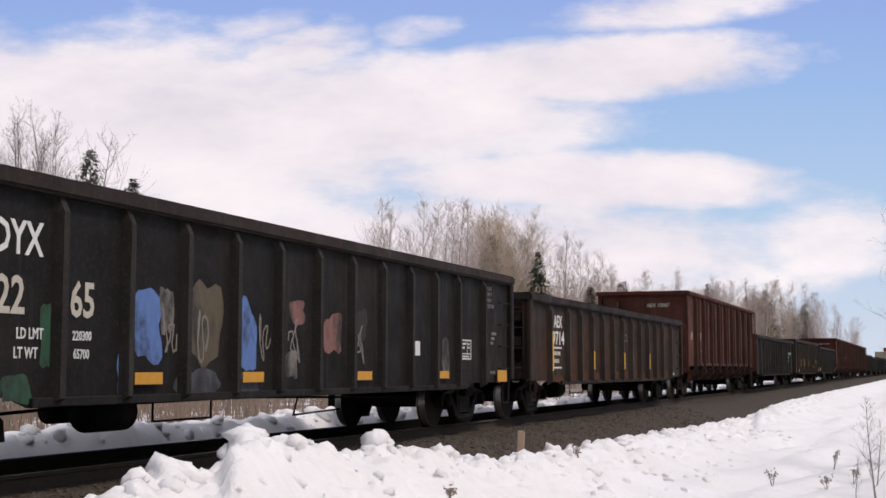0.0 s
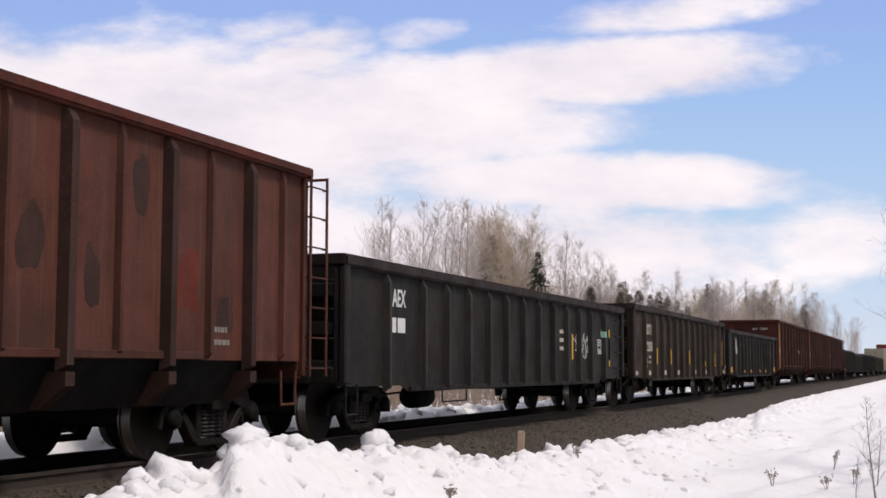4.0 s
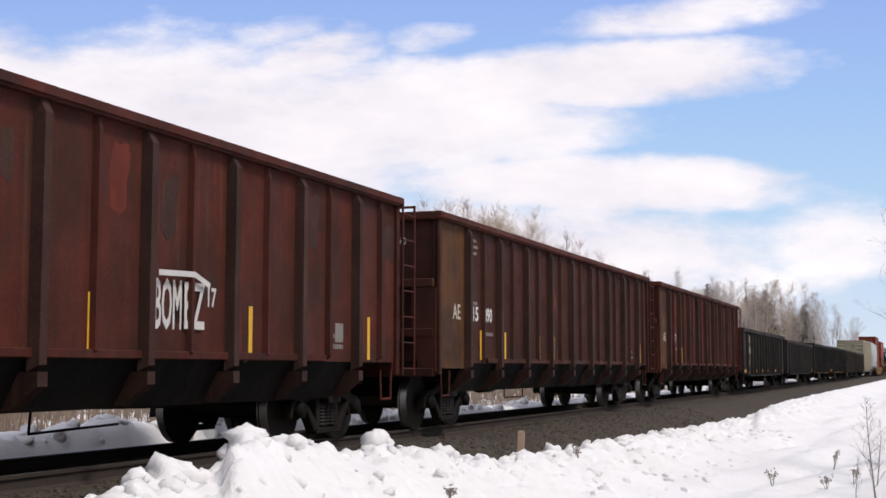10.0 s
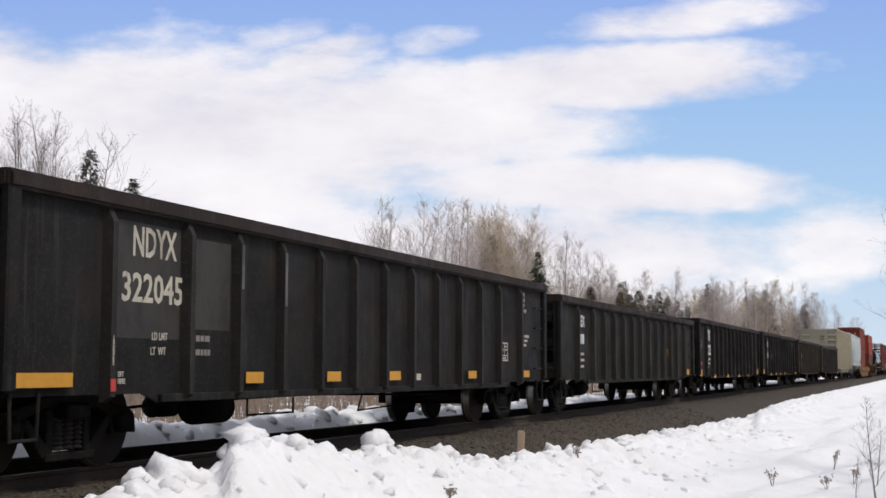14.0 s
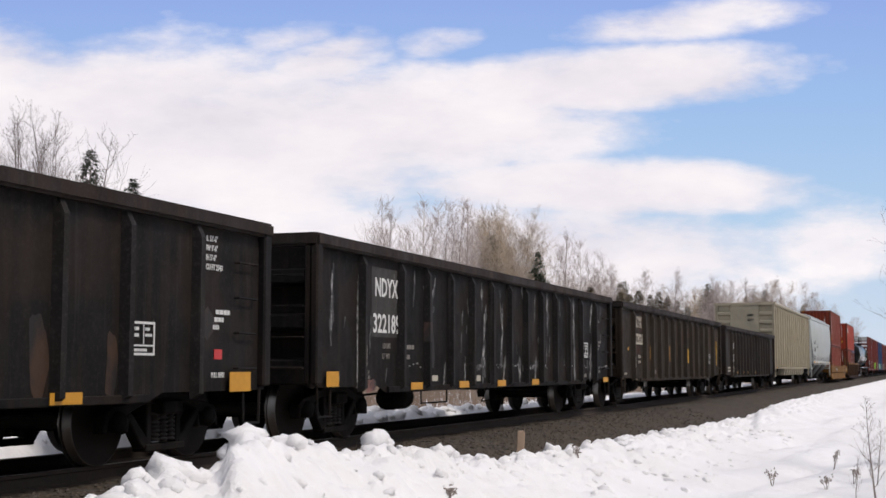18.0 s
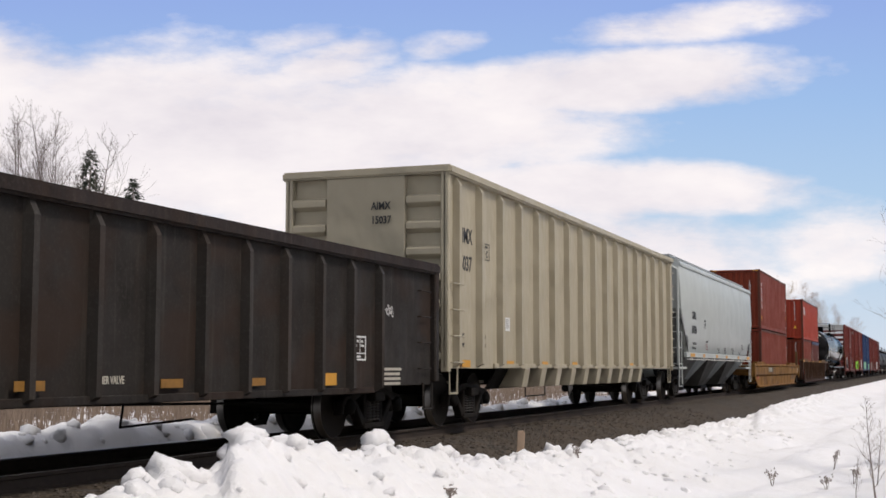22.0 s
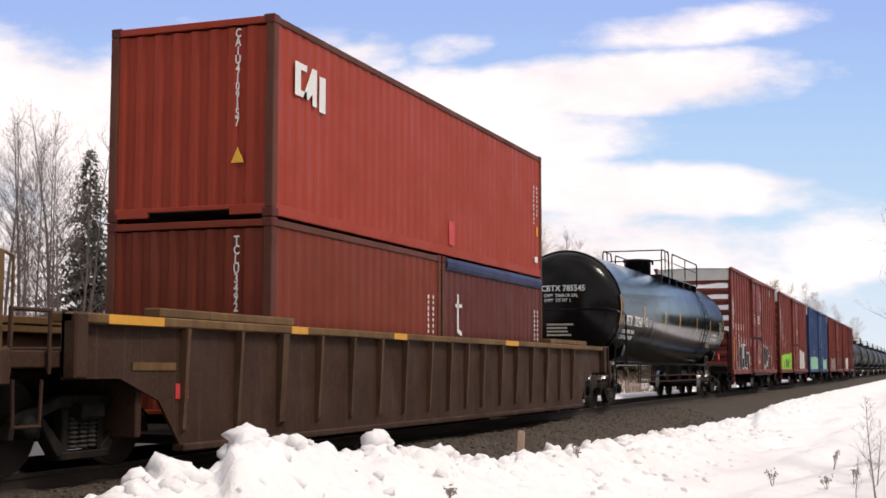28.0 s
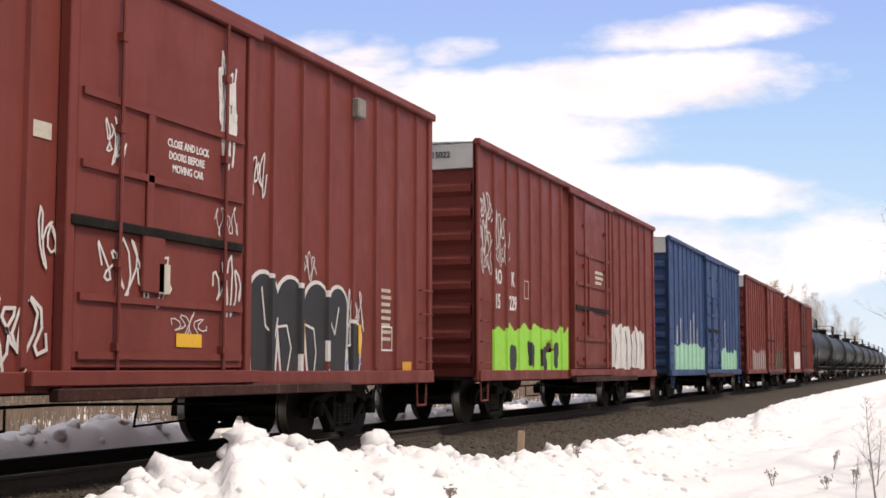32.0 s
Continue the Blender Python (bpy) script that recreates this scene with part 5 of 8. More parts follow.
def ore_gondola(label, y0, y1, material, number, corner=None, left="15", right="064", first=1.42, tz=1.83):
    L = y1 - y0
    h = L / 2
    car = thing("ore_gondola_car", label, "gondola car", "freight train")
    car["half"] = h
    zt, zb = 3.54, 0.97
    heavy = [first + 1.722 * k - h for k in range(10) if first + 1.722 * k < L - 0.5]
    light = [o + 0.86 for o in heavy if o + 0.86 < h - 0.4]
    open_body(car, L, 1.09, zt, 1.44, material, M["ore_red"], floor=1.12, chord_x=1.56, chord_h=0.13, posts=light, post_d=0.07, post_w=0.09, dip=0.0)
    for s in (1, -1):
        for y in heavy:
            ob = part("side_post", shared("ore_post", hat_post_bm(zb, zt - 0.10, 0.15, 0.12), M["ore_post"]), None, car)
            ob.matrix_basis = pose(s * 1.44, y, 0, 0, 0, 0 if s > 0 else 180)

            def gusset():
                bm = bmesh.new()
                prism(bm, [(1.0, 0.97), (1.56, 0.97), (1.56, 0.84), (1.26, 0.62), (1.0, 0.62)], -0.07, 0.07)
                return bm
            g = part("gusset", shared("ore_gusset", gusset, M["ore_post"]), None, car)
            g.matrix_basis = pose(0, y, 0, 0, 0, 0 if s > 0 else 180)
        # slope sheet below the side, near-black: the recess's shade put into its colour
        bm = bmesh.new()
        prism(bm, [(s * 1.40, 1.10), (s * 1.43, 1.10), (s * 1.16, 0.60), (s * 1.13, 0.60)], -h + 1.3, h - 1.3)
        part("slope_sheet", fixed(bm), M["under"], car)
    # ends: flat upper wall, shelf, recessed pocket with a cross beam
    for s in (-1, 1):
        y = s * h
        bm = bmesh.new()
        a, b = sorted((y - s * 0.10, y - s * 0.13))
        box(bm, -1.43, 1.43, a, b, 0.97, zt - 0.03)
        part("end_sheet", bm, material, car)
        bm = bmesh.new()
        c, d = sorted((y - s * 0.12, y + s * 0.05))
        box(bm, -1.55, 1.55, c, d, zt - 0.13, zt + 0.004)
        part("end_chord", bevel(bm, 0.02), M["ore_red"], car)
        for z in (2.38, 1.58, 0.94):
            bm = bmesh.new()
            c, d = sorted((y - s * 0.09, y + s * 0.05))
            box(bm, -1.30, 1.40, c, d, z - 0.07, z + 0.07)
            part("end_beam", bevel(bm, 0.015), material, car)
        bm = bmesh.new()
        prism(bm, [(1.02, 2.30), (1.44, 2.30), (1.44, 0.95), (1.16, 0.95), (1.02, 1.6)], y - s * 0.10, y + s * 0.04)
        part("end_bracket", fixed(bm), material, car)
        bm = bmesh.new()
        prism(bm, [(-1.02, 2.30), (-1.44, 2.30), (-1.44, 0.95), (-1.16, 0.95), (-1.02, 1.6)], y - s * 0.10, y + s * 0.04)
        part("end_bracket", fixed(bm), material, car)
        truck(car, s * (h - 1.55))
        for k in (-1, 1):
            bm = bmesh.new()
            c, d = sorted((y - s * 0.1, y))
            box(bm, min(k * 1.38, k * 1.50), max(k * 1.38, k * 1.50), c, d, 0.90, zt - 0.1)
            part("corner_post", bevel(bm, 0.015), material, car)
            stirrup(car, k * 1.44, s * (h - 0.4), 0.92, material)
    # far end ladder and handbrake platform
    rungs(car, "ore_ladder", 0.46, 1.0, 3.3, 0.38, 1.50, h - 0.05, "y", material)
    bm = bmesh.new()
    pipe(bm, [(1.56, h - 0.05, 0.9), (1.56, h - 0.05, 3.45)], 0.02)
    pipe(bm, [(1.56, h + 0.42, 0.9), (1.56, h + 0.42, 3.45), (1.3, h + 0.42, 3.45), (1.3, h, 3.45)], 0.02)
    part("ladder_rail", bm, material, car)
    bm = bmesh.new()
    pipe(bm, [(-1.5, -h - 0.05, 3.0), (-1.5, -h - 0.35, 3.0), (-1.5, -h - 0.35, 1.0)], 0.02)
    box(bm, -1.1, -0.8, -h - 0.2, -h + 0.02, 2.8, 3.2)
    part("hand_brake", fixed(bm), material, car)
    underframe(car, L, 0.85)
    # rubbed and repainted patches
    rnd = random.Random(len(label) + int(-y0))
    for i, y in enumerate(light):
        for e in (-1, 1):
            if rnd.random() < 0.6:
                blob(car, "paint_patch", 1.4412, puff(y + e * 0.40, rnd.uniform(1.3, 3.0), rnd.uniform(0.25, 0.5), rnd.uniform(0.3, 0.9), rnd.randrange(9999)), rnd.choice((M["ore_patch"], M["ore_brown"], M["ore_post"], M["ore_post"])), "uneven faded paint patch", 0.001)
    # lettering
    lettering(car, number, 0.118, 0.12, -h + 0.094, 3.02, M["cream"], "end", 0.95)
    X = 1.4425
    if corner:
        plate(car, "ochre_panel", 1.4415, -h + 0.06, -h + 1.32, 1.0, 3.40, corner, "faded ochre corner panel", 0.002)
    lettering(car, "AE", 0.24, X, -h + 0.76, tz, M["worn_number"], width=0.38)
    lettering(car, "X", 0.24, X, -h + 1.58, tz, M["worn_number"], width=0.15)
    lettering(car, left, 0.24, X, -h + 1.80, tz, M["white"], width=0.28)
    lettering(car, right, 0.24, X, -h + 2.42, tz, M["white"], width=0.43)
    bars(car, 1, X, -h + 1.68, 2.1, M["dim"], 0.5, 0.06, 0.08)
    bars(car, 1, X, -h + 2.48, 1.58, M["dim"], 0.55, 0.06, 0.08)
    bars(car, 3, X, -h + 1.6, 3.2, M["dim"], 0.45, 0.05, 0.06)
    bars(car, 2, X, h - 2.2, 1.4, M["dim"], 0.35, 0.06, 0.08)
    TRAIN.append((car, (y0 + y1) / 2))
    return car


# ---------------------------------------------------------------- train: tall beige gondola
def beige_gondola(y0, y1):
    L = y1 - y0
    h = L / 2
    car = thing("high_side_gondola_car", "pale beige high-sided gondola car with ribbed ends", "gondola car", "freight train")
    car["half"] = h
    zt, zb, B = 4.36, 1.0, M["beige"]
    posts = [0.45 + 1.187 * k - h for k in range(17) if 0.45 + 1.187 * k < L - 0.2]
    open_body(car, L, zb, zt, 1.44, B, B, floor=1.15, chord_x=1.56, chord_h=0.15, posts=posts, post_d=0.12, post_w=0.17, dip=0.0)
    for s in (1, -1):
        for y in posts[3:13]:
            def gusset():
                bm = bmesh.new()
                prism(bm, [(1.0, 1.0), (1.55, 1.0), (1.48, 0.64), (1.0, 0.64)], -0.17, 0.17)
                return bevel(bm, 0.01)
            g = part("gusset", shared("beige_gusset", gusset, B), None, car)
            g.matrix_basis = pose(0, y + 0.35, 0, 0, 0, 0 if s > 0 else 180)
        # slope sheet in the underframe's near-black
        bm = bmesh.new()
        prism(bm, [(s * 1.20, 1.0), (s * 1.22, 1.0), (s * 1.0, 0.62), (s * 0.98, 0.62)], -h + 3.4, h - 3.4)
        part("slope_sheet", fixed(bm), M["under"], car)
    for s in (-1, 1):
        y = s * h
        bm = bmesh.new()
        a, b = sorted((y - s * 0.12, y - s * 0.15))
        box(bm, -1.43, 1.43, a, b, zb, zt - 0.03)
        part("end_sheet", bm, B, car)
        bm = bmesh.new()
        a, b = sorted((y - s * 0.12, y - s * 0.01))
        box(bm, -0.72, 0.72, a, b, 1.6, zt - 0.14)
        part("end_panel", bevel(bm, 0.015), B, car)
        for k in (-1, 1):
            for i in range(7):
                def rib():
                    bm = bmesh.new()
                    prism(bm, [(0, -0.13), (-0.12, -0.06), (-0.12, 0.05), (0, 0.10)], 0.74, 1.36, "x")
                    return bevel(fixed(bm), 0.01)
                ob = part("end_rib", shared("beige_rib", rib, B), None, car)
                ob.matrix_basis = pose(0 if k == -s else 0, y - s * 0.12, 1.20 + i * 0.435, 0, 0, 0 if s < 0 else 180)
                if k == s:
                    ob.location.x = 0
                    ob.scale = (1, 1, 1)
                    ob.location.x += (-2.10 if s < 0 else 2.10)
            bm = bmesh.new()
            c, d = sorted((y - s * 0.13, y))
            a, b = sorted((k * 1.36, k * 1.50))
            box(bm, a, b, c, d, zb - 0.06, zt - 0.12)
            part("corner_post", bevel(bm, 0.015), B, car)
            stirrup(car, k * 1.44, s * (h - 0.4), 0.95, B)
        bm = bmesh.new()
        c, d = sorted((y - s * 0.15, y + s * 0.04))
        box(bm, -1.55, 1.55, c, d, zt - 0.14, zt + 0.004)
        part("end_chord", bevel(bm, 0.03, 2), B, car)
        truck(car, s * (h - 2.3))
    rungs(car, "beige_ladder", 0.5, 1.1, 2.4, 0.45, 1.50, -h + 0.10, "y", B)
    rungs(car, "beige_ladder2", 0.42, 1.1, 3.9, 0.42, 1.50, h - 0.5, "y", B, "ladder_rung")
    underframe(car, L, 0.95)
    lettering(car, "AIMX", 0.125, 0.12, -h - 0.012 + 0.0, 3.66, M["ink"], "end")
    lettering(car, "15037", 0.125, 0.12, -h - 0.012, 3.42, M["ink"], "end")
    lettering(car, "AIMX", 0.25, X1, -h + 0.62, 3.15, M["ink"], squeeze=0.85)
    lettering(car, "15037", 0.25, X1, -h + 0.57, 2.67, M["ink"], squeeze=0.85)
    outline(car, X1, -h + 2.03, 2.93, 0.28, 0.30, M["ink"], 0.015)
    lettering(car, "PLATE", 0.04, X1, -h + 2.08, 3.15, M["ink"])
    lettering(car, "C", 0.12, X1, -h + 2.12, 2.98, M["ink"])
    lettering(car, "212 000", 0.075, X1, -h + 1.80, 1.52, M["ink"])
    lettering(car, "74 000", 0.075, X1, -h + 1.84, 1.36, M["ink"])
    lettering(car, "LD LMT", 0.075, X1, -h + 0.66, 1.52, M["ink"])
    lettering(car, "LT WT", 0.075, X1, -h + 0.70, 1.36, M["ink"])
    plate(car, "paper_notice", X1, -h + 3.24, -h + 3.52, 1.70, 1.95, M["white"], "white paper notice")
    bars(car, 5, X1 + 0.008, -h + 3.27, 1.90, M["dim"], 0.2, 0.012, 0.025)
    for o in (0.72, 3.22, 5.6, 8.0, 13.9):
        plate(car, "reflector_plate", X1 + 0.04, o - h, o - h + 0.42, 1.02, 1.14, M["orange"], "orange reflective plate")
    TRAIN.append((car, (y0 + y1) / 2))
    return car


# ---------------------------------------------------------------- train: covered hopper
M["red_print"] = plain("faded red print", (0.30, 0.12, 0.11), 0.6, 0, 0.2, 18)


def covered_hopper(y0, y1):
    L = y1 - y0
    h = L / 2
    G, D = M["hopper_grey"], M["hopper_dark"]
    car = thing("covered_hopper_car", "light grey covered hopper car with dark grey hoppers", "hopper car", "freight train")
    car["half"] = h
    # body shell: a swelling cross-section drawn along the car, with ends sloped below
    sec = [(1.36, 1.42), (1.50, 1.55), (1.585, 2.1), (1.60, 2.9), (1.57, 3.7), (1.535, 4.20), (1.50, 4.26), (1.44, 4.34), (1.31, 4.40), (0.6, 4.48), (0.0, 4.50)]
    full = sec + [(-a, b) for a, b in sec[-2::-1]]

    def shell():
        bm = bmesh.new()
        rings = []
        for y in (-h + 0.05, -h + 0.12, h - 0.12, h - 0.05):
            k = 0.985 if abs(y) > h - 0.1 else 1.0
            ring = []
            for a, b in full:
                # the end wall leans in below the upper half
                yy = y
                if b < 2.9:
                    yy = y - math.copysign((2.9 - b) * 0.85, y)
                ring.append(bm.verts.new((a * k, yy, b)))
            rings.append(ring)
        n = len(full)
        for u, w in zip(rings, rings[1:]):
            for i in range(n - 1):
                f = bm.faces.new((u[i], u[i + 1], w[i + 1], w[i]))
                f.smooth = True
        for ring in (rings[0], rings[-1]):
            for i in range(n // 2):
                j = n - 1 - i
                if j - i > 1:
                    f = bm.faces.new([ring[i], ring[i + 1], ring[j - 1], ring[j]] if i + 1 < j - 1 else [ring[i], ring[i + 1], ring[j]])
        bmesh.ops.remove_doubles(bm, verts=bm.verts[:], dist=0.0005)
        return bm
    part("body_shell", fixed(shell()), G, car)
    # dark end slopes
    for s in (-1, 1):
        bm = bmesh.new()
        prism(bm, [(s * (h - 0.02), 2.82), (s * (h - 0.10), 2.82), (s * (h - 1.32), 1.40), (s * (h - 1.22), 1.40)], -1.45, 1.45, "x")
        part("slope_sheet", fixed(bm), D, car, "dark grey end slope")
        bm = bmesh.new()
        prism(bm, [(s * (h - 0.10), 2.62), (s * (h - 0.25), 2.78), (s * (h - 0.6), 2.60), (s * (h - 1.3), 1.9), (s * (h - 1.15), 1.5), (s * (h - 1.32), 1.5)], 1.565, 1.578, "x")
        part("dark_corner", fixed(bm), D, car, "dark grey painted corner")
        bm = bmesh.new()
        box(bm, -1.42, 1.42, min(s * (h - 0.1), s * (h - 0.02)), max(s * (h - 0.1), s * (h - 0.02)), 2.75, 2.82)
        part("end_ledge", bevel(bm, 0.01), G, car)
        # end frame posts, platform, ladders
        for k in (-1, 1):
            bm = bmesh.new()
            pipe(bm, [(k * 1.48, s * (h - 0.02), 1.1), (k * 1.48, s * (h - 0.02), 4.10), (k * 1.2, s * (h - 0.02), 4.28)], 0.05, 6)
            part("corner_post", bm, G, car)
            bm = bmesh.new()
            for z in (1.15, 1.65, 2.15, 2.6):
                pipe(bm, [(k * 1.50, s * (h + 0.0), z), (k * 1.50, s * (h - 0.5), z)], 0.016)
                pipe(bm, [(k * 1.50, s * (h + 0.0), z), (k * 0.9, s * (h + 0.0), z)], 0.016)
            pipe(bm, [(k * 1.50, s * (h - 0.5), 0.5), (k * 1.50, s * (h - 0.5), 2.65)], 0.022)
            pipe(bm, [(k * 0.9, s * (h + 0.0), 1.0), (k * 0.9, s * (h + 0.0), 3.0)], 0.022)
            pipe(bm, [(k * 1.50, s * h, 1.1), (k * 1.50, s * h, 0.45), (k * 1.50, s * (h - 0.5), 0.45)], 0.02)
            pipe(bm, [(k * 1.50, s * h, 0.75), (k * 1.50, s * (h - 0.5), 0.75)], 0.014)
            part("ladder", bm, M["hopper_grey"], car)
        bm = bmesh.new()
        box(bm, -1.5, 1.5, min(s * (h - 1.4), s * h), max(s * (h - 1.4), s * h), 0.98, 1.06)
        box(bm, -0.25, 0.25, min(s * (h - 2.6), s * h), max(s * (h - 2.6), s * h), 0.72, 0.98)
        part("end_platform", bevel(fixed(bm), 0.01), G, car)
        bm = bmesh.new()
        lathe(bm, [(-0.5, 0.02), (-0.48, 0.22), (0.48, 0.22), (0.5, 0.02)], 14, "x", (0.35, s * (h - 0.6), 1.35))
        part("air_reservoir", bm, D, car)
        bm = bmesh.new()
        pipe(bm, [(1.1, s * (h - 0.3), 1.1), (1.05, s * (h - 0.5), 1.5), (0.6, s * (h - 0.4), 1.5), (-0.6, s * (h - 0.4), 1.2)], 0.02)
        box(bm, 0.95, 1.15, min(s * (h - 0.15), s * (h - 0.35)), max(s * (h - 0.15), s * (h - 0.35)), 1.15, 1.5)
        part("brake_valve", fixed(bm), M["bare"], car)
        truck(car, s * (h - 1.75))
    # rounded top rail and side sill
    for k in (-1, 1):
        bm = bmesh.new()
        prism(bm, [(k * a, z) for a, z in ((1.44, 4.235), (1.555, 4.235), (1.575, 4.26), (1.57, 4.33), (1.53, 4.39), (1.46, 4.425), (1.38, 4.43), (1.38, 4.30))], -h + 0.06, h - 0.06)
        part("top_rail", fixed(bm), G, car)
        bm = bmesh.new()
        a, b = sorted((k * 1.50, k * 1.60))
        box(bm, a, b, -h + 0.9, h - 0.9, 1.36, 1.52)
        part("side_sill", bevel(bm, 0.015), G, car)
        bm = bmesh.new()
        pipe(bm, [(k * 1.60, -h + 0.9, 1.30), (k * 1.60, h - 0.9, 1.30)], 0.018)
        for i in range(7):
            box(bm, *sorted((k * 1.58, k * 1.63)), -h + 1.6 + i * 2.35, -h + 1.68 + i * 2.35, 1.27, 1.36)
        part("sill_pipe", bm, M["bare"], car)
    # three hopper bays with sloped sheets
    w = (L - 2.8) / 3
    for i in range(3):
        c = -h + 1.4 + w * (i + 0.5)
        bm = bmesh.new()
        top = [(-1.46, c - w / 2 + 0.02, 1.40), (1.46, c - w / 2 + 0.02, 1.40), (1.46, c + w / 2 - 0.02, 1.40), (-1.46, c + w / 2 - 0.02, 1.40)]
        bot = [(-0.75, c - 0.75, 0.36), (0.75, c - 0.75, 0.36), (0.75, c + 0.75, 0.36), (-0.75, c + 0.75, 0.36)]
        tv, bv = [bm.verts.new(p) for p in top], [bm.verts.new(p) for p in bot]
        for k in range(4):
            bm.faces.new((tv[k], tv[(k + 1) % 4], bv[(k + 1) % 4], bv[k]))
        bm.faces.new(tv)
        bm.faces.new(bv)
        bay = part("hopper_bay", fixed(bm), D, car, "dark grey sloped hopper")
        # light wedge panel on the bay side
        bm = bmesh.new()
        q = [(1.463, c - w * 0.02, 1.385), (1.463, c + w * 0.48, 1.385), (0.95, c + 0.78, 0.64), (0.95, c + 0.1, 0.64)]
        bm.faces.new([bm.verts.new((a + 0.012, b2, z)) for a, b2, z in q])
        part("grey_wedge", fixed(bm), M["hopper_wedge"], car, "mid grey painted wedge")
        bm = bmesh.new()
        box(bm, -0.85, 0.85, c - 0.65, c + 0.65, 0.26, 0.38)
        part("outlet_gate", bevel(bm, 0.015), M["under"], bay)
    # roof: hatches and running boards with brackets
    bm = bmesh.new()
    box(bm, -0.32, 0.32, -h + 0.9, h - 0.9, 4.50, 4.58)
    part("hatch_trough", bevel(bm, 0.03), G, car)
    for k in (-1, 1):
        bm = bmesh.new()
        a, b = sorted((k * 0.60, k * 1.24))
        n = 300
        for i in range(n):
            y = -h - 0.05 + (L + 0.1) * i / n
            box(bm, a, b, y, y + (L + 0.1) / n * 0.4, 4.575, 4.60)
        box(bm, a, a + 0.03, -h - 0.05, h + 0.05, 4.55, 4.61)
        box(bm, b - 0.03, b, -h - 0.05, h + 0.05, 4.55, 4.61)
        part("running_board", bm, M["roof"], car, "galvanised grating walkway")
        for i in range(11):
            y = -h + 0.3 + (L - 0.6) * i / 10
            bm = bmesh.new()
            prism(bm, [(k * 0.6, 4.44), (k * 1.16, 4.38), (k * 1.22, 4.56), (k * 0.6, 4.56)], y - 0.03, y + 0.03)
            part("board_bracket", fixed(bm), G, car)
    for s in (-1, 1):
        coupler(car, s * (h - 0.1), s)
    X = 1.607
    lettering(car, "CAEX", 0.25, X, -h + 1.95, 2.62, M["ink"], squeeze=0.85)
    lettering(car, "581830", 0.25, X, -h + 1.87, 2.15, M["ink"], squeeze=0.85)
    lettering(car, "LD LMT 223500", 0.085, X - 0.03, -h + 2.15, 1.78, M["ink"], squeeze=0.85)
    lettering(car, "LT WT   62500", 0.085, X - 0.04, -h + 2.11, 1.63, M["ink"], squeeze=0.85)
    outline(car, X, -h + 4.37, 2.37, 0.27, 0.30, M["ink"], 0.015)
    lettering(car, "C", 0.12, X, -h + 4.45, 2.42, M["ink"])
    lettering(car, "PLATE", 0.045, X, -h + 4.42, 2.60, M["ink"])
    lettering(car, "WARNING", 0.06, X - 0.03, -h + 4.96, 1.90, M["ink"], squeeze=0.85)
    for o, r, z in ((4.88, 4, 1.82), (7.62, 3, 1.70), (9.22, 5, 1.74), (11.28, 5, 1.75), (13.16, 3, 1.62), (14.06, 4, 1.93)):
        bars(car, r, X - 0.035, -h + o, z, M["red_print"] if r == 4 and o < 5 else M["ink"], 0.48, 0.028, 0.032)
    y = -h + 0.035
    for i, (wd, sz) in enumerate((("CAEX", 0.19), ("581830", 0.19))):
        lettering(car, wd, sz, 0.35, y, 3.72 - 0.32 * i, M["ink"], "end", 0.9)
    for i, wd in enumerate(("SPRG", "7 OC D5", "7 IC D5", "2 B-353, 2 B-354", "36 TW WHEEL", "NO. 24 BRAKE BEAM", "DRAFT GEAR GRP J")):
        lettering(car, wd, 0.075, 0.33, y, 3.22 - 0.155 * i, M["ink"], "end", 0.9)
    for o in (1.55, 4.05, 6.94, 9.37, 12.66, 15.4):
        plate(car, "reflector_plate", 1.603, o - h, o - h + (0.85 if o < 2 or o > 15 else 0.4), 1.38, 1.49, M["orange"], "orange reflective plate")
    TRAIN.append((car, (y0 + y1) / 2))
    return car


M["hopper_wedge"] = paint("mid grey hopper paint", (0.26, 0.29, 0.30), amount=0.2, dusty=0.2, rough=0.5)


# ---------------------------------------------------------------- containers
def corrugated_bm(length, height, pitch, depth, vertical_face="side"):
    """A trapezoidal corrugated sheet: length along y, height along z, folds in x."""
    bm = bmesh.new()
    n = int(length / pitch)
    pitch = length / n
    xs = []
    for i in range(n):
        y = i * pitch
        xs += [(y, 0.0), (y + pitch * 0.28, 0.0), (y + pitch * 0.5, -depth), (y + pitch * 0.78, -depth)]
    xs.append((length, 0.0))
    lo = [bm.verts.new((d, y, 0)) for y, d in xs]
    hi = [bm.verts.new((d, y, height)) for y, d in xs]
    for i in range(len(xs) - 1):
        bm.faces.new((lo[i], lo[i + 1], hi[i + 1], hi[i]))
    return bm


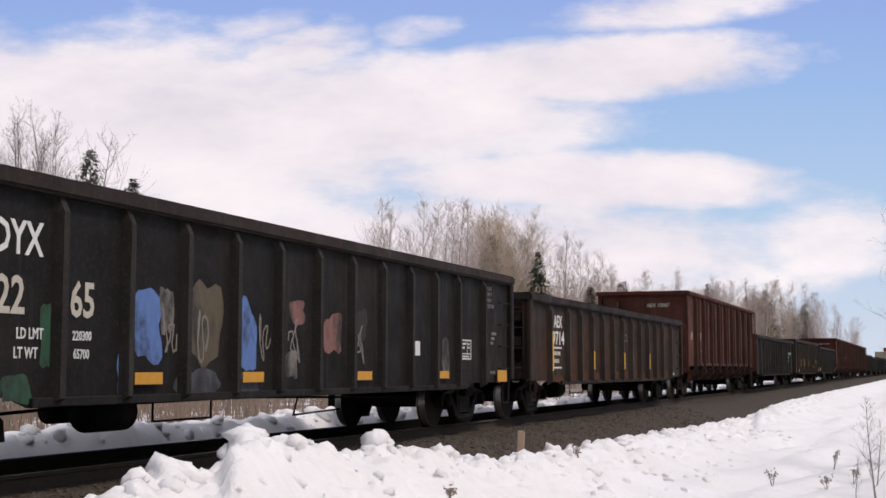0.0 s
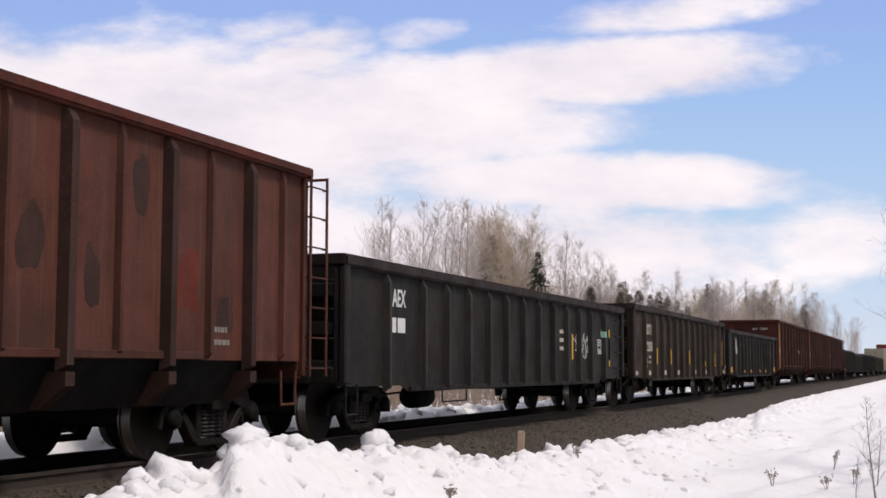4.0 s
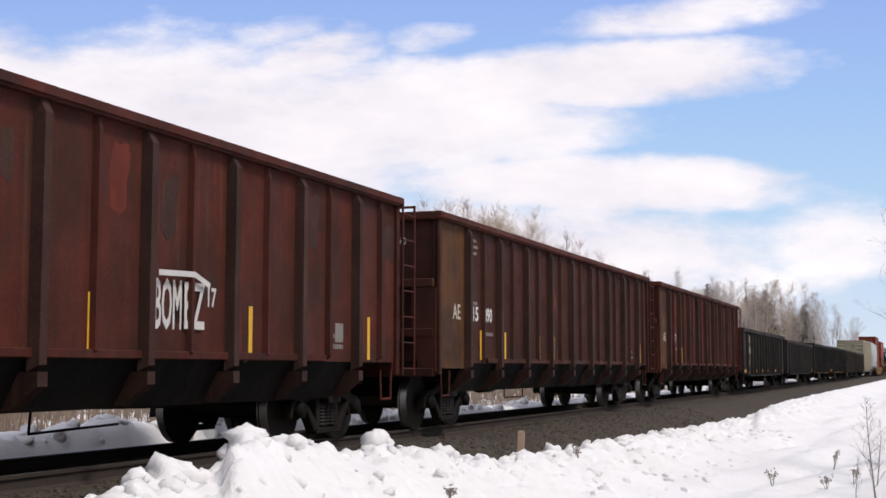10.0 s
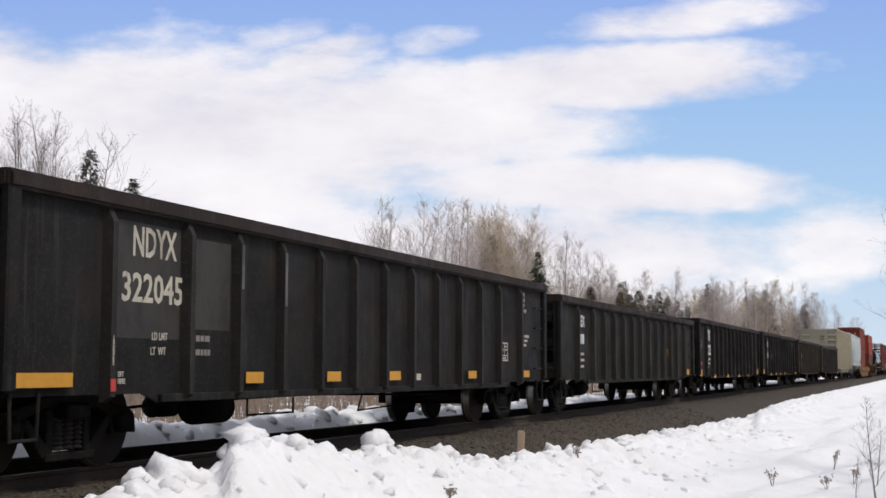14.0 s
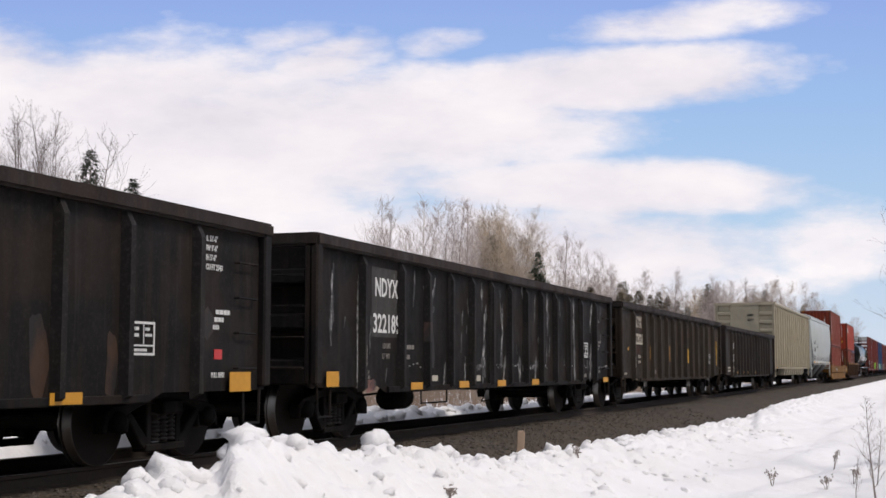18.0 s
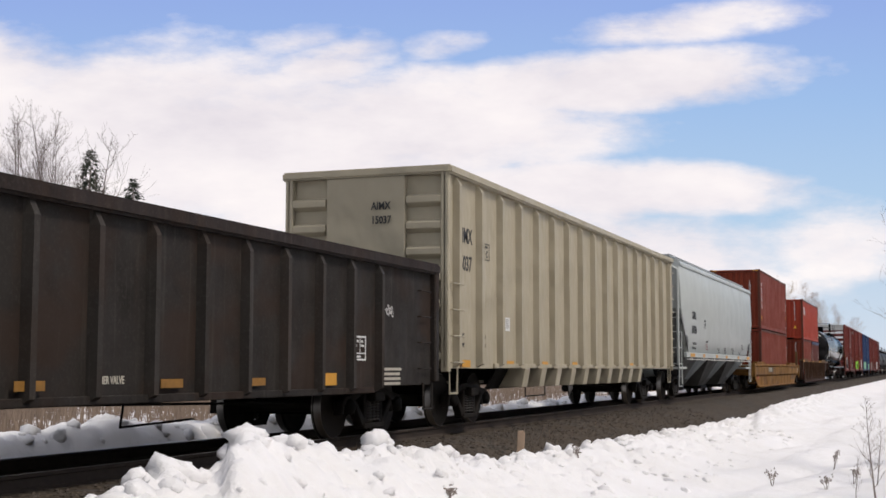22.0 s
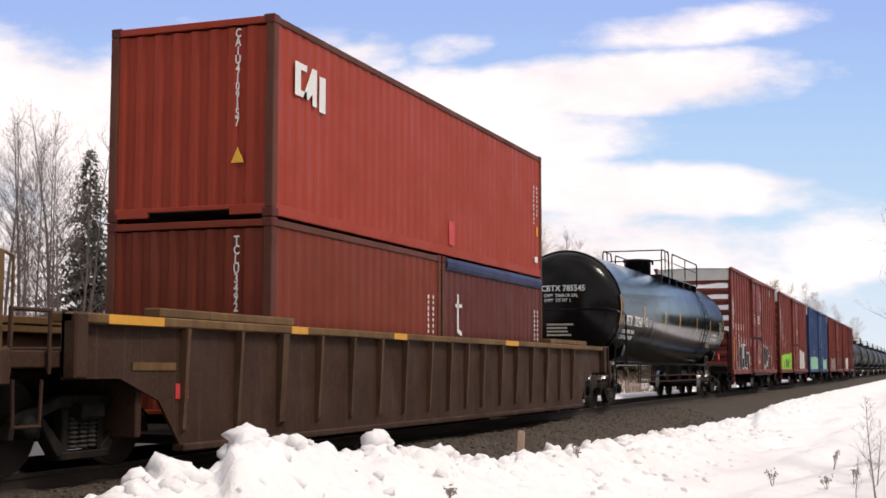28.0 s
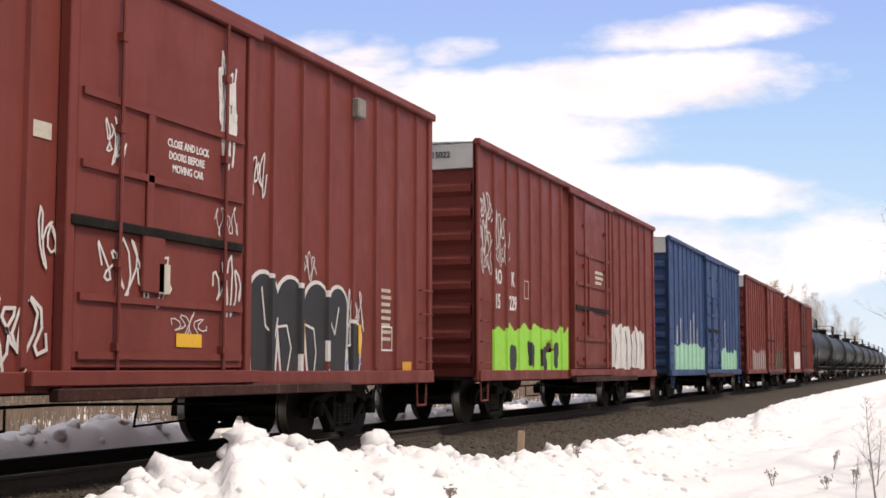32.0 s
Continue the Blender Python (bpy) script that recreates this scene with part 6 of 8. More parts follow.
def container(label, length, material, y0, z, group="intermodal containers", roof=None, H=2.591):
    """A steel shipping container whose near end is at y0 and whose base is at z."""
    W = 1.219
    box_ob = thing("shipping_container", label, "shipping container", group)
    h = length / 2
    for s in (1, -1):
        ob = part("side_panel", shared("cs%.1f %.2f" % (length, H) + material.name, lambda: corrugated_bm(length - 0.24, H - 0.27, 0.278, 0.013), material), None, box_ob)
        ob.matrix_basis = pose(s * (W - 0.022), -s * (h - 0.12), 0.165, 0, 0, 0 if s > 0 else 180)
        ob = part("end_panel", shared("ce%.2f" % H + material.name, lambda: corrugated_bm(2 * W - 0.24, H - 0.30, 0.245, 0.045), material), None, box_ob)
        ob.matrix_basis = pose(s * (W - 0.12), s * (h - 0.03), 0.17, 0, 0, 90 if s > 0 else -90)
        for z0, z1, nm in ((0.02, 0.17, "bottom_rail"), (H - 0.11, H - 0.02, "top_rail")):
            bm = bmesh.new()
            a, b = sorted((s * (W - 0.06), s * (W - 0.006)))
            box(bm, a, b, -h + 0.1, h - 0.1, z0, z1)
            part(nm, bevel(bm, 0.008), M["cont_edge"] if nm == "top_rail" else material, box_ob)
            bm = bmesh.new()
            a, b = sorted((s * (h - 0.06), s * (h - 0.006)))
            if nm == "bottom_rail":
                for x0, x1 in ((-W + 0.1, -W + 0.62), (W - 0.62, W - 0.1)):
                    box(bm, x0, x1, a, b, z0 + 0.02, z1)
                box(bm, -W + 0.62, W - 0.62, a, b, z0 + 0.09, z1)
            else:
                box(bm, -W + 0.1, W - 0.1, a, b, z0, z1)
            part("end_" + nm, bevel(bm, 0.008), material, box_ob)
        for k in (1, -1):
            bm = bmesh.new()
            a, b = sorted((k * W, k * (W - 0.13)))
            c, d = sorted((s * h, s * (h - 0.13)))
            box(bm, a + 0.004, b - 0.004, c + 0.004, d - 0.004, 0.12, H - 0.12)
            part("corner_post", bevel(bm, 0.01), M["cont_edge"], box_ob, "rubbed brown corner post")
            for z0 in (0.0, H - 0.12):
                bm = bmesh.new()
                box(bm, min(k * W, k * (W - 0.16)), max(k * W, k * (W - 0.16)), min(s * h, s * (h - 0.17)), max(s * h, s * (h - 0.17)), z0, z0 + 0.12)
                part("corner_casting", bevel(bm, 0.012), M["cont_dark"], box_ob)
    bm = bmesh.new()
    box(bm, -W + 0.05, W - 0.05, -h + 0.05, h - 0.05, H - 0.05, H - 0.015)
    part("roof_sheet", bm, roof or material, box_ob)
    bm = bmesh.new()
    box(bm, -W + 0.06, W - 0.06, -h + 0.06, h - 0.06, 0.1, 0.14)
    part("floor", bm, M["under"], box_ob)
    box_ob["half"] = h
    box_ob["offset"] = (0.0, z)
    TRAIN.append((box_ob, y0 + h))
    return box_ob


def side_codes(c, tall=0.75):
    """Small white serial marks down the far end of a container's side."""
    h = c["half"]
    rnd = random.Random(int(h * 10) + int(tall * 100))
    for o, n, z in ((0.62, 9, 1.9), (0.40, 7, 1.9)):
        bm = bmesh.new()
        for i in range(n):
            box(bm, 1.2135, 1.2165, h - o, h - o + 0.055, z - i * 0.095 - 0.07 * rnd.uniform(0.6, 1), z - i * 0.095)
        part("small_print", bm, M["white"], c)
    plate(c, "warning_plate", 1.2135, h - 0.42, h - 0.34, 0.85, 1.05, M["yellow"])
    plate(c, "white_plate", 1.2135, h - 0.55, h - 0.35, 0.30, 0.42, M["white"])


def end_code(c, words, x=0.72, z=2.25, size=0.115):
    lettering(c, words, size, x, -c["half"] - 0.002 + 0.0, z, M["white"], "end", 0.75, "CENTER", down=True)


# ---------------------------------------------------------------- train: well cars
M["well_post"] = paint("worn tan post paint", (0.088, 0.048, 0.028), rust=(0.045, 0.024, 0.016), amount=0.5, dust=(0.17, 0.12, 0.09), dusty=0.35, vary=0.25)
M["well_cap"] = paint("worn ochre sill paint", (0.135, 0.078, 0.032), rust=(0.055, 0.030, 0.018), amount=0.7, dust=(0.2, 0.14, 0.09), dusty=0.35, patch=0.4)


def well_car(label, y0, y1, material, smooth_side, zt=1.5, floor=0.295):
    """Single-unit well car: two side sills with a deep well between raised end platforms."""
    L = y1 - y0
    h = L / 2
    car = thing("well_car", label, "well car", "freight train")
    car["half"] = h
    cap = M["well_cap"]
    a = h - 2.6
    for s in (1, -1):
        bm = bmesh.new()
        x0, x1 = s * 1.40, s * 1.43
        prof = [(-a - 1.5, zt), (-a - 1.5, zt - 0.62), (-a - 0.6, zt - 0.62), (-a + 0.1, zt - 0.85), (-a + 0.55, 0.17), (a - 0.55, 0.17), (a - 0.1, zt - 0.85), (a + 0.6, zt - 0.62), (a + 1.5, zt - 0.62), (a + 1.5, zt)]
        prism(bm, prof, x0, x1, "x")
        part("side_sheet", fixed(bm), material, car)
        bm = bmesh.new()
        p, q = sorted((s * 1.28, s * 1.52))
        box(bm, p, q, -a - 1.5, a + 1.5, zt - 0.10, zt)
        part("top_sill", bevel(bm, 0.015), cap if not smooth_side else material, car, "worn yellow top sill")
        bm = bmesh.new()
        p, q = sorted((s * 1.34, s * 1.50))
        box(bm, p, q, -a + 0.5, a - 0.5, 0.13, 0.21)
        part("bottom_sill", bevel(bm, 0.015), material, car)
        if smooth_side:
            bm = bmesh.new()
            prism(bm, [(s * 1.431, zt - 0.10), (s * 1.50, zt - 0.14), (s * 1.50, zt - 0.50), (s * 1.431, zt - 0.58)], -a - 1.2, a + 1.2)
            part("sill_panel", fixed(bm), material, car)
        else:
            for o in (3.12, 4.28, 5.36, 6.39, 7.41, 8.39, 9.35, 10.40, 11.30, 12.15, 13.00, 14.05, 15.00, 16.04, 17.12, 18.16, 19.19):
                w = 0.075 if o in (5.36, 17.12) else 0.032

                def web():
                    bm = bmesh.new()
                    prism(bm, [(0, 0.30), (0.05, 0.36), (0.10, zt - 0.1), (0, zt - 0.1)], -w, w)
                    return bm
                ob = part("side_post", shared("web%.2f %.3f" % (zt, w), web, M["well_post"]), None, car)
                ob.matrix_basis = pose(s * 1.431, o - h, 0, 0, 0, 0 if s > 0 else 180)
        # raised guide at each end of the sill
        for e in (-1, 1):
            bm = bmesh.new()
            p, q = sorted((s * 1.26, s * 1.46))
            c, d = sorted((e * (a - 3.1), e * (a - 0.05)))
            box(bm, p, q, c, d, zt + 0.004, zt + 0.10)
            part("guide_rail", bevel(bm, 0.012), material if smooth_side else M["well_cap"], car)
            bm = bmesh.new()
            p, q = sorted((s * 1.38, s * 1.56))
            c, d = sorted((e * (a + 1.3), e * (a + 1.5)))
            box(bm, p, q, c, d, zt - 0.62, zt - 0.004)
            part("sill_bracket", bevel(bm, 0.02), material, car)
            stirrup(car, s * 1.46, e * (h - 0.55), 0.85, material)
            bm = bmesh.new()
            pipe(bm, [(s * 1.42, e * (h - 0.9), 0.95), (s * 1.42, e * (h - 0.9), zt), (s * 1.42, e * (h - 0.35), zt), (s * 1.42, e * (h - 0.35), 0.95)], 0.02)
            part("hand_rail", bm, material, car)
    bm = bmesh.new()
    box(bm, -1.38, 1.38, -a + 0.6, a - 0.6, 0.20, floor)
    part("well_floor", bm, M["under"], car)
    for e in (-1, 1):
        bm = bmesh.new()
        c, d = sorted((e * (a + 0.2), e * (h - 0.15)))
        box(bm, -1.38, 1.38, c, d, zt - 0.52, zt - 0.36)
        box(bm, -0.3, 0.3, c, d, 0.74, zt - 0.52)
        box(bm, -1.36, 1.36, min(e * (a + 0.1), e * (a + 0.2)), max(e * (a + 0.1), e * (a + 0.2)), 0.3, zt - 0.3)
        part("end_platform", bevel(fixed(bm), 0.015), material, car)
        bm = bmesh.new()
        c, d = sorted((e * (h - 0.35), e * (h - 0.12)))
        box(bm, -1.45, 1.45, c, d, 0.85, 1.18)
        part("end_beam", bevel(bm, 0.02), material, car)
        truck(car, e * (h - 1.95))
        coupler(car, e * (h - 0.1), e)
    TRAIN.append((car, (y0 + y1) / 2))
    return car


# ---------------------------------------------------------------- train: tank cars
def tank_car(label, y0, y1, material, R=1.49, zc=2.58, rails=((-0.7, 0.5), (1.1, 6.0))):
    L = y1 - y0
    h = L / 2
    car = thing("tank_car", label, "tank car", "freight train")
    car["half"] = h
    key = "tank%.2f%.2f" % (L, R) + material.name

    def shell():
        bm = bmesh.new()
        prof = [(-h + 0.62 * (1 - math.cos(math.asin(min(1, k / 10)))), max(0.02, R * k / 10)) for k in range(0, 11)]
        prof += [(-h + 0.75, R * 1.002), (-h + 0.76, R), (0, R * 1.001), (h - 0.76, R), (h - 0.75, R * 1.002)] + [(-a, r) for a, r in prof[::-1]]
        lathe(bm, prof, 64, "y", (0, 0, zc))
        return bm
    part("tank_shell", shared(key, shell, material), None, car)
    for s in (-1, 1):
        bm = bmesh.new()
        lathe(bm, [(s * (h - 0.64), R), (s * (h - 0.63), R + 0.012), (s * (h - 0.59), R + 0.012), (s * (h - 0.58), R)], 64, "y", (0, 0, zc))
        part("head_band", fixed(bm), material, car)
        # end frame: sill, handrail hoop round the head, steps
        bm = bmesh.new()
        c, d = sorted((s * (h - 3.2), s * (h + 0.45)))
        box(bm, -0.3, 0.3, c, d, 0.74, 1.12)
        c, d = sorted((s * (h + 0.2), s * (h + 0.45)))
        box(bm, -1.45, 1.45, c, d, 0.88, 1.10)
        part("stub_sill", bevel(fixed(bm), 0.015), material, car)
        bm = bmesh.new()
        hoop = [(-1.5, s * (h - 0.5), 2.42), (-1.5, s * (h + 0.12), 2.45), (-1.3, s * (h + 0.2), 2.5), (1.3, s * (h + 0.2), 2.5), (1.5, s * (h + 0.12), 2.45), (1.6, s * (h - 0.5), 2.40), (1.6, s * (h - 0.5), 1.1)]
        pipe(bm, hoop, 0.022)
        pipe(bm, [(1.5, s * (h + 0.12), 2.45), (1.5, s * (h + 0.35), 1.0)], 0.02)
        pipe(bm, [(-1.5, s * (h + 0.12), 2.45), (-1.5, s * (h + 0.35), 1.0)], 0.02)
        part("hand_rail", bm, material, car)
        for k in (-1, 1):
            bm = bmesh.new()
            prism(bm, [(k * 0.3, 1.0), (k * 1.2, 1.32), (k * 1.3, 1.62), (k * 0.3, 1.2)], min(s * (h - 1.9), s * (h - 1.6)), max(s * (h - 1.9), s * (h - 1.6)))
            part("bolster_pad", fixed(bm), material, car)
            stirrup(car, k * 1.46, s * (h + 0.2), 0.95, material)
        truck(car, s * (h - 1.05))
        coupler(car, s * (h + 0.42), s)
    # running boards along the sills and brackets
    for k in (-1, 1):
        bm = bmesh.new()
        box(bm, min(k * 1.28, k * 1.52), max(k * 1.28, k * 1.52), -h + 0.6, h - 0.6, 1.10, 1.16)
        part("side_walkway", bm, material, car)
    bm = bmesh.new()
    pipe(bm, [(1.3, -h + 3.2, 0.80), (1.3, h - 3.2, 0.80)], 0.022)
    pipe(bm, [(1.3, -h + 3.2, 0.62), (1.3, h - 3.2, 0.62)], 0.018)
    for y in np.linspace(-h + 3.4, h - 3.4, 7):
        pipe(bm, [(1.3, float(y), 1.1), (1.3, float(y), 0.62)], 0.02)
        pipe(bm, [(1.3, float(y) + 0.3, 1.1), (1.3, float(y) + 0.3, 0.62)], 0.02)
    part("safety_rail", bm, M["rust_rail"], car, "rusty brown safety rail")
    # manway with platform and hand rails
    bm = bmesh.new()
    lathe(bm, [(zc + R - 0.1, 0.43), (zc + R + 0.36, 0.43), (zc + R + 0.38, 0.47), (zc + R + 0.44, 0.47), (zc + R + 0.46, 0.4)], 24, "z", (0, 0.12, 0))
    part("manway", bm, material, car)
    bm = bmesh.new()
    for a in range(3):
        box(bm, -0.03 + 0.5 * math.cos(a * 2.1), 0.03 + 0.5 * math.cos(a * 2.1), 0.09 + 0.5 * math.sin(a * 2.1), 0.15 + 0.5 * math.sin(a * 2.1), zc + R + 0.28, zc + R + 0.42)
    part("manway_latch", bm, material, car)
    for s in (-1, 1):
        bm = bmesh.new()
        box(bm, *sorted((s * 0.50, s * 0.96)), rails[0][0], rails[1][1], zc + R - 0.12, zc + R - 0.09)
        part("top_platform", bm, material, car)
        for y in np.linspace(rails[0][0] + 0.1, rails[1][1] - 0.1, 6):
            bm = bmesh.new()
            box(bm, *sorted((s * 0.55, s * 0.94)), float(y) - 0.03, float(y) + 0.03, zc + R - 0.32, zc + R - 0.12)
            part("platform_bracket", bm, material, car)
    for k in (-1, 1):
        bm = bmesh.new()
        x = k * 0.95
        z0, z1 = zc + R + 0.1, zc + R + 0.70
        for a, b in rails:
            pipe(bm, [(x, a, z0 - 0.2), (x, a, z1 - 0.1), (x, a + 0.1, z1), (x, b - 0.1, z1), (x, b, z1 - 0.1), (x, b, z0 - 0.2)], 0.024)
            pipe(bm, [(x, a, (z0 + z1) / 2), (x, b, (z0 + z1) / 2)], 0.018)
            pipe(bm, [(x, (a + b) / 2, z0 - 0.1), (x, (a + b) / 2, z1)], 0.02)
        part("platform_rail", bm, material, car)
    bm = bmesh.new()
    for z in (zc + R + 0.35, zc + R + 0.68):
        pipe(bm, [(-0.95, rails[0][0], z), (0.95, rails[0][0], z)], 0.02)
    part("platform_rail", bm, material, car)
    TRAIN.append((car, (y0 + y1) / 2))
    return car


# ---------------------------------------------------------------- train: boxcars
def boxcar(label, y0, y1, material, door_mat, door, zt=5.02, cap=None, snow=False, end_mat=None):
    L = y1 - y0
    h = L / 2
    car = thing("box_car", label, "boxcar", "freight train")
    car["half"] = h
    zb, X = 0.80, 1.48
    d0, d1 = door[0] - h, door[1] - h
    for s in (1, -1):
        bm = bmesh.new()
        box(bm, *sorted((s * X, s * (X - 0.03))), -h, h, zb + 0.05, zt)
        part("side_sheet", bm, material, car)
        bm = bmesh.new()
        box(bm, *sorted((s * (X + 0.003), s * (X + 0.09))), -h + 0.02, h - 0.02, zb - 0.02, zb + 0.17)
        part("side_sill", bevel(bm, 0.012), material, car)
        bm = bmesh.new()
        box(bm, *sorted((s * (X - 0.03), s * (X + 0.10))), -h - 0.02, h + 0.02, zt - 0.10, zt + 0.02)
        part("eave_rail", bevel(bm, 0.02), material, car)
        ys = [0.96 + 0.775 * k - h for k in range(20) if 0.96 + 0.775 * k - h < d0 - 0.25]
        ys += [d1 + 0.85 + 0.785 * k for k in range(20) if d1 + 0.85 + 0.785 * k < h - 0.45]
        for y in ys:
            ob = part("side_post", shared("box_post" + material.name, hat_post_bm(zb + 0.15, zt - 0.08, 0.11, 0.045), material), None, car)
            ob.matrix_basis = pose(s * X, float(y), 0, 0, 0, 0 if s > 0 else 180)
        # plug door on its track, with panel ribs, lock rods and handles
        bm = bmesh.new()
        box(bm, *sorted((s * (X + 0.01), s * (X + 0.10))), d0, d1, zb + 0.20, zt - 0.22)
        dr = part("door", bevel(bm, 0.015), door_mat, car, "sliding plug door with lock rods")
        for z in (1.12, 1.66, 2.34, 2.89, 3.57):
            bm = bmesh.new()
            box(bm, *sorted((s * (X + 0.10), s * (X + 0.135))), d0 + 0.06, d1 - 0.06, z - 0.035, z + 0.035)
            part("door_rib", bm, door_mat, dr)
        for y in (d0 + 0.65, d1 - 0.50):
            bm = bmesh.new()
            pipe(bm, [(s * (X + 0.15), y, zb + 0.12), (s * (X + 0.15), y, zt - 0.15)], 0.022)
            for z in (1.2, 2.0, 3.3, 4.2):
                box(bm, *sorted((s * (X + 0.10), s * (X + 0.175))), y - 0.05, y + 0.05, z - 0.04, z + 0.04)
            part("lock_rod", fixed(bm), door_mat, dr)
        bm = bmesh.new()
        box(bm, *sorted((s * (X + 0.10), s * (X + 0.135))), d0 + 1.14, d0 + 1.26, 2.37, 3.54)
        part("door_stile", bevel(bm, 0.01), door_mat, dr)
        bm = bmesh.new()
        box(bm, *sorted((s * (X + 0.10), s * (X + 0.15))), d0 + 1.06, d0 + 1.45, 1.75, 2.40)
        part("lock_plate", bevel(bm, 0.01), door_mat, dr)
        bm = bmesh.new()
        box(bm, *sorted((s * (X + 0.10), s * (X + 0.155))), d0 - 0.1, d1 - 0.1, 2.30, 2.40)
        part("lock_bar", bevel(bm, 0.012), M["truck"], dr, "greasy dark lock bar")
        bm = bmesh.new()
        box(bm, *sorted((s * (X + 0.09), s * (X + 0.20))), d0 - 0.3, d1 + 2.8, 0.70, 0.82)
        part("door_shelf", bevel(bm, 0.012), M["box_grime"], car, "grimy lower door rail")
        for z0, z1 in ((zb + 0.04, zb + 0.18), (zt - 0.2, zt - 0.1)):
            bm = bmesh.new()
            box(bm, *sorted((s * (X + 0.09), s * (X + 0.17))), d0 - (d1 - d0) * 0.2, d1 + 0.3, z0, z1)
            part("door_track", bevel(bm, 0.01), door_mat, car)
        bm = bmesh.new()
        box(bm, *sorted((s * (X + 0.003), s * (X + 0.13))), d0 - 0.16, d0 - 0.03, zb, zt - 0.1)
        part("door_post", bevel(bm, 0.012), material, car)
        bm = bmesh.new()
        box(bm, *sorted((s * (X + 0.003), s * (X + 0.13))), d1 + 0.03, d1 + 0.16, zb, zt - 0.1)
        part("door_post", bevel(bm, 0.012), material, car)
    car["posts"], car["post_face"], car["post_half"], car["sheet"] = [float(y) for y in ys], X + 0.045, 0.036, 1.484
    em = end_mat or material
    for s in (-1, 1):
        y = s * h
        bm = bmesh.new()
        box(bm, -X + 0.03, X - 0.03, *sorted((y - s * 0.10, y - s * 0.14)), zb, zt - 0.02)
        part("end_sheet", bm, em, car)
        for i in range(8):
            def rib():
                bm = bmesh.new()
                prism(bm, [(0, -0.14), (-0.09, -0.05), (-0.09, 0.05), (0, 0.14)], -X + 0.10, X - 0.10, "x")
                return bm
            z = 1.15 + 0.43 * i
            ob = part("end_rib", shared("box_rib" + em.name, rib, em), None, car)
            ob.matrix_basis = pose(0, y - s * 0.10, z, 0, 0, 0 if s < 0 else 180)
            if snow and s < 0 and i >= 3:
                bm = bmesh.new()
                n, last = 46, None
                for j in range(n + 1):
                    q = -1.36 + 2.74 * j / n
                    dd = max(0.003, 0.035 + 0.05 * noise.noise(Vector((q * 1.6, i * 3.7, 0.5))) + 0.05 * smooth(0.3, 0.8, q))
                    ring = [bm.verts.new((q, a, b)) for a, b in ((y + 0.10, z - 0.05), (y + 0.004, z + 0.045), (y + 0.012, z + 0.06 + dd), (y + 0.10, z + 0.15 + dd))]
                    if last:
                        for k in range(4):
                            bm.faces.new((last[k], last[(k + 1) % 4], ring[(k + 1) % 4], ring[k]))
                    else:
                        bm.faces.new(ring)
                    last = ring
                bm.faces.new(last[::-1])
                part("snow_ledge", fixed(bm), M["snow_cap"], car, "wind-packed snow on an end rib")
        if cap:
            bm = bmesh.new()
            box(bm, -X + 0.02, X - 0.02, *sorted((y - s * 0.10, y - s * 0.02)), zt - 0.50, zt - 0.05)
            part("end_cap", bevel(bm, 0.01), cap, car, "pale primer band across the end top")
        for k in (-1, 1):
            bm = bmesh.new()
            box(bm, *sorted((k * (X - 0.06), k * (X + 0.05))), *sorted((y - s * 0.14, y)), zb - 0.02, zt)
            part("corner_post", bevel(bm, 0.02), em if not cap else material, car)
            stirrup(car, k * 1.5, s * (h - 0.4), zb, material)
        rungs(car, "box_ladder_end", 0.5, 1.15, 2.2, 0.35, 0.80, -h - 0.0, "x", em, "ladder_rung")
        truck(car, s * (h - 2.3))
        coupler(car, s * (h + 0.35), s)
    rungs(car, "box_ladder", 0.45, 1.1, 2.2, 0.36, X + 0.03, h - 0.55, "y", material, "ladder_rung")
    rungs(car, "box_ladder", 0.45, 1.1, 2.2, 0.36, X + 0.03, -h + 0.1, "y", material, "ladder_rung")
    bm = bmesh.new()
    prism(bm, [(-X, zt - 0.04), (X, zt - 0.04), (X * 0.6, zt - 0.01), (0, zt + 0.01), (-X * 0.6, zt - 0.01)], -h, h)
    part("roof", fixed(bm), M["roof"], car, "galvanised steel roof")
    bm = bmesh.new()
    box(bm, -0.25, 0.25, -h - 0.3, h + 0.3, 0.72, 1.0)
    part("centre_sill", bevel(bm, 0.01), M["under"], car)
    bm = bmesh.new()
    box(bm, -1.4, 1.4, -h + 0.05, h - 0.05, zb - 0.0, zb + 0.06)
    part("floor_plate", bm, M["under"], car)
    underframe(car, L, 0.85, sill=False)
    TRAIN.append((car, (y0 + y1) / 2))
    return car


# ---------------------------------------------------------------- the train, from the head of the shot to its tail
def throw_up(car, y, z, w, h, seed, fill, edge, n=4, x=None):
    """Fat rounded sprayed shapes with a pale outline."""
    rnd = random.Random(seed)
    x = x if x is not None else X1
    for i in range(n):
        c = y + w * (i + 0.5) / n
        pts = puff(c, z + h / 2 * rnd.uniform(0.92, 1.05), w / n * 1.15, h * rnd.uniform(0.85, 1.05), seed + i, 20)
        blob(car, "graffiti_outline", x, [(c + (a - c) * 1.13, z + h / 2 + (b - z - h / 2) * 1.06) for a, b in pts], edge)
        blob(car, "graffiti_fill", x + 0.003 + 0.0006 * i, pts, fill)
        stroke(car, "graffiti_line", x + 0.008, [(c + rnd.uniform(-0.05, 0.05), z + h * 0.2), (c, z + h * 0.5), (c + rnd.uniform(-0.12, 0.12), z + h * 0.8)], 0.03, edge)


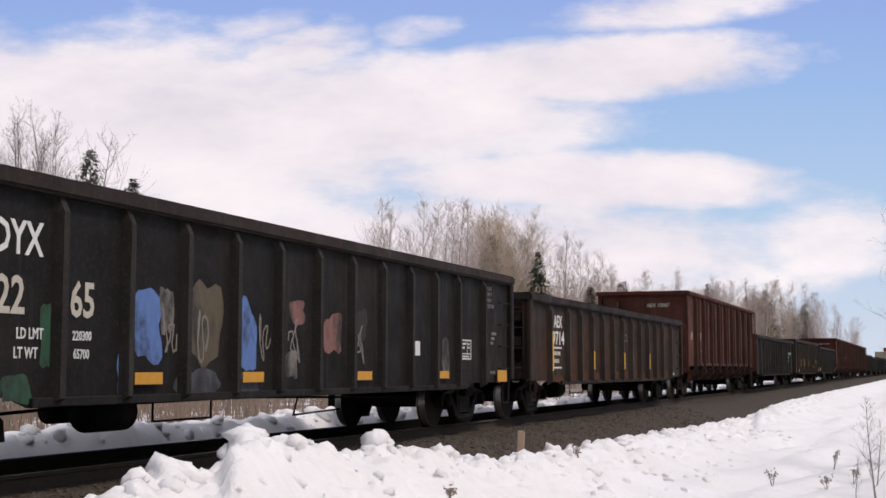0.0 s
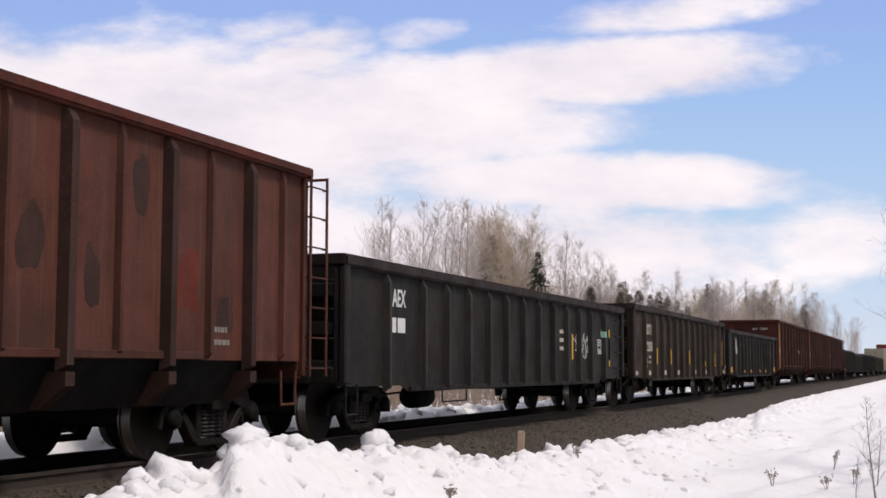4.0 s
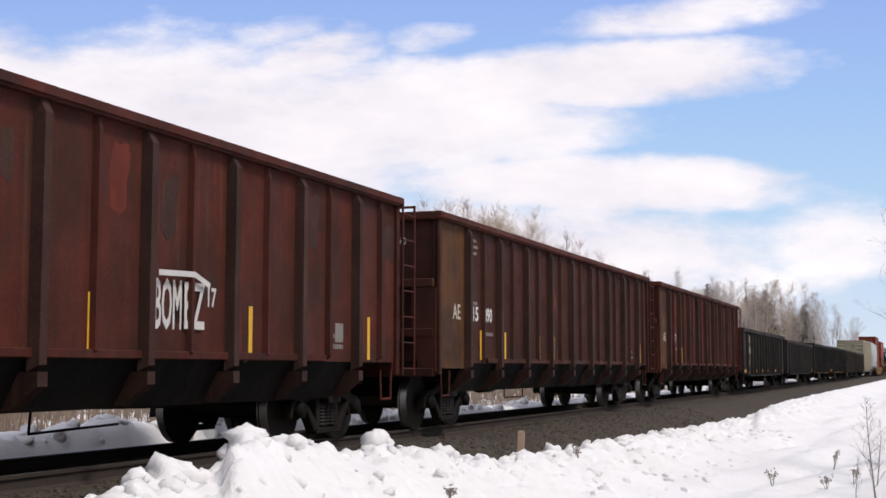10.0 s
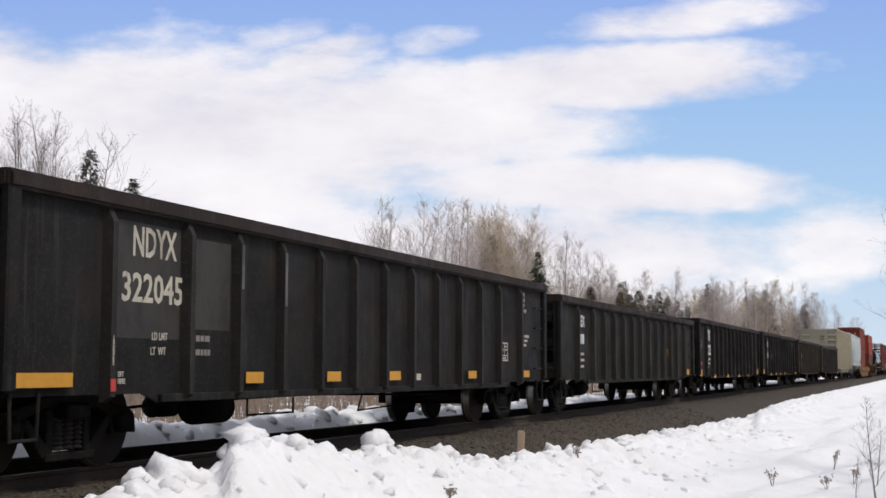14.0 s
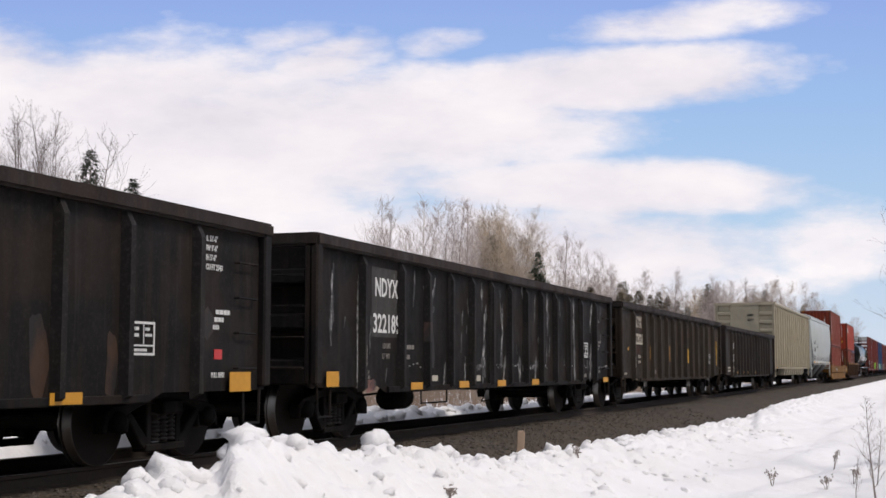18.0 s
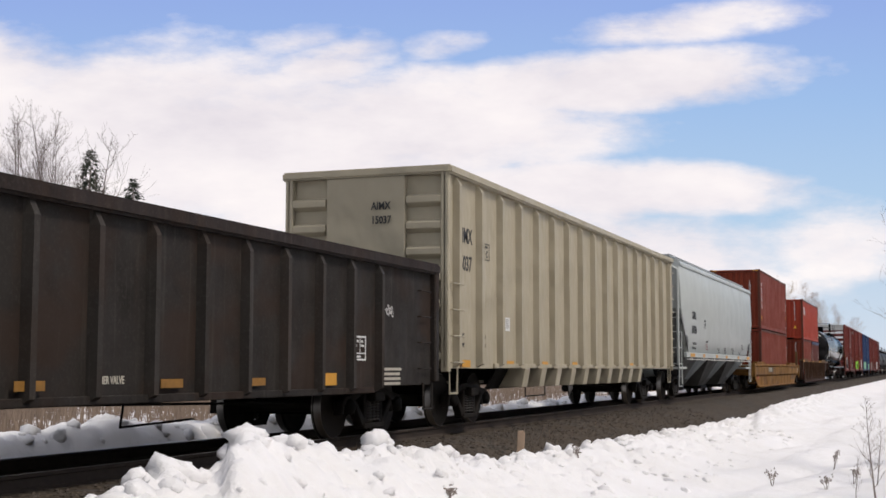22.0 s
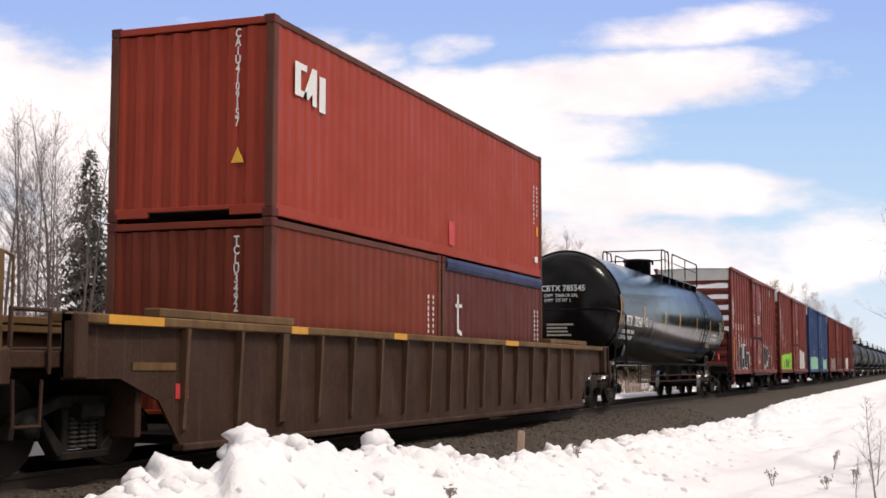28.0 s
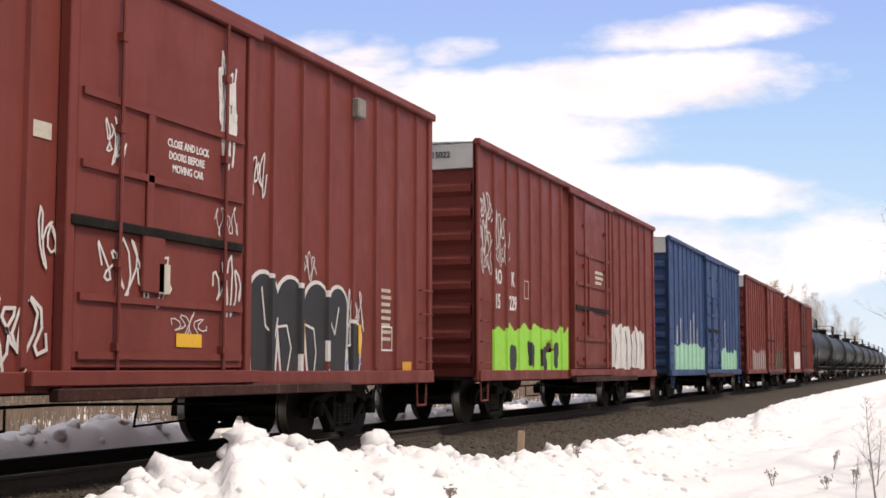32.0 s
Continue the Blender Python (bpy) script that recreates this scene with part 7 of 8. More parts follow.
def build_train():
    # A: black gondola with faded graffiti
    c = gondola("black gondola car with faded blue and green graffiti", -322.95, -306.35, shift=-0.14)
    h = c["half"]
    h = c["half"]
    lettering(c, "NDYX", 0.29, X1 + 0.002, 1.68 - h, 2.0, M["white"])
    lettering(c, "3222", 0.32, X1 + 0.002, 1.62 - h, 1.48, M["cream"], squeeze=0.85)
    lettering(c, "65", 0.32, X1 + 0.002, 3.05 - h, 1.48, M["cream"], squeeze=0.85)
    lettering(c, "LD LMT", 0.095, X1 + 0.002, 2.30 - h, 1.26, M["white"])
    lettering(c, "LT WT", 0.095, X1 + 0.002, 2.27 - h, 1.09, M["white"])
    lettering(c, "220300", 0.085, X1 + 0.002, 3.10 - h, 1.26, M["white"])
    lettering(c, "65700", 0.085, X1 + 0.002, 3.12 - h, 1.09, M["white"])
    ledges = list(c["posts"])
    c["posts"] = [999.0]
    for o, z, w, hh, mt, sd in ((4.35, 1.44, 0.60, 0.78, "spray_blue", 5), (3.98, 0.95, 0.34, 0.56, "spray_blue", 6), (4.70, 1.60, 0.28, 0.56, "spray_faint", 7), (5.47, 1.50, 0.76, 1.06, "spray_tan", 8),
                                (6.42, 1.36, 0.48, 0.90, "spray_blue", 9), (6.50, 0.82, 0.52, 0.30, "slate_haze", 17), (5.35, 0.84, 0.95, 0.34, "slate_haze", 18), (2.78, 1.28, 0.34, 0.64, "spray_green", 10), (2.33, 0.82, 0.44, 0.28, "spray_green", 12),
                                (1.85, 0.88, 0.6, 0.34, "spray_green", 11), (7.55, 1.05, 0.35, 0.4, "spray_faint", 13), (7.70, 1.70, 0.5, 0.32, "spray_rose", 19), (8.76, 1.46, 0.60, 0.60, "spray_rose", 14), (9.70, 1.60, 0.4, 0.5, "spray_rose_dark", 15),
                                (13.1, 1.2, 0.35, 0.7, "spray_faint", 16)):
        blob(c, "graffiti_fill", X1 - 0.0012 + 0.0004 * (sd % 5), puff(o - h, z, w, hh, sd), M[mt], "faded worn sprayed shape", 0.001)
    c["posts"] = ledges
    for k in range(5):
        tag(c, (4.62, 5.3, 6.7, 7.5, 9.5)[k] - h, 1.15, 0.25, 0.4, M["dim"], 30 + k, 2)
    sill_plates(c, (4.05, 6.23, 9.44, 12.6), 0.84, 0.5, 0.12)
    sill_plates(c, (15.66,), 0.76, 0.55, 0.21)
    stencils(c, M["dim"], False)
    plate_box(c, 13.86, 1.15)
    plate(c, "white_plate", X1, 11.68 - h, 11.93 - h, 1.2, 1.42, M["white"])
    # B: rusty gondola
    c = gondola("rusty dark gondola car with patched sides", -305.25, -288.35, 2.50, M["rusty_gon"], ribs=3)
    h = c["half"]
    mark(c, "AEX", 1.97, 2.63, 1.87, 2.12, M["white"])
    mark(c, "19714", 1.70, 2.79, 1.51, 1.78, M["white"])
    outline(c, X1, 8.62 - h, 1.70, 0.46, 0.18, M["dim"], 0.02)
    bars(c, 2, X1, 1.75 - h, 1.28, M["cream"], 0.8, 0.08, 0.08)
    strips(c, (1.45,), 0.95, 1.75)
    strips(c, (5.12, 8.35, 11.60), 0.98, 1.40)
    strips(c, (15.32,), 0.98, 1.91)
    ledges = list(c["posts"])
    c["posts"] = [999.0]
    for i, y in enumerate(ledges[:-1]):
        w = ledges[i + 1] - y
        blob(c, "rust_patch", X1 - 0.0012, puff(y + w / 2, 0.78 + 0.02 * (i % 3), w * 0.72, 0.17 + 0.05 * (i % 4), 210 + i), M["rust_patch"], "orange rust along the sill", 0.001)
    for z in (1.42, 1.0):
        plate(c, "white_line", X1, 1.7 - h, 2.6 - h, z, z + 0.035, M["white"], "", 0.002)
    plate(c, "white_plate", 1.5, 15.2 - h, 15.45 - h, 0.80, 0.87, M["white"])
    # C: red ore gondola
    ore_gondola("tall oxide red ore gondola car with steel posts", -287.1, -270.4, M["ore_faded"], "AEX 15087", None, "15", "087", tz=1.97)
    # D: dark gondola with a white scrawl
    c = gondola("dark green-grey gondola car with a white scrawl", -269.3, -252.2, 2.55, M["green_gon"])
    h = c["half"]
    lettering(c, "AEX", 0.25, X1, 1.85 - h, 1.92, M["white"], squeeze=0.75)
    bars(c, 1, X1, 1.72 - h, 1.53, M["white"], 0.9, 0.22, 0.05)
    bars(c, 3, X1, 11.2 - h, 1.75, M["cream"], 0.8, 0.08, 0.1)
    tag(c, 12.35 - h, 1.3, 1.5, 0.42, M["spray_white"], 3, 4)
    tag(c, 12.5 - h, 1.35, 1.2, 0.35, M["spray_white"], 4, 5)
    plate_box(c, 14.6, 1.35)
    blob(c, "graffiti_fill", X1, puff(15.0 - h, 1.83, 0.14, 0.2, 9), M["mint"])
    strips(c, (12.2, 15.75), 1.2, 1.75)
    strips(c, (15.75,), 1.05, 1.95)
    # F: brown-black gondola with yellow strips
    c = gondola("brown-black gondola car with yellow reflective strips", -250.95, -234.55, 2.73, M["brown_gon"], ribs=3)
    h = c["half"]
    plate(c, "paint_patch", X1 - 0.001, 1.72 - h, 2.95 - h, 1.35, 2.5, M["rusty_gon"], "brown repainted patch", 0.001)
    mark(c, "NDYX", 1.93, 2.70, 1.96, 2.24, M["worn_number"])
    mark(c, "322058", 1.78, 2.82, 1.49, 1.75, M["worn_number"])
    stencils(c, M["cream"])
    strips(c, (2.98, 5.12, 8.34), 1.12, 1.58)
    strips(c, (0.32,), 1.07, 1.98, 0.13)
    strips(c, (16.16,), 1.10, 2.0, 0.10)
    for o in (0.21, 2.04, 4.36, 6.52, 9.65, 11.82, 15.97):
        plate(c, "white_plate", 1.5, o - h, o + 0.26 - h, 0.82, 0.94, M["cream"])
    plate_box(c, 13.95, 1.15)
    strips(c, (13.72,), 1.08, 1.54)
    strips(c, (11.58,), 1.08, 1.24)
    plate(c, "white_plate", X1, 11.82 - h, 12.08 - h, 1.13, 1.26, M["cream"])
    plate(c, "tan_patch", 1.532, 16.22 - h, 16.39 - h, 0.80, 1.12, M["stake_paint"], "bare tan patch on the corner post", 0.004)
    # G: green-grey gondola
    c = gondola("dark green-grey gondola car with white lettering", -233.35, -216.4, 2.55, M["green_gon"])
    h = c["half"]
    mark(c, "AEX", 2.02, 2.67, 1.93, 2.20, M["white"])
    mark(c, "19735", 1.84, 2.84, 1.63, 1.88, M["white"])
    bars(c, 3, X1, 1.8 - h, 1.35, M["cream"], 0.6, 0.06, 0.08)
    sill_plates(c, (4.32, 6.48, 9.68, 11.84), 0.82, 0.47, 0.12)
    sill_plates(c, (0.55, 15.58), 0.85, 0.48, 0.21)
    plate_box(c, 14.25, 1.43, M["cream"])
    # H, I, J: ore gondolas with ochre corners
    c = ore_gondola("tall oxide red ore gondola car with an ochre corner", -215.1, -198.35, M["ore_red"], "AEX  15064", M["ochre"], "15", "064")
    hh = c["half"]
    bm = bmesh.new()
    box(bm, -0.98, 0.98, -hh + 0.088, -hh + 0.098, 1.66, 2.29)
    part("ochre_panel", bm, M["ochre_old"], c, "burnt ochre panel in the end pocket")
    lettering(c, "BOM", 0.50, 1.4425, 10.24 - hh, 1.42, M["spray_white"], width=0.52, name="graffiti_tag")
    lettering(c, "EZ", 0.48, 1.466, 10.78 - hh, 1.43, M["spray_white"], width=0.42, name="graffiti_tag")
    lettering(c, "17", 0.20, 1.4425, 11.30 - hh, 1.68, M["spray_white"], width=0.18, name="graffiti_tag")
    stroke(c, "graffiti_line", 1.5125, [(10.22 - hh, 1.98), (10.9 - hh, 2.0), (11.2 - hh, 1.9)], 0.06, M["spray_white"])
    strips(c, (9.10, 12.22, 15.66), 1.12, 1.72)
    plate(c, "white_plate", 1.4415, 14.6 - hh, 14.85 - hh, 1.35, 1.6, M["dim"])
    c = ore_gondola("tall brown-red ore gondola car with yellow strips", -196.65, -179.95, M["ore_brown"], "AEX 15090", M["ochre_old"], "15", "090")
    strips(c, (2.16, 3.58, 5.88, 6.96, 15.72), 1.15, 1.67)
    c = ore_gondola("tall rust-brown ore gondola car with an ochre corner", -178.25, -161.55, M["ore_red"], "AEX 15071", M["ochre_old"], "15", "071")
    strips(c, (3.8,), 1.10, 1.65)
    outline(c, X1, 3.3 - c["half"], 1.9, 0.32, 0.34, M["dim"], 0.03)
    # K to P: black gondolas
    c = gondola("black gondola car with orange plates along the sill", -160.2, -143.4, 2.72, M["black_gon"], ribs=4)
    h = c["half"]
    plate(c, "paint_patch", X1 - 0.0012, 1.68 - h, 2.88 - h, 1.30, 2.46, M["old_patch"], "faded olive overpainted patch", 0.001)
    plate(c, "paint_patch", X1 - 0.0012, 3.08 - h, 3.95 - h, 1.42, 2.40, M["old_patch"], "faded olive overpainted patch", 0.001)
    mark(c, "NDYX", 1.96, 2.77, 2.13, 2.42, M["worn_number"])
    mark(c, "322045", 1.78, 2.90, 1.67, 1.95, M["worn_number"])
    stencils(c, M["cream"])
    plate(c, "red_square", 1.553, 1.50 - h, 1.58 - h, 0.78, 0.90, M["red_tag"])
    plate_box(c, 13.9, 1.14, M["cream"])
    for o, z0 in ((4.05, 1.9), (5.126, 1.75)):
        plate(c, "rubbed_strip", 1.552, o - 0.03 - h, o + 0.03 - h, z0, 2.40, M["dim_post"], "post rubbed to pale primer", 0.002)
    sill_plates(c, (0.09,), 0.83, 0.89)
    sill_plates(c, (4.24, 6.41, 8.52, 12.0, 15.2), 0.83)
    plate(c, "white_plate", X1, 9.66 - c["half"], 9.9 - c["half"], 0.82, 0.92, M["cream"])
    c = gondola("dark gondola car with faded lettering", -142.3, -125.5, 2.58, M["green_gon"])
    h = c["half"]
    lettering(c, "AEX", 0.25, X1, 1.85 - h, 1.95, M["white"], squeeze=0.75)
    bars(c, 1, X1, 1.72 - h, 1.56, M["white"], 0.9, 0.22, 0.05)
    bars(c, 3, X1, 1.8 - h, 1.3, M["cream"], 0.6, 0.06, 0.08)
    plate_box(c, 13.8, 1.35)
    tag(c, 12.4 - h, 1.3, 0.5, 0.3, M["orange"], 16, 4)
    sill_plates(c, (15.5,), 0.8, 0.42, 0.18)
    c = gondola("black gondola car with white lettering", -124.3, -107.65, 2.72, M["jet_gon"])
    mark(c, "NDYX", 1.74, 2.71, 2.00, 2.38, M["white"])
    mark(c, "3222", 1.70, 2.81, 1.50, 1.84, M["white"])
    mark(c, "60", 3.21, 3.69, 1.49, 1.81, M["white"])
    h = c["half"]
    stencils(c, M["white"])
    sill_plates(c, (3.15, 6.39, 9.57, 12.52), 0.67, 0.48, 0.11)
    sill_plates(c, (0.07, 15.73), 0.74, 0.48, 0.22)
    plate_box(c, 13.78, 1.13)
    for i, (o, z, w, hh) in enumerate(((12.42, 1.10, 0.30, 0.80), (13.54, 1.02, 0.22, 0.66), (3.10, 1.15, 0.18, 0.9), (9.2, 1.05, 0.14, 0.7), (10.3, 0.95, 0.12, 0.6))):
        blob(c, "rust_run", X1 - 0.0012, puff(o - h, z, w, hh, 310 + i), M["rust_run"], "brown rust run down the side", 0.001)
    blob(c, "overpaint_diamond", X1 - 0.0008, [(15.10 - h, 1.49), (15.32 - h, 1.30), (15.55 - h, 1.49), (15.32 - h, 1.68)], M["spray_rose_dark"], "brown overpainted diamond", 0.001)
    plate(c, "red_square", X1, 15.47 - h, 15.64 - h, 1.10, 1.21, M["red_tag"])
    tag(c, 0.6 - h, 1.75, 0.6, 0.22, M["dim"], 18, 5)
    plate(c, "red_square", X1, 0.67 - h, 0.83 - h, 1.11, 1.22, M["red_tag"])
    c = gondola("black gondola car with white paint runs and scrapes", -106.4, -89.75, 2.75, M["jet_gon"])
    h = c["half"]
    plate(c, "paint_patch", X1 - 0.001, 1.95 - h, 2.88 - h, 1.45, 2.45, M["patch_grey"], "grey overpainted patch", 0.001)
    mark(c, "NDYX", 2.04, 2.89, 2.04, 2.30, M["white"])
    mark(c, "322189", 1.97, 2.97, 1.52, 1.78, M["white"])
    stencils(c, M["dim"])
    blob(c, "graffiti_fill", X1, puff(1.95 - h, 0.76, 0.34, 0.20, 91), M["spray_rose"], "faded rose sprayed mark", 0.001)
    blob(c, "graffiti_fill", X1 - 0.0006, puff(4.25 - h, 1.55, 0.42, 1.3, 92), M["spray_rose_dark"], "rubbed rose sprayed shape", 0.001)
    # broken paint runs beside the posts: offset and height at the top, at the foot, width
    for k, (o0, z0, o1, z1, w) in enumerate(((7.04, 2.05, 6.96, 1.46, 0.10), (6.95, 1.46, 6.97, 1.04, 0.15), (6.93, 1.06, 6.89, 0.72, 0.06), (7.29, 1.90, 7.25, 1.46, 0.09), (8.00, 2.10, 8.05, 1.62, 0.07), (8.05, 1.66, 7.93, 1.20, 0.08),
                                             (8.18, 1.14, 8.12, 0.75, 0.13), (9.27, 2.52, 9.48, 2.32, 0.13), (9.50, 2.34, 9.48, 1.88, 0.06), (9.07, 1.15, 9.16, 0.77, 0.16), (10.20, 1.15, 10.21, 0.76, 0.12), (10.50, 1.70, 10.50, 1.12, 0.13),
                                             (11.06, 2.53, 11.11, 1.88, 0.10), (13.23, 2.53, 13.27, 1.5, 0.11), (13.28, 1.5, 13.30, 0.72, 0.10), (14.95, 2.54, 14.73, 2.0, 0.13), (14.78, 1.48, 14.74, 0.72, 0.16), (6.82, 2.41, 6.84, 2.22, 0.07),
                                             (6.26, 2.54, 6.30, 2.3, 0.06), (4.05, 2.40, 4.30, 2.05, 0.22), (4.50, 2.35, 4.32, 2.12, 0.05), (4.20, 1.40, 4.10, 0.75, 0.13), (4.95, 1.0, 4.90, 0.74, 0.07), (5.95, 1.1, 5.93, 0.76, 0.06), (1.45, 2.2, 1.46, 0.8, 0.05), (0.62, 2.3, 0.60, 1.5, 0.06))):
        blob(c, "paint_run", X1 + 0.0006, ragged(o0 - h, z0, o1 - h, z1, w, k), M["run_white"], "flaking white paint run", 0.001, False)
        blob(c, "paint_run", X1 - 0.0004, ragged(o0 - h + 0.03, z0 + 0.1, o1 - h, max(0.7, z1 - 0.2), w * 2.0, k + 50), M["run_grey"], "rubbed grey paint run", 0.001, False)
    rnd = random.Random(5)
    for k in range(34):
        o = rnd.uniform(0.5, 16.0)
        z = rnd.uniform(0.8, 2.3)
        blob(c, "paint_run", X1 - 0.0004, ragged(o - h + rnd.uniform(-0.08, 0.08), min(2.5, z + rnd.uniform(0.1, 0.6)), o - h, z, rnd.uniform(0.03, 0.09), k + 100), M["run_grey"], "rubbed grey paint run", 0.001, False)
    # a scuffed line along the side, low down
    for o0, o1, n, w in ((6.25, 7.05, 9, 0.10), (7.4, 8.1, 9, 0.04), (8.45, 9.1, 10, 0.04), (9.5, 10.2, 9, 0.09), (10.55, 11.1, 8, 0.04), (12.4, 13.2, 9, 0.03), (14.0, 16.5, 22, 0.035), (3.1, 4.0, 6, 0.03)):
        for k in range(n):
            o = o0 + (o1 - o0) * k / n + rnd.uniform(-0.02, 0.02)
            z = 1.06 + rnd.uniform(-0.03, 0.03)
            blob(c, "scuff", X1, puff(o - h, z - w / 3, (o1 - o0) / n * rnd.uniform(0.5, 0.95), w * rnd.uniform(0.6, 1.4), k + n * 31, 12), M["run_white"], "white scuff mark", 0.001, False)
    plate_box(c, 14.0, 1.25)
    sill_plates(c, (0.35,), 0.76, 0.38, 0.20)
    sill_plates(c, (3.33, 5.51, 7.58, 9.78, 15.8), 0.68, 0.48, 0.11)
    plate(c, "white_plate", X1, 11.72 - h, 11.94 - h, 1.15, 1.26, M["cream"])
    plate(c, "dim_plate", X1, 11.74 - h, 11.92 - h, 1.29, 1.33, M["dim"])
    plate(c, "white_plate", X1, 6.50 - h, 6.76 - h, 0.78, 0.88, M["cream"])
    plate(c, "white_plate", X1, 4.35 - h, 4.62 - h, 0.80, 0.89, M["cream"])
    plate(c, "white_plate", X1, 14.13 - h, 14.35 - h, 0.80, 0.88, M["dim"])
    c = gondola("brown-black gondola car with yellow strips", -88.6, -71.7, 2.72, M["brown_gon"], ribs=3)
    h = c["half"]
    plate(c, "paint_patch", X1 - 0.001, 1.75 - h, 2.9 - h, 1.4, 2.5, M["rusty_gon"], "brown repainted patch", 0.001)
    mark(c, "NDYX", 1.96, 2.77, 2.11, 2.41, M["worn_number"])
    mark(c, "322026", 1.85, 2.93, 1.66, 1.94, M["worn_number"])
    stencils(c, M["cream"])
    for a, b, z0, z1 in ((0.29, 0.42, 1.17, 2.09), (3.90, 3.98, 1.26, 1.62), (6.84, 6.96, 1.21, 1.68), (10.08, 10.20, 1.18, 1.63), (16.14, 16.24, 1.10, 2.0)):
        old = a < 8
        plate(c, "reflector_strip", X1 + 0.002, a - h, b - h, z0, z1, M["orange_old" if old else "yellow"], "rubbed yellow strip" if old else "yellow reflective strip")
    plate(c, "white_plate", X1, 4.48 - h, 4.75 - h, 0.85, 0.96, M["dim"])
    blob(c, "yellow_mark", X1, puff(1.08 - h, 1.52, 0.20, 0.08, 77), M["orange"], "small sprayed yellow mark", 0.001)
    plate_box(c, 14.19, 1.17)
    c = gondola("dark brown-grey gondola car with white stencilled number blocks", -70.45, -53.6, 2.66, M["grey_gon"], ribs=3, posts=[o - 8.425 for o in [1.76] + [2.79 + 0.977 * k for k in range(13)]])
    h = c["half"]
    for z0, z1 in ((1.77, 2.04), (1.29, 1.57)):
        plate(c, "white_block", X1, 2.05 - h, 2.80 - h, z0, z1, M["white"], "white stencil block", 0.002)
    lettering(c, "CEFX", 0.22, X1 + 0.004, 2.08 - h, 1.80, M["ink"], squeeze=0.72)
    lettering(c, "32714", 0.22, X1 + 0.004, 2.08 - h, 1.33, M["ink"], squeeze=0.7)
    for z in (1.0, 0.86):
        plate(c, "white_block", X1, 1.95 - h, 2.75 - h, z, z + 0.07, M["cream"], "", 0.002)
    plate_e = bmesh.new()
    box(plate_e, -0.6, 1.3, -h - 0.085, -h - 0.035, 2.51, 2.655)
    part("end_number_board", plate_e, M["cream"], c, "cream number band on the end chord")
    lettering(c, "CEFX 32714", 0.10, 0.44, -h - 0.0862, 2.53, M["ink"], "end", width=0.80)
    plate(c, "reflector_strip", 1.462, 0.055 - h, 0.13 - h, 0.95, 1.85, M["orange_old"], "rubbed yellow strip")
    sill_plates(c, (3.08, 4.87, 6.51, 8.81, 10.64), 0.80, 0.42, 0.09, M["orange_old"])
    sill_plates(c, (12.66,), 0.78, 0.38, 0.16)
    lettering(c, "RETAINER VALVE", 0.075, X1, 7.62 - h, 0.85, M["cream"], width=0.62)
    plate_box(c, 13.63, 1.11)
    tag(c, 14.85 - h, 1.78, 0.25, 0.12, M["spray_white"], 27, 4)
    bars(c, 4, X1, 14.8 - h, 0.97, M["cream"], 0.7, 0.04, 0.03)
    bars(c, 2, X1, 1.0 - h, 1.0, M["cream"], 1.2, 0.06, 0.06)
    # Q: beige, R: grey hopper
    beige_gondola(-53.1, -33.1)
    covered_hopper(-32.1, -14.7)
    # S: yellow well car with two brown-red containers
    c = well_car("worn yellow well car with smooth sides", -14.6, 8.6, M["well_yellow"], True, 1.22, 0.326)
    h = c["half"]
    plate(c, "number_panel", 1.502, -h + 6.7, -h + 8.75, 0.82, 1.06, M["ink"], "black panel with cream lettering", 0.003)
    lettering(c, "DTTX  475808", 0.17, 1.508, -h + 6.78, 0.855, M["cream"], squeeze=0.86)
    plate(c, "red_square", 1.436, -h + 2.85, -h + 3.2, 0.52, 0.66, M["red_tag"])
    lettering(c, "53", 0.36, 1.436, h - 5.2, 0.40, M["ink"], squeeze=1.0)
    outline(c, 1.436, h - 4.35, 0.42, 0.6, 0.36, M["ink"], 0.03)
    bars(c, 2, 1.436, h - 4.27, 0.60, M["ink"], 0.4, 0.09, 0.03)
    for o, wd in ((5.3, "45"), (4.6, "48"), (3.4, "53")):
        lettering(c, wd, 0.15, 1.505, h - o, 0.98, M["ink"])
        plate(c, "stop_mark", 1.503, h - o + 0.22, h - o + 0.25, 0.97, 1.14, M["ink"], "", 0.003)
    plate(c, "notice_plate", 1.503, h - 1.75, h - 1.5, 0.78, 1.05, M["cream"], "pale notice plate")
    k = container("brown-red forty-foot steel shipping container on a well car", 12.192, M["cont_brown"], -8.15, 0.33)
    end_code(k, "ICLU4334145")
    low = k
    k = container("brown-red forty-foot steel container stacked on another", 12.192, M["cont_brown"], -8.15, 2.93, H=2.896)
    end_code(k, "ICNU3412674")
    plate_e = bmesh.new()
    for i in range(7):
        box(plate_e, 1.215, 1.222, -k["half"] + 0.42, -k["half"] + 0.62, 2.25 - i * 0.19 - 0.14, 2.25 - i * 0.19 - (0.05 if i % 2 else 0.0))
    part("company_mark", plate_e, M["white"], k, "white vertical company mark as plain blocks")
    for q, zz in ((k, 1.25), (low, 1.62)):
        bm = bmesh.new()
        prism(bm, [(-0.10, zz), (0.10, zz), (0.0, zz + 0.19)], -q["half"] - 0.002, -q["half"] + 0.01)
        part("warning_triangle", fixed(bm), M["yellow"], q, "yellow warning triangle")
        side_codes(q)
    bm = bmesh.new()
    box(bm, -0.11, 0.09, -k["half"] - 0.002, -k["half"] + 0.01, 0.55, 0.75)
    part("warning_plate", bm, M["yellow"], k, "yellow warning plate")
    plate(k, "warning_plate", 1.2135, -k["half"] + 0.30, -k["half"] + 0.46, 0.42, 0.62, M["yellow"])
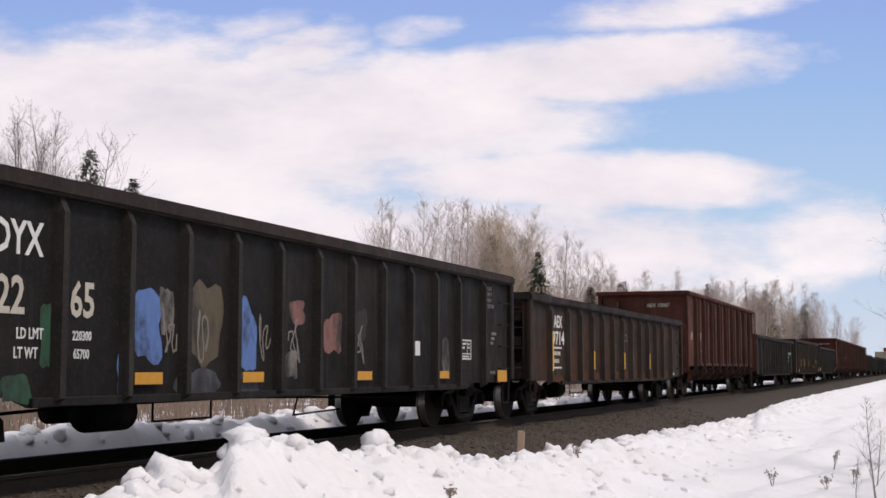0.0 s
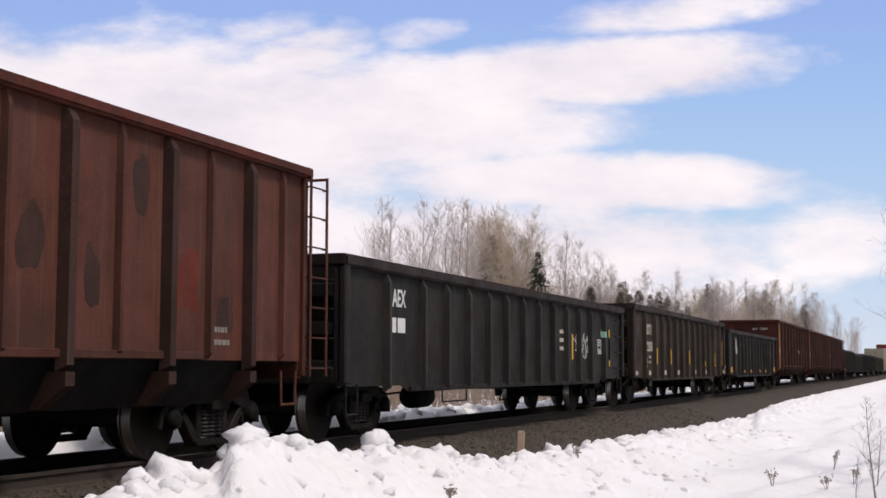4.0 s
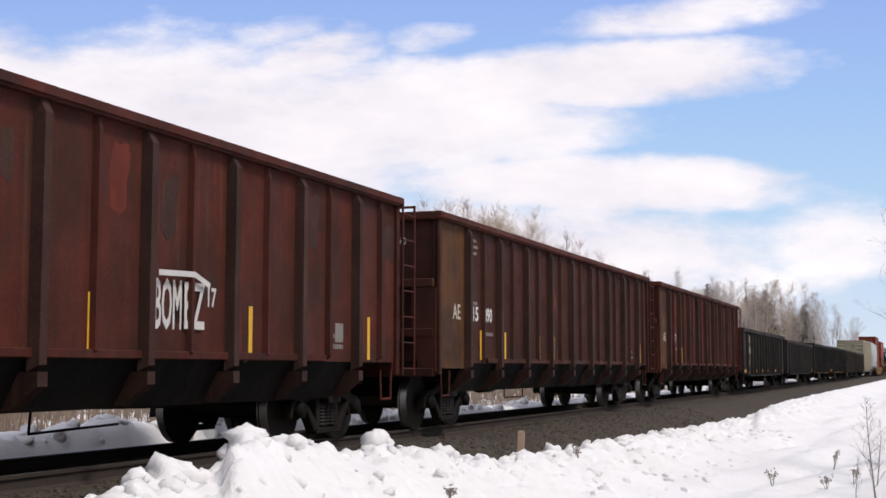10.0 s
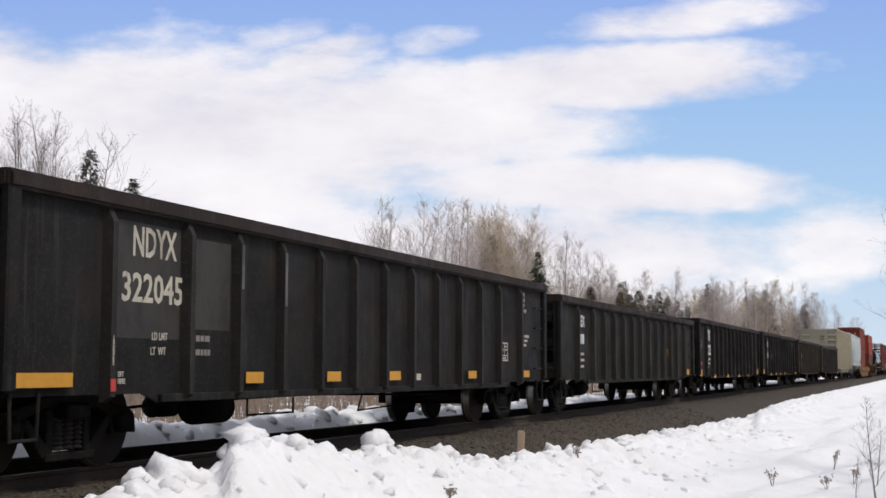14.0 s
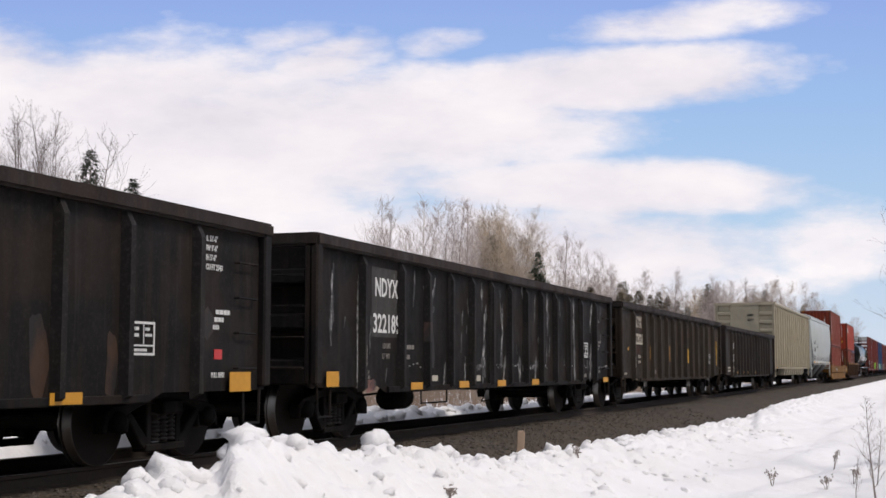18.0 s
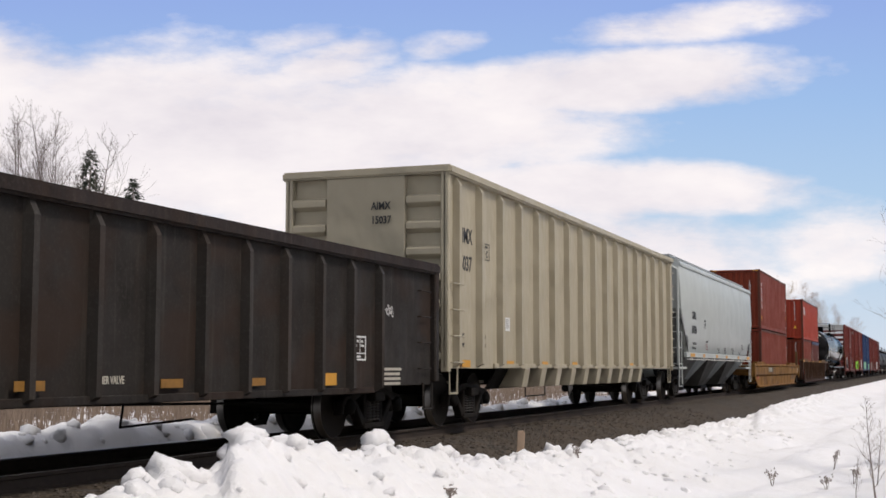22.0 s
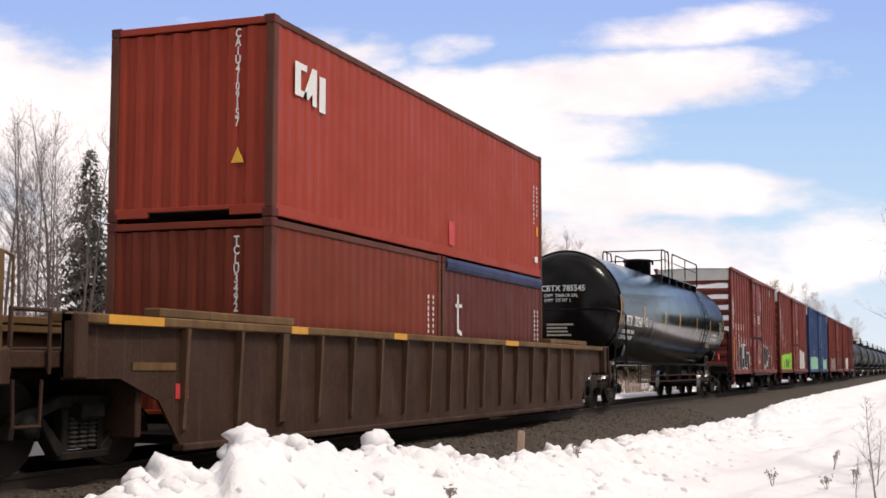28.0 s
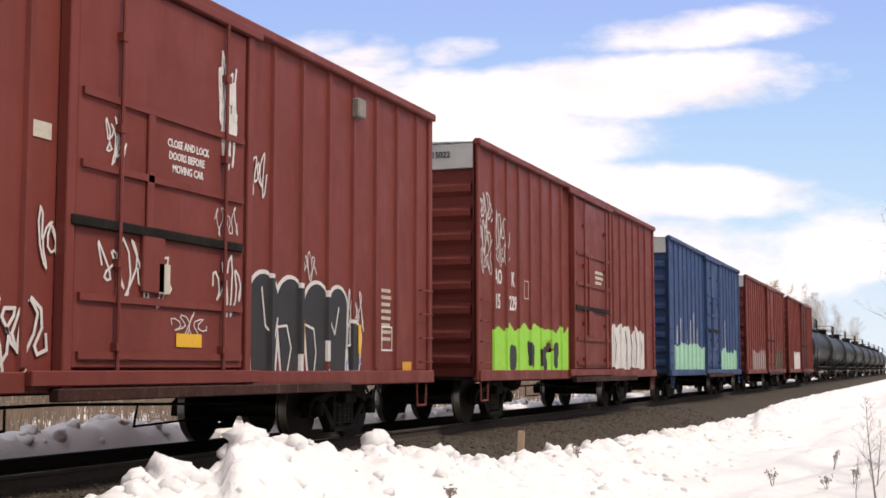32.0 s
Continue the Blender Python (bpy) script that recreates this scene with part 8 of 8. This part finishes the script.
    for s in (-1, 1):
        for i in range(3):
            bm = bmesh.new()
            x = s * 1.0 + (i - 1) * 0.09
            prism(bm, [(x - 0.03, 2.80), (x + 0.005, 2.80), (x + 0.03, 2.86), (x - 0.005, 2.86)], -k["half"] - 0.001, -k["half"] + 0.01)
            part("hazard_stripe", fixed(bm), M["yellow"], k)
    bm = bmesh.new()
    lathe(bm, [(-0.10, 0.05), (-0.09, 0.17), (0.09, 0.17), (0.10, 0.05)], 18, "y", (-0.55, c["half"] - 2.5, 1.58))
    part("brake_drum", bm, M["well_yellow"], c, "yellow hand brake housing")
    bm = bmesh.new()
    pipe(bm, [(-0.55 + 0.27 * math.cos(k * 0.524), c["half"] - 2.36, 1.60 + 0.27 * math.sin(k * 0.524)) for k in range(13)], 0.018, 6)
    part("brake_wheel", bm, M["well_yellow"], c, "yellow hand brake wheel")
    # T: brown well car
    c = well_car("brown well car with posted sides and yellow sill", 9.0, 32.2, M["well_brown"], False, 1.52)
    k = container("brown-red twenty-foot steel container in a well car", 6.058, M["cont_brown"], 14.53, 0.30)
    end_code(k, "TCLU3492")
    side_codes(k)
    k = container("dark red twenty-foot container with a blue top edge", 6.058, M["cont_dark"], 14.53 + 6.14, 0.30, roof=M["cont_blue"])
    bm = bmesh.new()
    prism(bm, [(1.05, 2.36), (1.222, 2.37), (1.25, 2.42), (1.255, 2.50), (1.23, 2.56), (1.15, 2.592), (1.05, 2.594)], -k["half"] + 0.14, k["half"] - 0.14)
    part("tarpaulin", fixed(bm), M["cont_blue"], k, "rolled blue tarpaulin along the top edge")
    side_codes(k)
    stroke(k, "company_mark", 1.2135, [(0.75 - k["half"], 1.95), (0.75 - k["half"], 1.35), (0.92 - k["half"], 1.3)], 0.08, M["white"])
    stroke(k, "company_mark", 1.2135, [(0.64 - k["half"], 1.78), (0.94 - k["half"], 1.78)], 0.06, M["white"])
    T = c
    bm = bmesh.new()
    box(bm, 1.16, 1.28, 0.30 - T["half"], 0.44 - T["half"], 0.86, 2.05)
    part("brake_stand", bevel(bm, 0.015), M["well_cap"], T, "tall ochre brake stand")
    bm = bmesh.new()
    pipe(bm, [(1.22, 0.46 - T["half"], 1.15), (1.22, 0.62 - T["half"], 1.2), (1.22, 0.62 - T["half"], 2.0), (1.22, 0.46 - T["half"], 2.04)], 0.016)
    part("grab_iron", bm, M["well_cap"], T)
    for o, w in ((1.66, 0.97), (5.5, 0.45), (8.8, 0.5), (14.2, 0.8)):
        plate(T, "yellow_patch", 1.522, o - T["half"], o + w - T["half"], 1.425, 1.515, M["orange"], "yellow paint left on the sill", 0.003)
    plate(T, "red_square", 1.436, 3.0 - T["half"], 3.25 - T["half"], 0.68, 0.84, M["red_tag"])
    plate(T, "notice_plate", 1.436, 2.2 - T["half"], 3.0 - T["half"], 0.98, 1.06, M["well_cap"])
    k = container("bright red forty-foot steel container stacked on two shorter ones", 12.192, M["cont_red"], 14.53, 2.897)
    end_code(k, "CAIU4109157", 0.70, 2.32, 0.11)
    side_codes(k)
    kh = k["half"]
    plate(k, "paint_patch", 1.2135, 0.35, 0.62, 0.22, 0.62, M["red_tag"], "bright red repaired patch", 0.002)
    for pts in ([(0.55, 2.28), (0.80, 2.28), (0.80, 2.16), (0.67, 2.16), (0.67, 1.78), (0.80, 1.78), (0.80, 1.66), (0.55, 1.66)], [(0.72, 1.66), (0.92, 2.28), (1.02, 2.28), (1.02, 1.58), (0.93, 1.58), (0.93, 1.8), (0.84, 1.66)], [(1.08, 2.20), (1.22, 2.20), (1.22, 1.52), (1.08, 1.52)]):
        blob(k, "company_mark", 1.2135, [(0.59 + (a - 0.55) * 1.37 - kh, 1.66 + (b - 1.66) * 0.72) for a, b in pts], M["white"], "white painted company mark")
    bm = bmesh.new()
    prism(bm, [(0.62, 0.70), (0.80, 0.70), (0.71, 0.90)], -kh - 0.002, -kh + 0.01)
    part("warning_triangle", fixed(bm), M["yellow"], k, "yellow warning triangle")
    # U: black tank car
    c = tank_car("glossy black tank car with white lettering", 32.6, 51.6, M["tank_black"])
    tank_marks(c)
    # V to Z: boxcars
    c = boxcar("oxide red boxcar with black and white graffiti and snowy end ribs", 52.95, 68.5, M["box_red"], M["box_red"], (6.2, 9.35), cap=M["bare"], snow=True)
    boxcar_marks_first(c)
    c = boxcar("oxide red boxcar with lime green graffiti", 70.75, 86.4, M["box_red"], M["box_red"], (6.5, 9.7), cap=M["bare"])
    boxcar_marks_second(c)
    c = boxcar("faded blue boxcar with pale green graffiti", 88.75, 104.3, M["box_blue"], M["box_blue"], (6.8, 9.6), cap=M["bare"])
    h = c["half"]
    splash(c, 0.9 - h, 6.6 - h, 0.86, 1.85, M["mint"], 41)
    splash(c, 9.9 - h, 14.6 - h, 0.86, 1.8, M["mint"], 42)
    for k in range(9):
        o = 1.4 + k * 0.62 if k < 7 else 10.4 + (k - 7) * 1.2
        stroke(c, "paint_run", BX, [(o - h, 1.8), (o - h, 1.8 + 0.5 + 0.5 * ((k * 7) % 3) / 2)], 0.10, M["spray_white"])
    splash(c, 6.9 - h, 9.4 - h, 1.0, 1.9, M["spray_white"], 43, BX + 0.075)
    c = boxcar("oxide red boxcar with tan graffiti low on its side", 106.5, 122.1, M["box_red"], M["box_red"], (7.4, 10.2), cap=M["bare"])
    h = c["half"]
    splash(c, 2.2 - h, 7.0 - h, 0.9, 1.9, M["spray_grey"], 44)
    splash(c, 10.8 - h, 14.2 - h, 0.9, 2.0, M["spray_tan"], 45)
    c = boxcar("dull red boxcar with a pale sprayed patch", 124.4, 139.9, M["box_red"], M["box_dark"], (7.4, 10.2))
    h = c["half"]
    splash(c, 3.2 - h, 6.8 - h, 0.9, 2.0, M["spray_white"], 46)
    # tank cars to the end
    for i in range(9):
        y = 142.3 + 18.0 * i
        tank_car("dusty black tank car in a long string", y, y + 15.6, M["tank_old"], 1.45, 2.5, ((-1.2, 0.4), (0.6, 1.6)))


BX = 1.484
M["spray_grey"] = plain("grey rose spray paint", (0.30, 0.22, 0.21), 0.65, 0, 0.4, 4)


def splash(car, y0, y1, z0, z1, material, seed, x=None):
    """A sprayed block with an uneven crown and drips."""
    rnd = random.Random(seed)
    n = 16
    up = [(y0 + (y1 - y0) * i / n, z1 + rnd.uniform(-0.22, 0.06)) for i in range(n + 1)]
    lo = [(y0 + (y1 - y0) * i / n, z0 + rnd.uniform(0.0, 0.12)) for i in range(n, -1, -1)]
    blob(car, "graffiti_fill", BX if x is None else x, up + lo, material)


M["box_grime"] = paint("grimy dark red paint", (0.045, 0.018, 0.014), rust=(0.02, 0.012, 0.01), amount=0.6, dusty=0.25)
M["dim_grey"] = plain("worn grey steel", (0.06, 0.058, 0.055), 0.7, 0, 0.4)
M["rust_rail"] = plain("rusty painted rail", (0.045, 0.018, 0.013), 0.8, 0, 0.4)


def tank_marks(c):
    h = c["half"]
    R, zc = 1.49, 2.58
    # side ladder bent round the shell
    for y in (46.2, 46.68):
        bm = bmesh.new()
        pipe(bm, [((R + 0.07) * math.cos(math.radians(a)), y - 42.1, zc + (R + 0.07) * math.sin(math.radians(a))) for a in range(-44, 66, 10)], 0.014)
        part("ladder_stile", bm, M["tank_black"], c)
    for a in range(-40, 62, 12):
        bm = bmesh.new()
        q = ((R + 0.07) * math.cos(math.radians(a)), zc + (R + 0.07) * math.sin(math.radians(a)))
        tube(bm, (q[0], 4.1, q[1]), (q[0], 4.58, q[1]), 0.010)
        part("ladder_rung", bm, M["tank_black"], c)
    bm = bmesh.new()
    pipe(bm, [(1.5, 4.15, 1.42), (1.5, 4.02, 0.5), (1.5, 4.48, 0.5), (1.5, 4.63, 1.42), (1.5, 4.15, 1.42)], 0.018)
    pipe(bm, [(1.5, 4.08, 0.85), (1.5, 4.54, 0.85)], 0.014)
    part("side_step", bm, M["dim_grey"], c, "worn grey side step")
    bm = bmesh.new()
    pipe(bm, [(0.9, 0.75 - 0.2, 4.45), (0.9, 0.8, 4.33), (0.9, 1.1, 4.5)], 0.008, 4)
    part("safety_chain", bm, M["tank_black"], c)

    def arc_stripe(y, a0, a1, w, material):
        bm = bmesh.new()
        n = 8
        rows = []
        for i in range(n + 1):
            a = math.radians(a0 + (a1 - a0) * i / n)
            x, z = (R + 0.004) * math.cos(a), zc + (R + 0.004) * math.sin(a)
            rows.append((bm.verts.new((x, y, z)), bm.verts.new((x, y + w, z))))
        for (p, q), (r, s) in zip(rows, rows[1:]):
            bm.faces.new((p, q, s, r))
        part("reflector_strip", bm, material, c, "yellow reflective strip")
    for y, a0, a1 in ((33.1, -18, 12), (36.02, -13, 5), (39.15, -13.5, 4), (41.55, -13, 5), (44.75, -13, 5), (47.58, -13, 5)):
        arc_stripe(y - 42.1, a0, a1, 0.07, M["yellow"])

    def curved(words, size, y, z, squeeze=0.8):
        ob = lettering(c, words, size, 0, y - 42.1, 0, M["white"], squeeze=squeeze)
        ob.data = ob.data.copy()
        for v in ob.data.vertices:
            zz = z - zc + v.co.z
            v.co.x = math.sqrt(max(0.1, R * R - zz * zz)) + 0.006 + v.co.x
            v.co.z = z + v.co.z
        ob.location.z = 0
    curved("CBTX  785545", 0.25, 33.62, 2.14, 1.02)
    curved("LD  LMT    154700LB    70150 KG", 0.085, 33.72, 1.93, 0.86)
    curved("LT   WT    108300LB    49150 KG", 0.085, 33.72, 1.78, 0.86)
    bm = bmesh.new()
    prism(bm, [(50.42 - 42.1, 1.44), (50.6 - 42.1, 1.27), (50.78 - 42.1, 1.44), (50.6 - 42.1, 1.61)], 1.32, 1.33, "x")
    part("placard", fixed(bm), M["red_tag"], c, "red diamond hazard placard")
    lettering(c, "CBTX 785545", 0.145, -0.50, -h - 0.0, 2.98, M["white"], "end", 0.95)
    lettering(c, "CAPY  33640 US GAL", 0.075, -0.42, -h + 0.0, 2.83, M["white"], "end", 0.9)
    lettering(c, "CAPY  127 337  L", 0.075, -0.42, -h + 0.0, 2.71, M["white"], "end", 0.9)
    bars(c, 4, -0.35, -h + 0.0, 2.10, M["cream"], 0.75, 0.045, 0.045, "end")
    # dull rubbed patch on the head and a placard on the end sill
    bm = bmesh.new()
    prism(bm, [(1.02, 1.30), (1.16, 1.16), (1.30, 1.30), (1.16, 1.44)], -h - 0.48, -h - 0.47)
    part("placard", fixed(bm), M["red_tag"], c, "red diamond hazard placard")
    outline(c, 1.484, 36.17 - 42.1, 2.16, 0.30, 0.25, M["white"], 0.016)
    lettering(c, "PLATE", 0.045, 1.486, 36.22 - 42.1, 2.33, M["white"], squeeze=0.9)
    lettering(c, "C", 0.10, 1.486, 36.28 - 42.1, 2.19, M["white"], squeeze=0.9)
    curved("NOT ODORIZED", 0.09, 48.27, 2.15, 1.0)
    curved("LIQUEFIED PETROLEUM GAS", 0.09, 48.2, 1.99, 0.8)
    for i in range(6):
        bars(c, 1, 1.492, 49.75 - 42.1, 2.66 - i * 0.08, M["dim"], 0.85, 0.035, 0.03)
    outline(c, 1.491, 49.72 - 42.1, 2.22, 0.9, 0.46, M["dim"], 0.012)
    bars(c, 3, 1.38, 47.1 - 42.1, 1.86, M["dim"], 0.9, 0.03, 0.03)
    arc_stripe(50.9 - 42.1, -20, 14, 0.06, M["yellow"])


def boxcar_marks_first(c):
    h = c["half"]
    X = BX
    W = M["white"]
    for words, o in (("YK", 1.18), ("R", 2.08), ("200", 2.65), ("01", 3.50)):
        lettering(c, words, 0.26, X, o - h, 2.58, W, squeeze=0.62)
    lettering(c, "LD LMT", 0.10, X, 1.10 - h, 2.36, W, squeeze=0.75)
    lettering(c, "LT WT", 0.10, X, 1.10 - h, 2.17, W, squeeze=0.75)
    lettering(c, "214100", 0.09, X, 2.0 - h, 2.30, W, squeeze=0.75)
    lettering(c, "71900", 0.09, X, 2.02 - h, 2.12, W, squeeze=0.75)
    outline(c, X, 2.72 - h, 2.06, 0.24, 0.32, W, 0.015)
    lettering(c, "F", 0.10, X, 2.79 - h, 2.10, W)
    bars(c, 9, X, 1.05 - h, 1.98, M["cream"], 0.50, 0.035, 0.06)
    bars(c, 8, X, 13.6 - h, 2.1, M["cream"], 0.4, 0.05, 0.05)
    outline(c, X, 13.6 - h, 1.25, 0.4, 0.36, W, 0.025)
    # fat black letters-like shapes with white rims
    rnd = random.Random(3)
    lobes = [(2.35, 1.45, 0.62, 1.20), (2.95, 1.50, 0.62, 1.05), (3.55, 1.50, 0.62, 1.15), (4.15, 1.45, 0.60, 1.05), (4.70, 1.30, 0.55, 0.80)]
    for i, (o, z, w, hh) in enumerate(lobes):
        p = puff(o - h, z, w, hh, 60 + i, 22)
        blob(c, "graffiti_outline", X + 0.0004 * i, [(o - h + (a - o + h) * 1.22, z + (b - z) * 1.12) for a, b in p], M["spray_white"], "white sprayed rim")
    for i, (o, z, w, hh) in enumerate(lobes):
        blob(c, "graffiti_fill", X + 0.007 + 0.0005 * i, puff(o - h, z, w * 1.02, hh * 1.0, 60 + i, 22), M["spray_black"], "black sprayed shape")
        stroke(c, "graffiti_line", X + 0.013, [(o - 0.12 - h, z - hh * 0.45), (o - 0.06 - h, z - 0.1), (o + 0.1 - h, z + 0.06), (o + 0.16 - h, z - 0.12)], 0.03, M["spray_white"])
    def arch(o, w, z0, z1, foot):
        """A tall bubble with a round crown and a narrower foot."""
        r = w / 2
        top = [(o + r * math.cos(math.pi * k / 12), z1 - r * 0.9 + r * 0.9 * math.sin(math.pi * k / 12)) for k in range(13)]
        return [(y - h, z) for y, z in top + [(o - r * foot, z0), (o + r * foot, z0)]]
    humps = [(10.02, 0.74, 0.90, 2.12, 0.75), (10.72, 0.76, 0.90, 2.10, 0.55), (11.46, 0.76, 0.92, 2.08, 0.6), (12.10, 0.56, 0.95, 2.06, 0.8), (12.62, 0.44, 0.98, 1.62, 0.7)]
    for i, (o, w, z0, z1, foot) in enumerate(humps):
        blob(c, "graffiti_outline", X + 0.0004 * i, arch(o, w + 0.13, z0 - 0.03, z1 + 0.05, foot), M["spray_white"], "white sprayed rim")
    for i, (o, w, z0, z1, foot) in enumerate(humps):
        blob(c, "graffiti_fill", X + 0.007 + 0.0005 * i, arch(o, w, z0, z1, foot), M["spray_black"], "black sprayed letter shape")
    for i, pts in enumerate(([(9.95, 1.95), (10.05, 1.5), (10.3, 1.38), (10.36, 1.6)], [(10.36, 1.5), (10.6, 1.52), (10.72, 1.25), (10.62, 0.95)], [(11.10, 1.55), (11.35, 1.5), (11.42, 1.2), (11.36, 0.95)], [(11.84, 2.0), (11.86, 1.6), (11.98, 1.45), (12.1, 1.8)], [(12.4, 1.6), (12.38, 1.3), (12.5, 1.32)])):
        stroke(c, "graffiti_line", X + 0.013 + 0.001 * i, [(y - h, z) for y, z in pts], 0.03, M["spray_white"])
    lettering(c, "15", 0.20, X + 0.016, 12.46 - h, 1.32, M["spray_white"], width=0.17, name="graffiti_tag")
    for k, (o, z, w, hh) in enumerate(((0.2, 3.05, 0.55, 0.7), (0.25, 2.6, 0.5, 0.3), (1.05, 0.95, 0.9, 0.32), (2.6, 2.1, 0.5, 0.2), (3.3, 2.1, 0.5, 0.25), (4.1, 2.05, 0.5, 0.25), (5.2, 1.0, 0.7, 0.6), (5.8, 1.95, 0.4, 0.4), (2.7, 0.8, 0.5, 0.18), (11.0, 2.15, 0.4, 0.28), (12.4, 1.6, 0.5, 0.4), (9.6, 3.1, 0.4, 0.4), (1.6, 1.5, 0.25, 0.2))):
        tag(c, o - h, z, w, hh, M["spray_white"], 80 + k, 4, X + 0.012)
    D = 1.484 + 0.10
    for k, (o, z, w, hh) in enumerate(((6.6, 1.75, 0.7, 0.45), (7.3, 1.7, 0.5, 0.42), (8.7, 1.65, 0.6, 0.5), (8.75, 3.5, 0.2, 0.9), (8.95, 3.4, 0.18, 0.9), (6.65, 3.0, 0.3, 0.35), (8.7, 2.5, 0.5, 0.25), (7.9, 1.35, 0.6, 0.2))):
        tag(c, o - h, z, w, hh, M["spray_white"], 100 + k, 4, D)
    lettering(c, "CLOSE AND LOCK", 0.08, D + 0.002, 7.72 - h, 3.28, W, squeeze=0.85)
    lettering(c, "DOORS BEFORE", 0.08, D + 0.002, 7.75 - h, 3.15, W, squeeze=0.85)
    lettering(c, "MOVING CAR", 0.08, D + 0.002, 7.82 - h, 3.02, W, squeeze=0.85)
    plate(c, "reflector_plate", D + 0.002, 7.95 - h, 8.45 - h, 1.22, 1.36, M["yellow"], "yellow reflective plate")
    plate(c, "white_plate", D + 0.04, 7.55 - h, 7.75 - h, 1.75, 2.05, M["cream"])
    plate(c, "white_plate", X, 5.6 - h, 5.95 - h, 3.05, 3.2, M["cream"])
    for o, z0, z1 in ((0.66, 1.30, 2.28), (2.66, 1.28, 1.75), (4.85, 1.2, 1.6), (11.0, 1.17, 1.62), (12.75, 1.2, 1.6)):
        plate(c, "reflector_strip", X + 0.017, o - h, o + 0.085 - h, z0, z1, M["yellow"], "yellow reflective strip")
    blob(c, "graffiti_fill", X + 0.002, [(12.45 - h, 0.85), (12.45 - h, 1.05), (12.35 - h, 1.05), (12.62 - h, 1.35), (12.9 - h, 1.05), (12.78 - h, 1.05), (12.78 - h, 0.85)], M["sky_arrow"], "pale blue sprayed arrow")
    plate(c, "reflector_plate", X + 0.002, 14.4 - h, 14.75 - h, 0.95, 1.1, M["orange"])
    plate(c, "ochre_panel", X + 0.002, 1.05 - h, 1.8 - h, 0.90, 1.12, M["ochre"])
    for i, z in enumerate((4.25, 3.78, 3.3)):
        bars(c, 3, -0.9, -h - 0.105 + 0.1, z - 0.15, M["cream"], 0.75, 0.045, 0.04, "end")
    bm = bmesh.new()
    box(bm, X, X + 0.12, 12.5 - h, 12.75 - h, 4.45, 4.72)
    part("roof_latch", bevel(bm, 0.02), M["dim"], c)


def boxcar_marks_second(c):
    h = c["half"]
    X = BX
    splash(c, 0.95 - h, 6.2 - h, 0.86, 1.85, M["lime"], 51)
    for k, (o, w) in enumerate(((1.9, 0.5), (3.1, 0.5), (4.0, 0.5), (4.9, 0.5))):
        blob(c, "graffiti_line", X + 0.006, puff(o + w / 2 - h, 1.18 + 0.1 * (k % 2), w, 0.55, 140 + k), M["spray_black"], "black sprayed shape")
    splash(c, 4.4 - h, 5.1 - h, 1.3, 1.55, M["box_dark"], 52, X + 0.011)
    splash(c, 10.4 - h, 14.3 - h, 0.95, 2.1, M["spray_white"], 53)
    for k in range(6):
        o = 10.7 + k * 0.62
        stroke(c, "graffiti_line", X + 0.006, [(o - h, 1.05), (o + 0.15 - h, 1.6), (o - 0.05 - h, 1.95)], 0.07, M["spray_black"])
    for k, (o, z, w, hh) in enumerate(((0.05, 3.6, 0.9, 0.5), (0.05, 3.1, 0.8, 0.45), (0.05, 2.75, 0.8, 0.35), (1.1, 3.3, 0.8, 0.5), (1.1, 2.9, 0.8, 0.35))):
        tag(c, o - h, z, w, hh, M["spray_white"], 120 + k, 5, X + 0.004)
    lettering(c, "AO", 0.26, X + 0.008, 1.02 - h, 2.55, M["white"], squeeze=0.8)
    lettering(c, "K", 0.26, X + 0.008, 2.05 - h, 2.55, M["white"], squeeze=0.8)
    lettering(c, "15", 0.26, X, 1.1 - h, 2.10, M["white"], squeeze=0.8)
    lettering(c, "229", 0.26, X, 1.95 - h, 2.10, M["white"], squeeze=0.8)
    outline(c, X, 2.9 - h, 2.35, 0.3, 0.36, M["cream"], 0.02)
    bars(c, 3, X + 0.105, 8.3 - h, 3.2, M["cream"], 0.8, 0.07, 0.05)
    lettering(c, "AOK 15022", 0.11, 0.30, -h - 0.0, 4.72, M["ink"], "end", 0.9)


build_train()


def run_rows(at, x=0.0, z=0.0):
    """Rows of a car whose middle stands at y = at at 28 s."""
    rows = []
    for k in range(17):
        t = 2.0 * k
        u = t - 28
        rows.append((t, pose(x, at - (12.265 * u + 0.00689 * u * u - 0.000363 * u ** 3), z)))
    return rows


def motions():
    for car, at in TRAIN:
        walk(car, run_rows(at, *car.get("offset", (0.0, 0.0))))
    # the wheels turn as the train rolls: one full set of keys, shared by all wheels at the same end of a truck
    first = {}
    r = 0.457
    for ob, end in WHEELS:
        if end not in first:
            rows = []
            for f in range(0, 961):
                u = f / FPS - 28
                s = 12.265 * u + 0.00689 * u * u - 0.000363 * u ** 3
                rows.append((f / FPS, pose(0, ob.location.y, ob.location.z, math.degrees(s / r) % 360)))
            walk(ob, rows)
            first[end] = ob
        else:
            src = first[end].animation_data
            ob.rotation_mode = "QUATERNION"
            ob.animation_data_create()
            ob.animation_data.action = src.action
            ob.animation_data.action_slot = src.action_slot
    # clouds drift towards the point where the track vanishes
    f = Vector(CAM.to_quaternion() @ Vector((0, 0, -1)))
    turn = CAM.to_quaternion().to_matrix().to_4x4()
    start = Vector(EYE) + f * 2323
    drift = (CAM.to_quaternion() @ Vector((1.05, -0.21, -2.323))).normalized() * 165
    walk(backdrop, [(0, Matrix.Translation(start) @ turn), (16, Matrix.Translation(start + drift * 0.5) @ turn), (32, Matrix.Translation(start + drift) @ turn)])


motions()
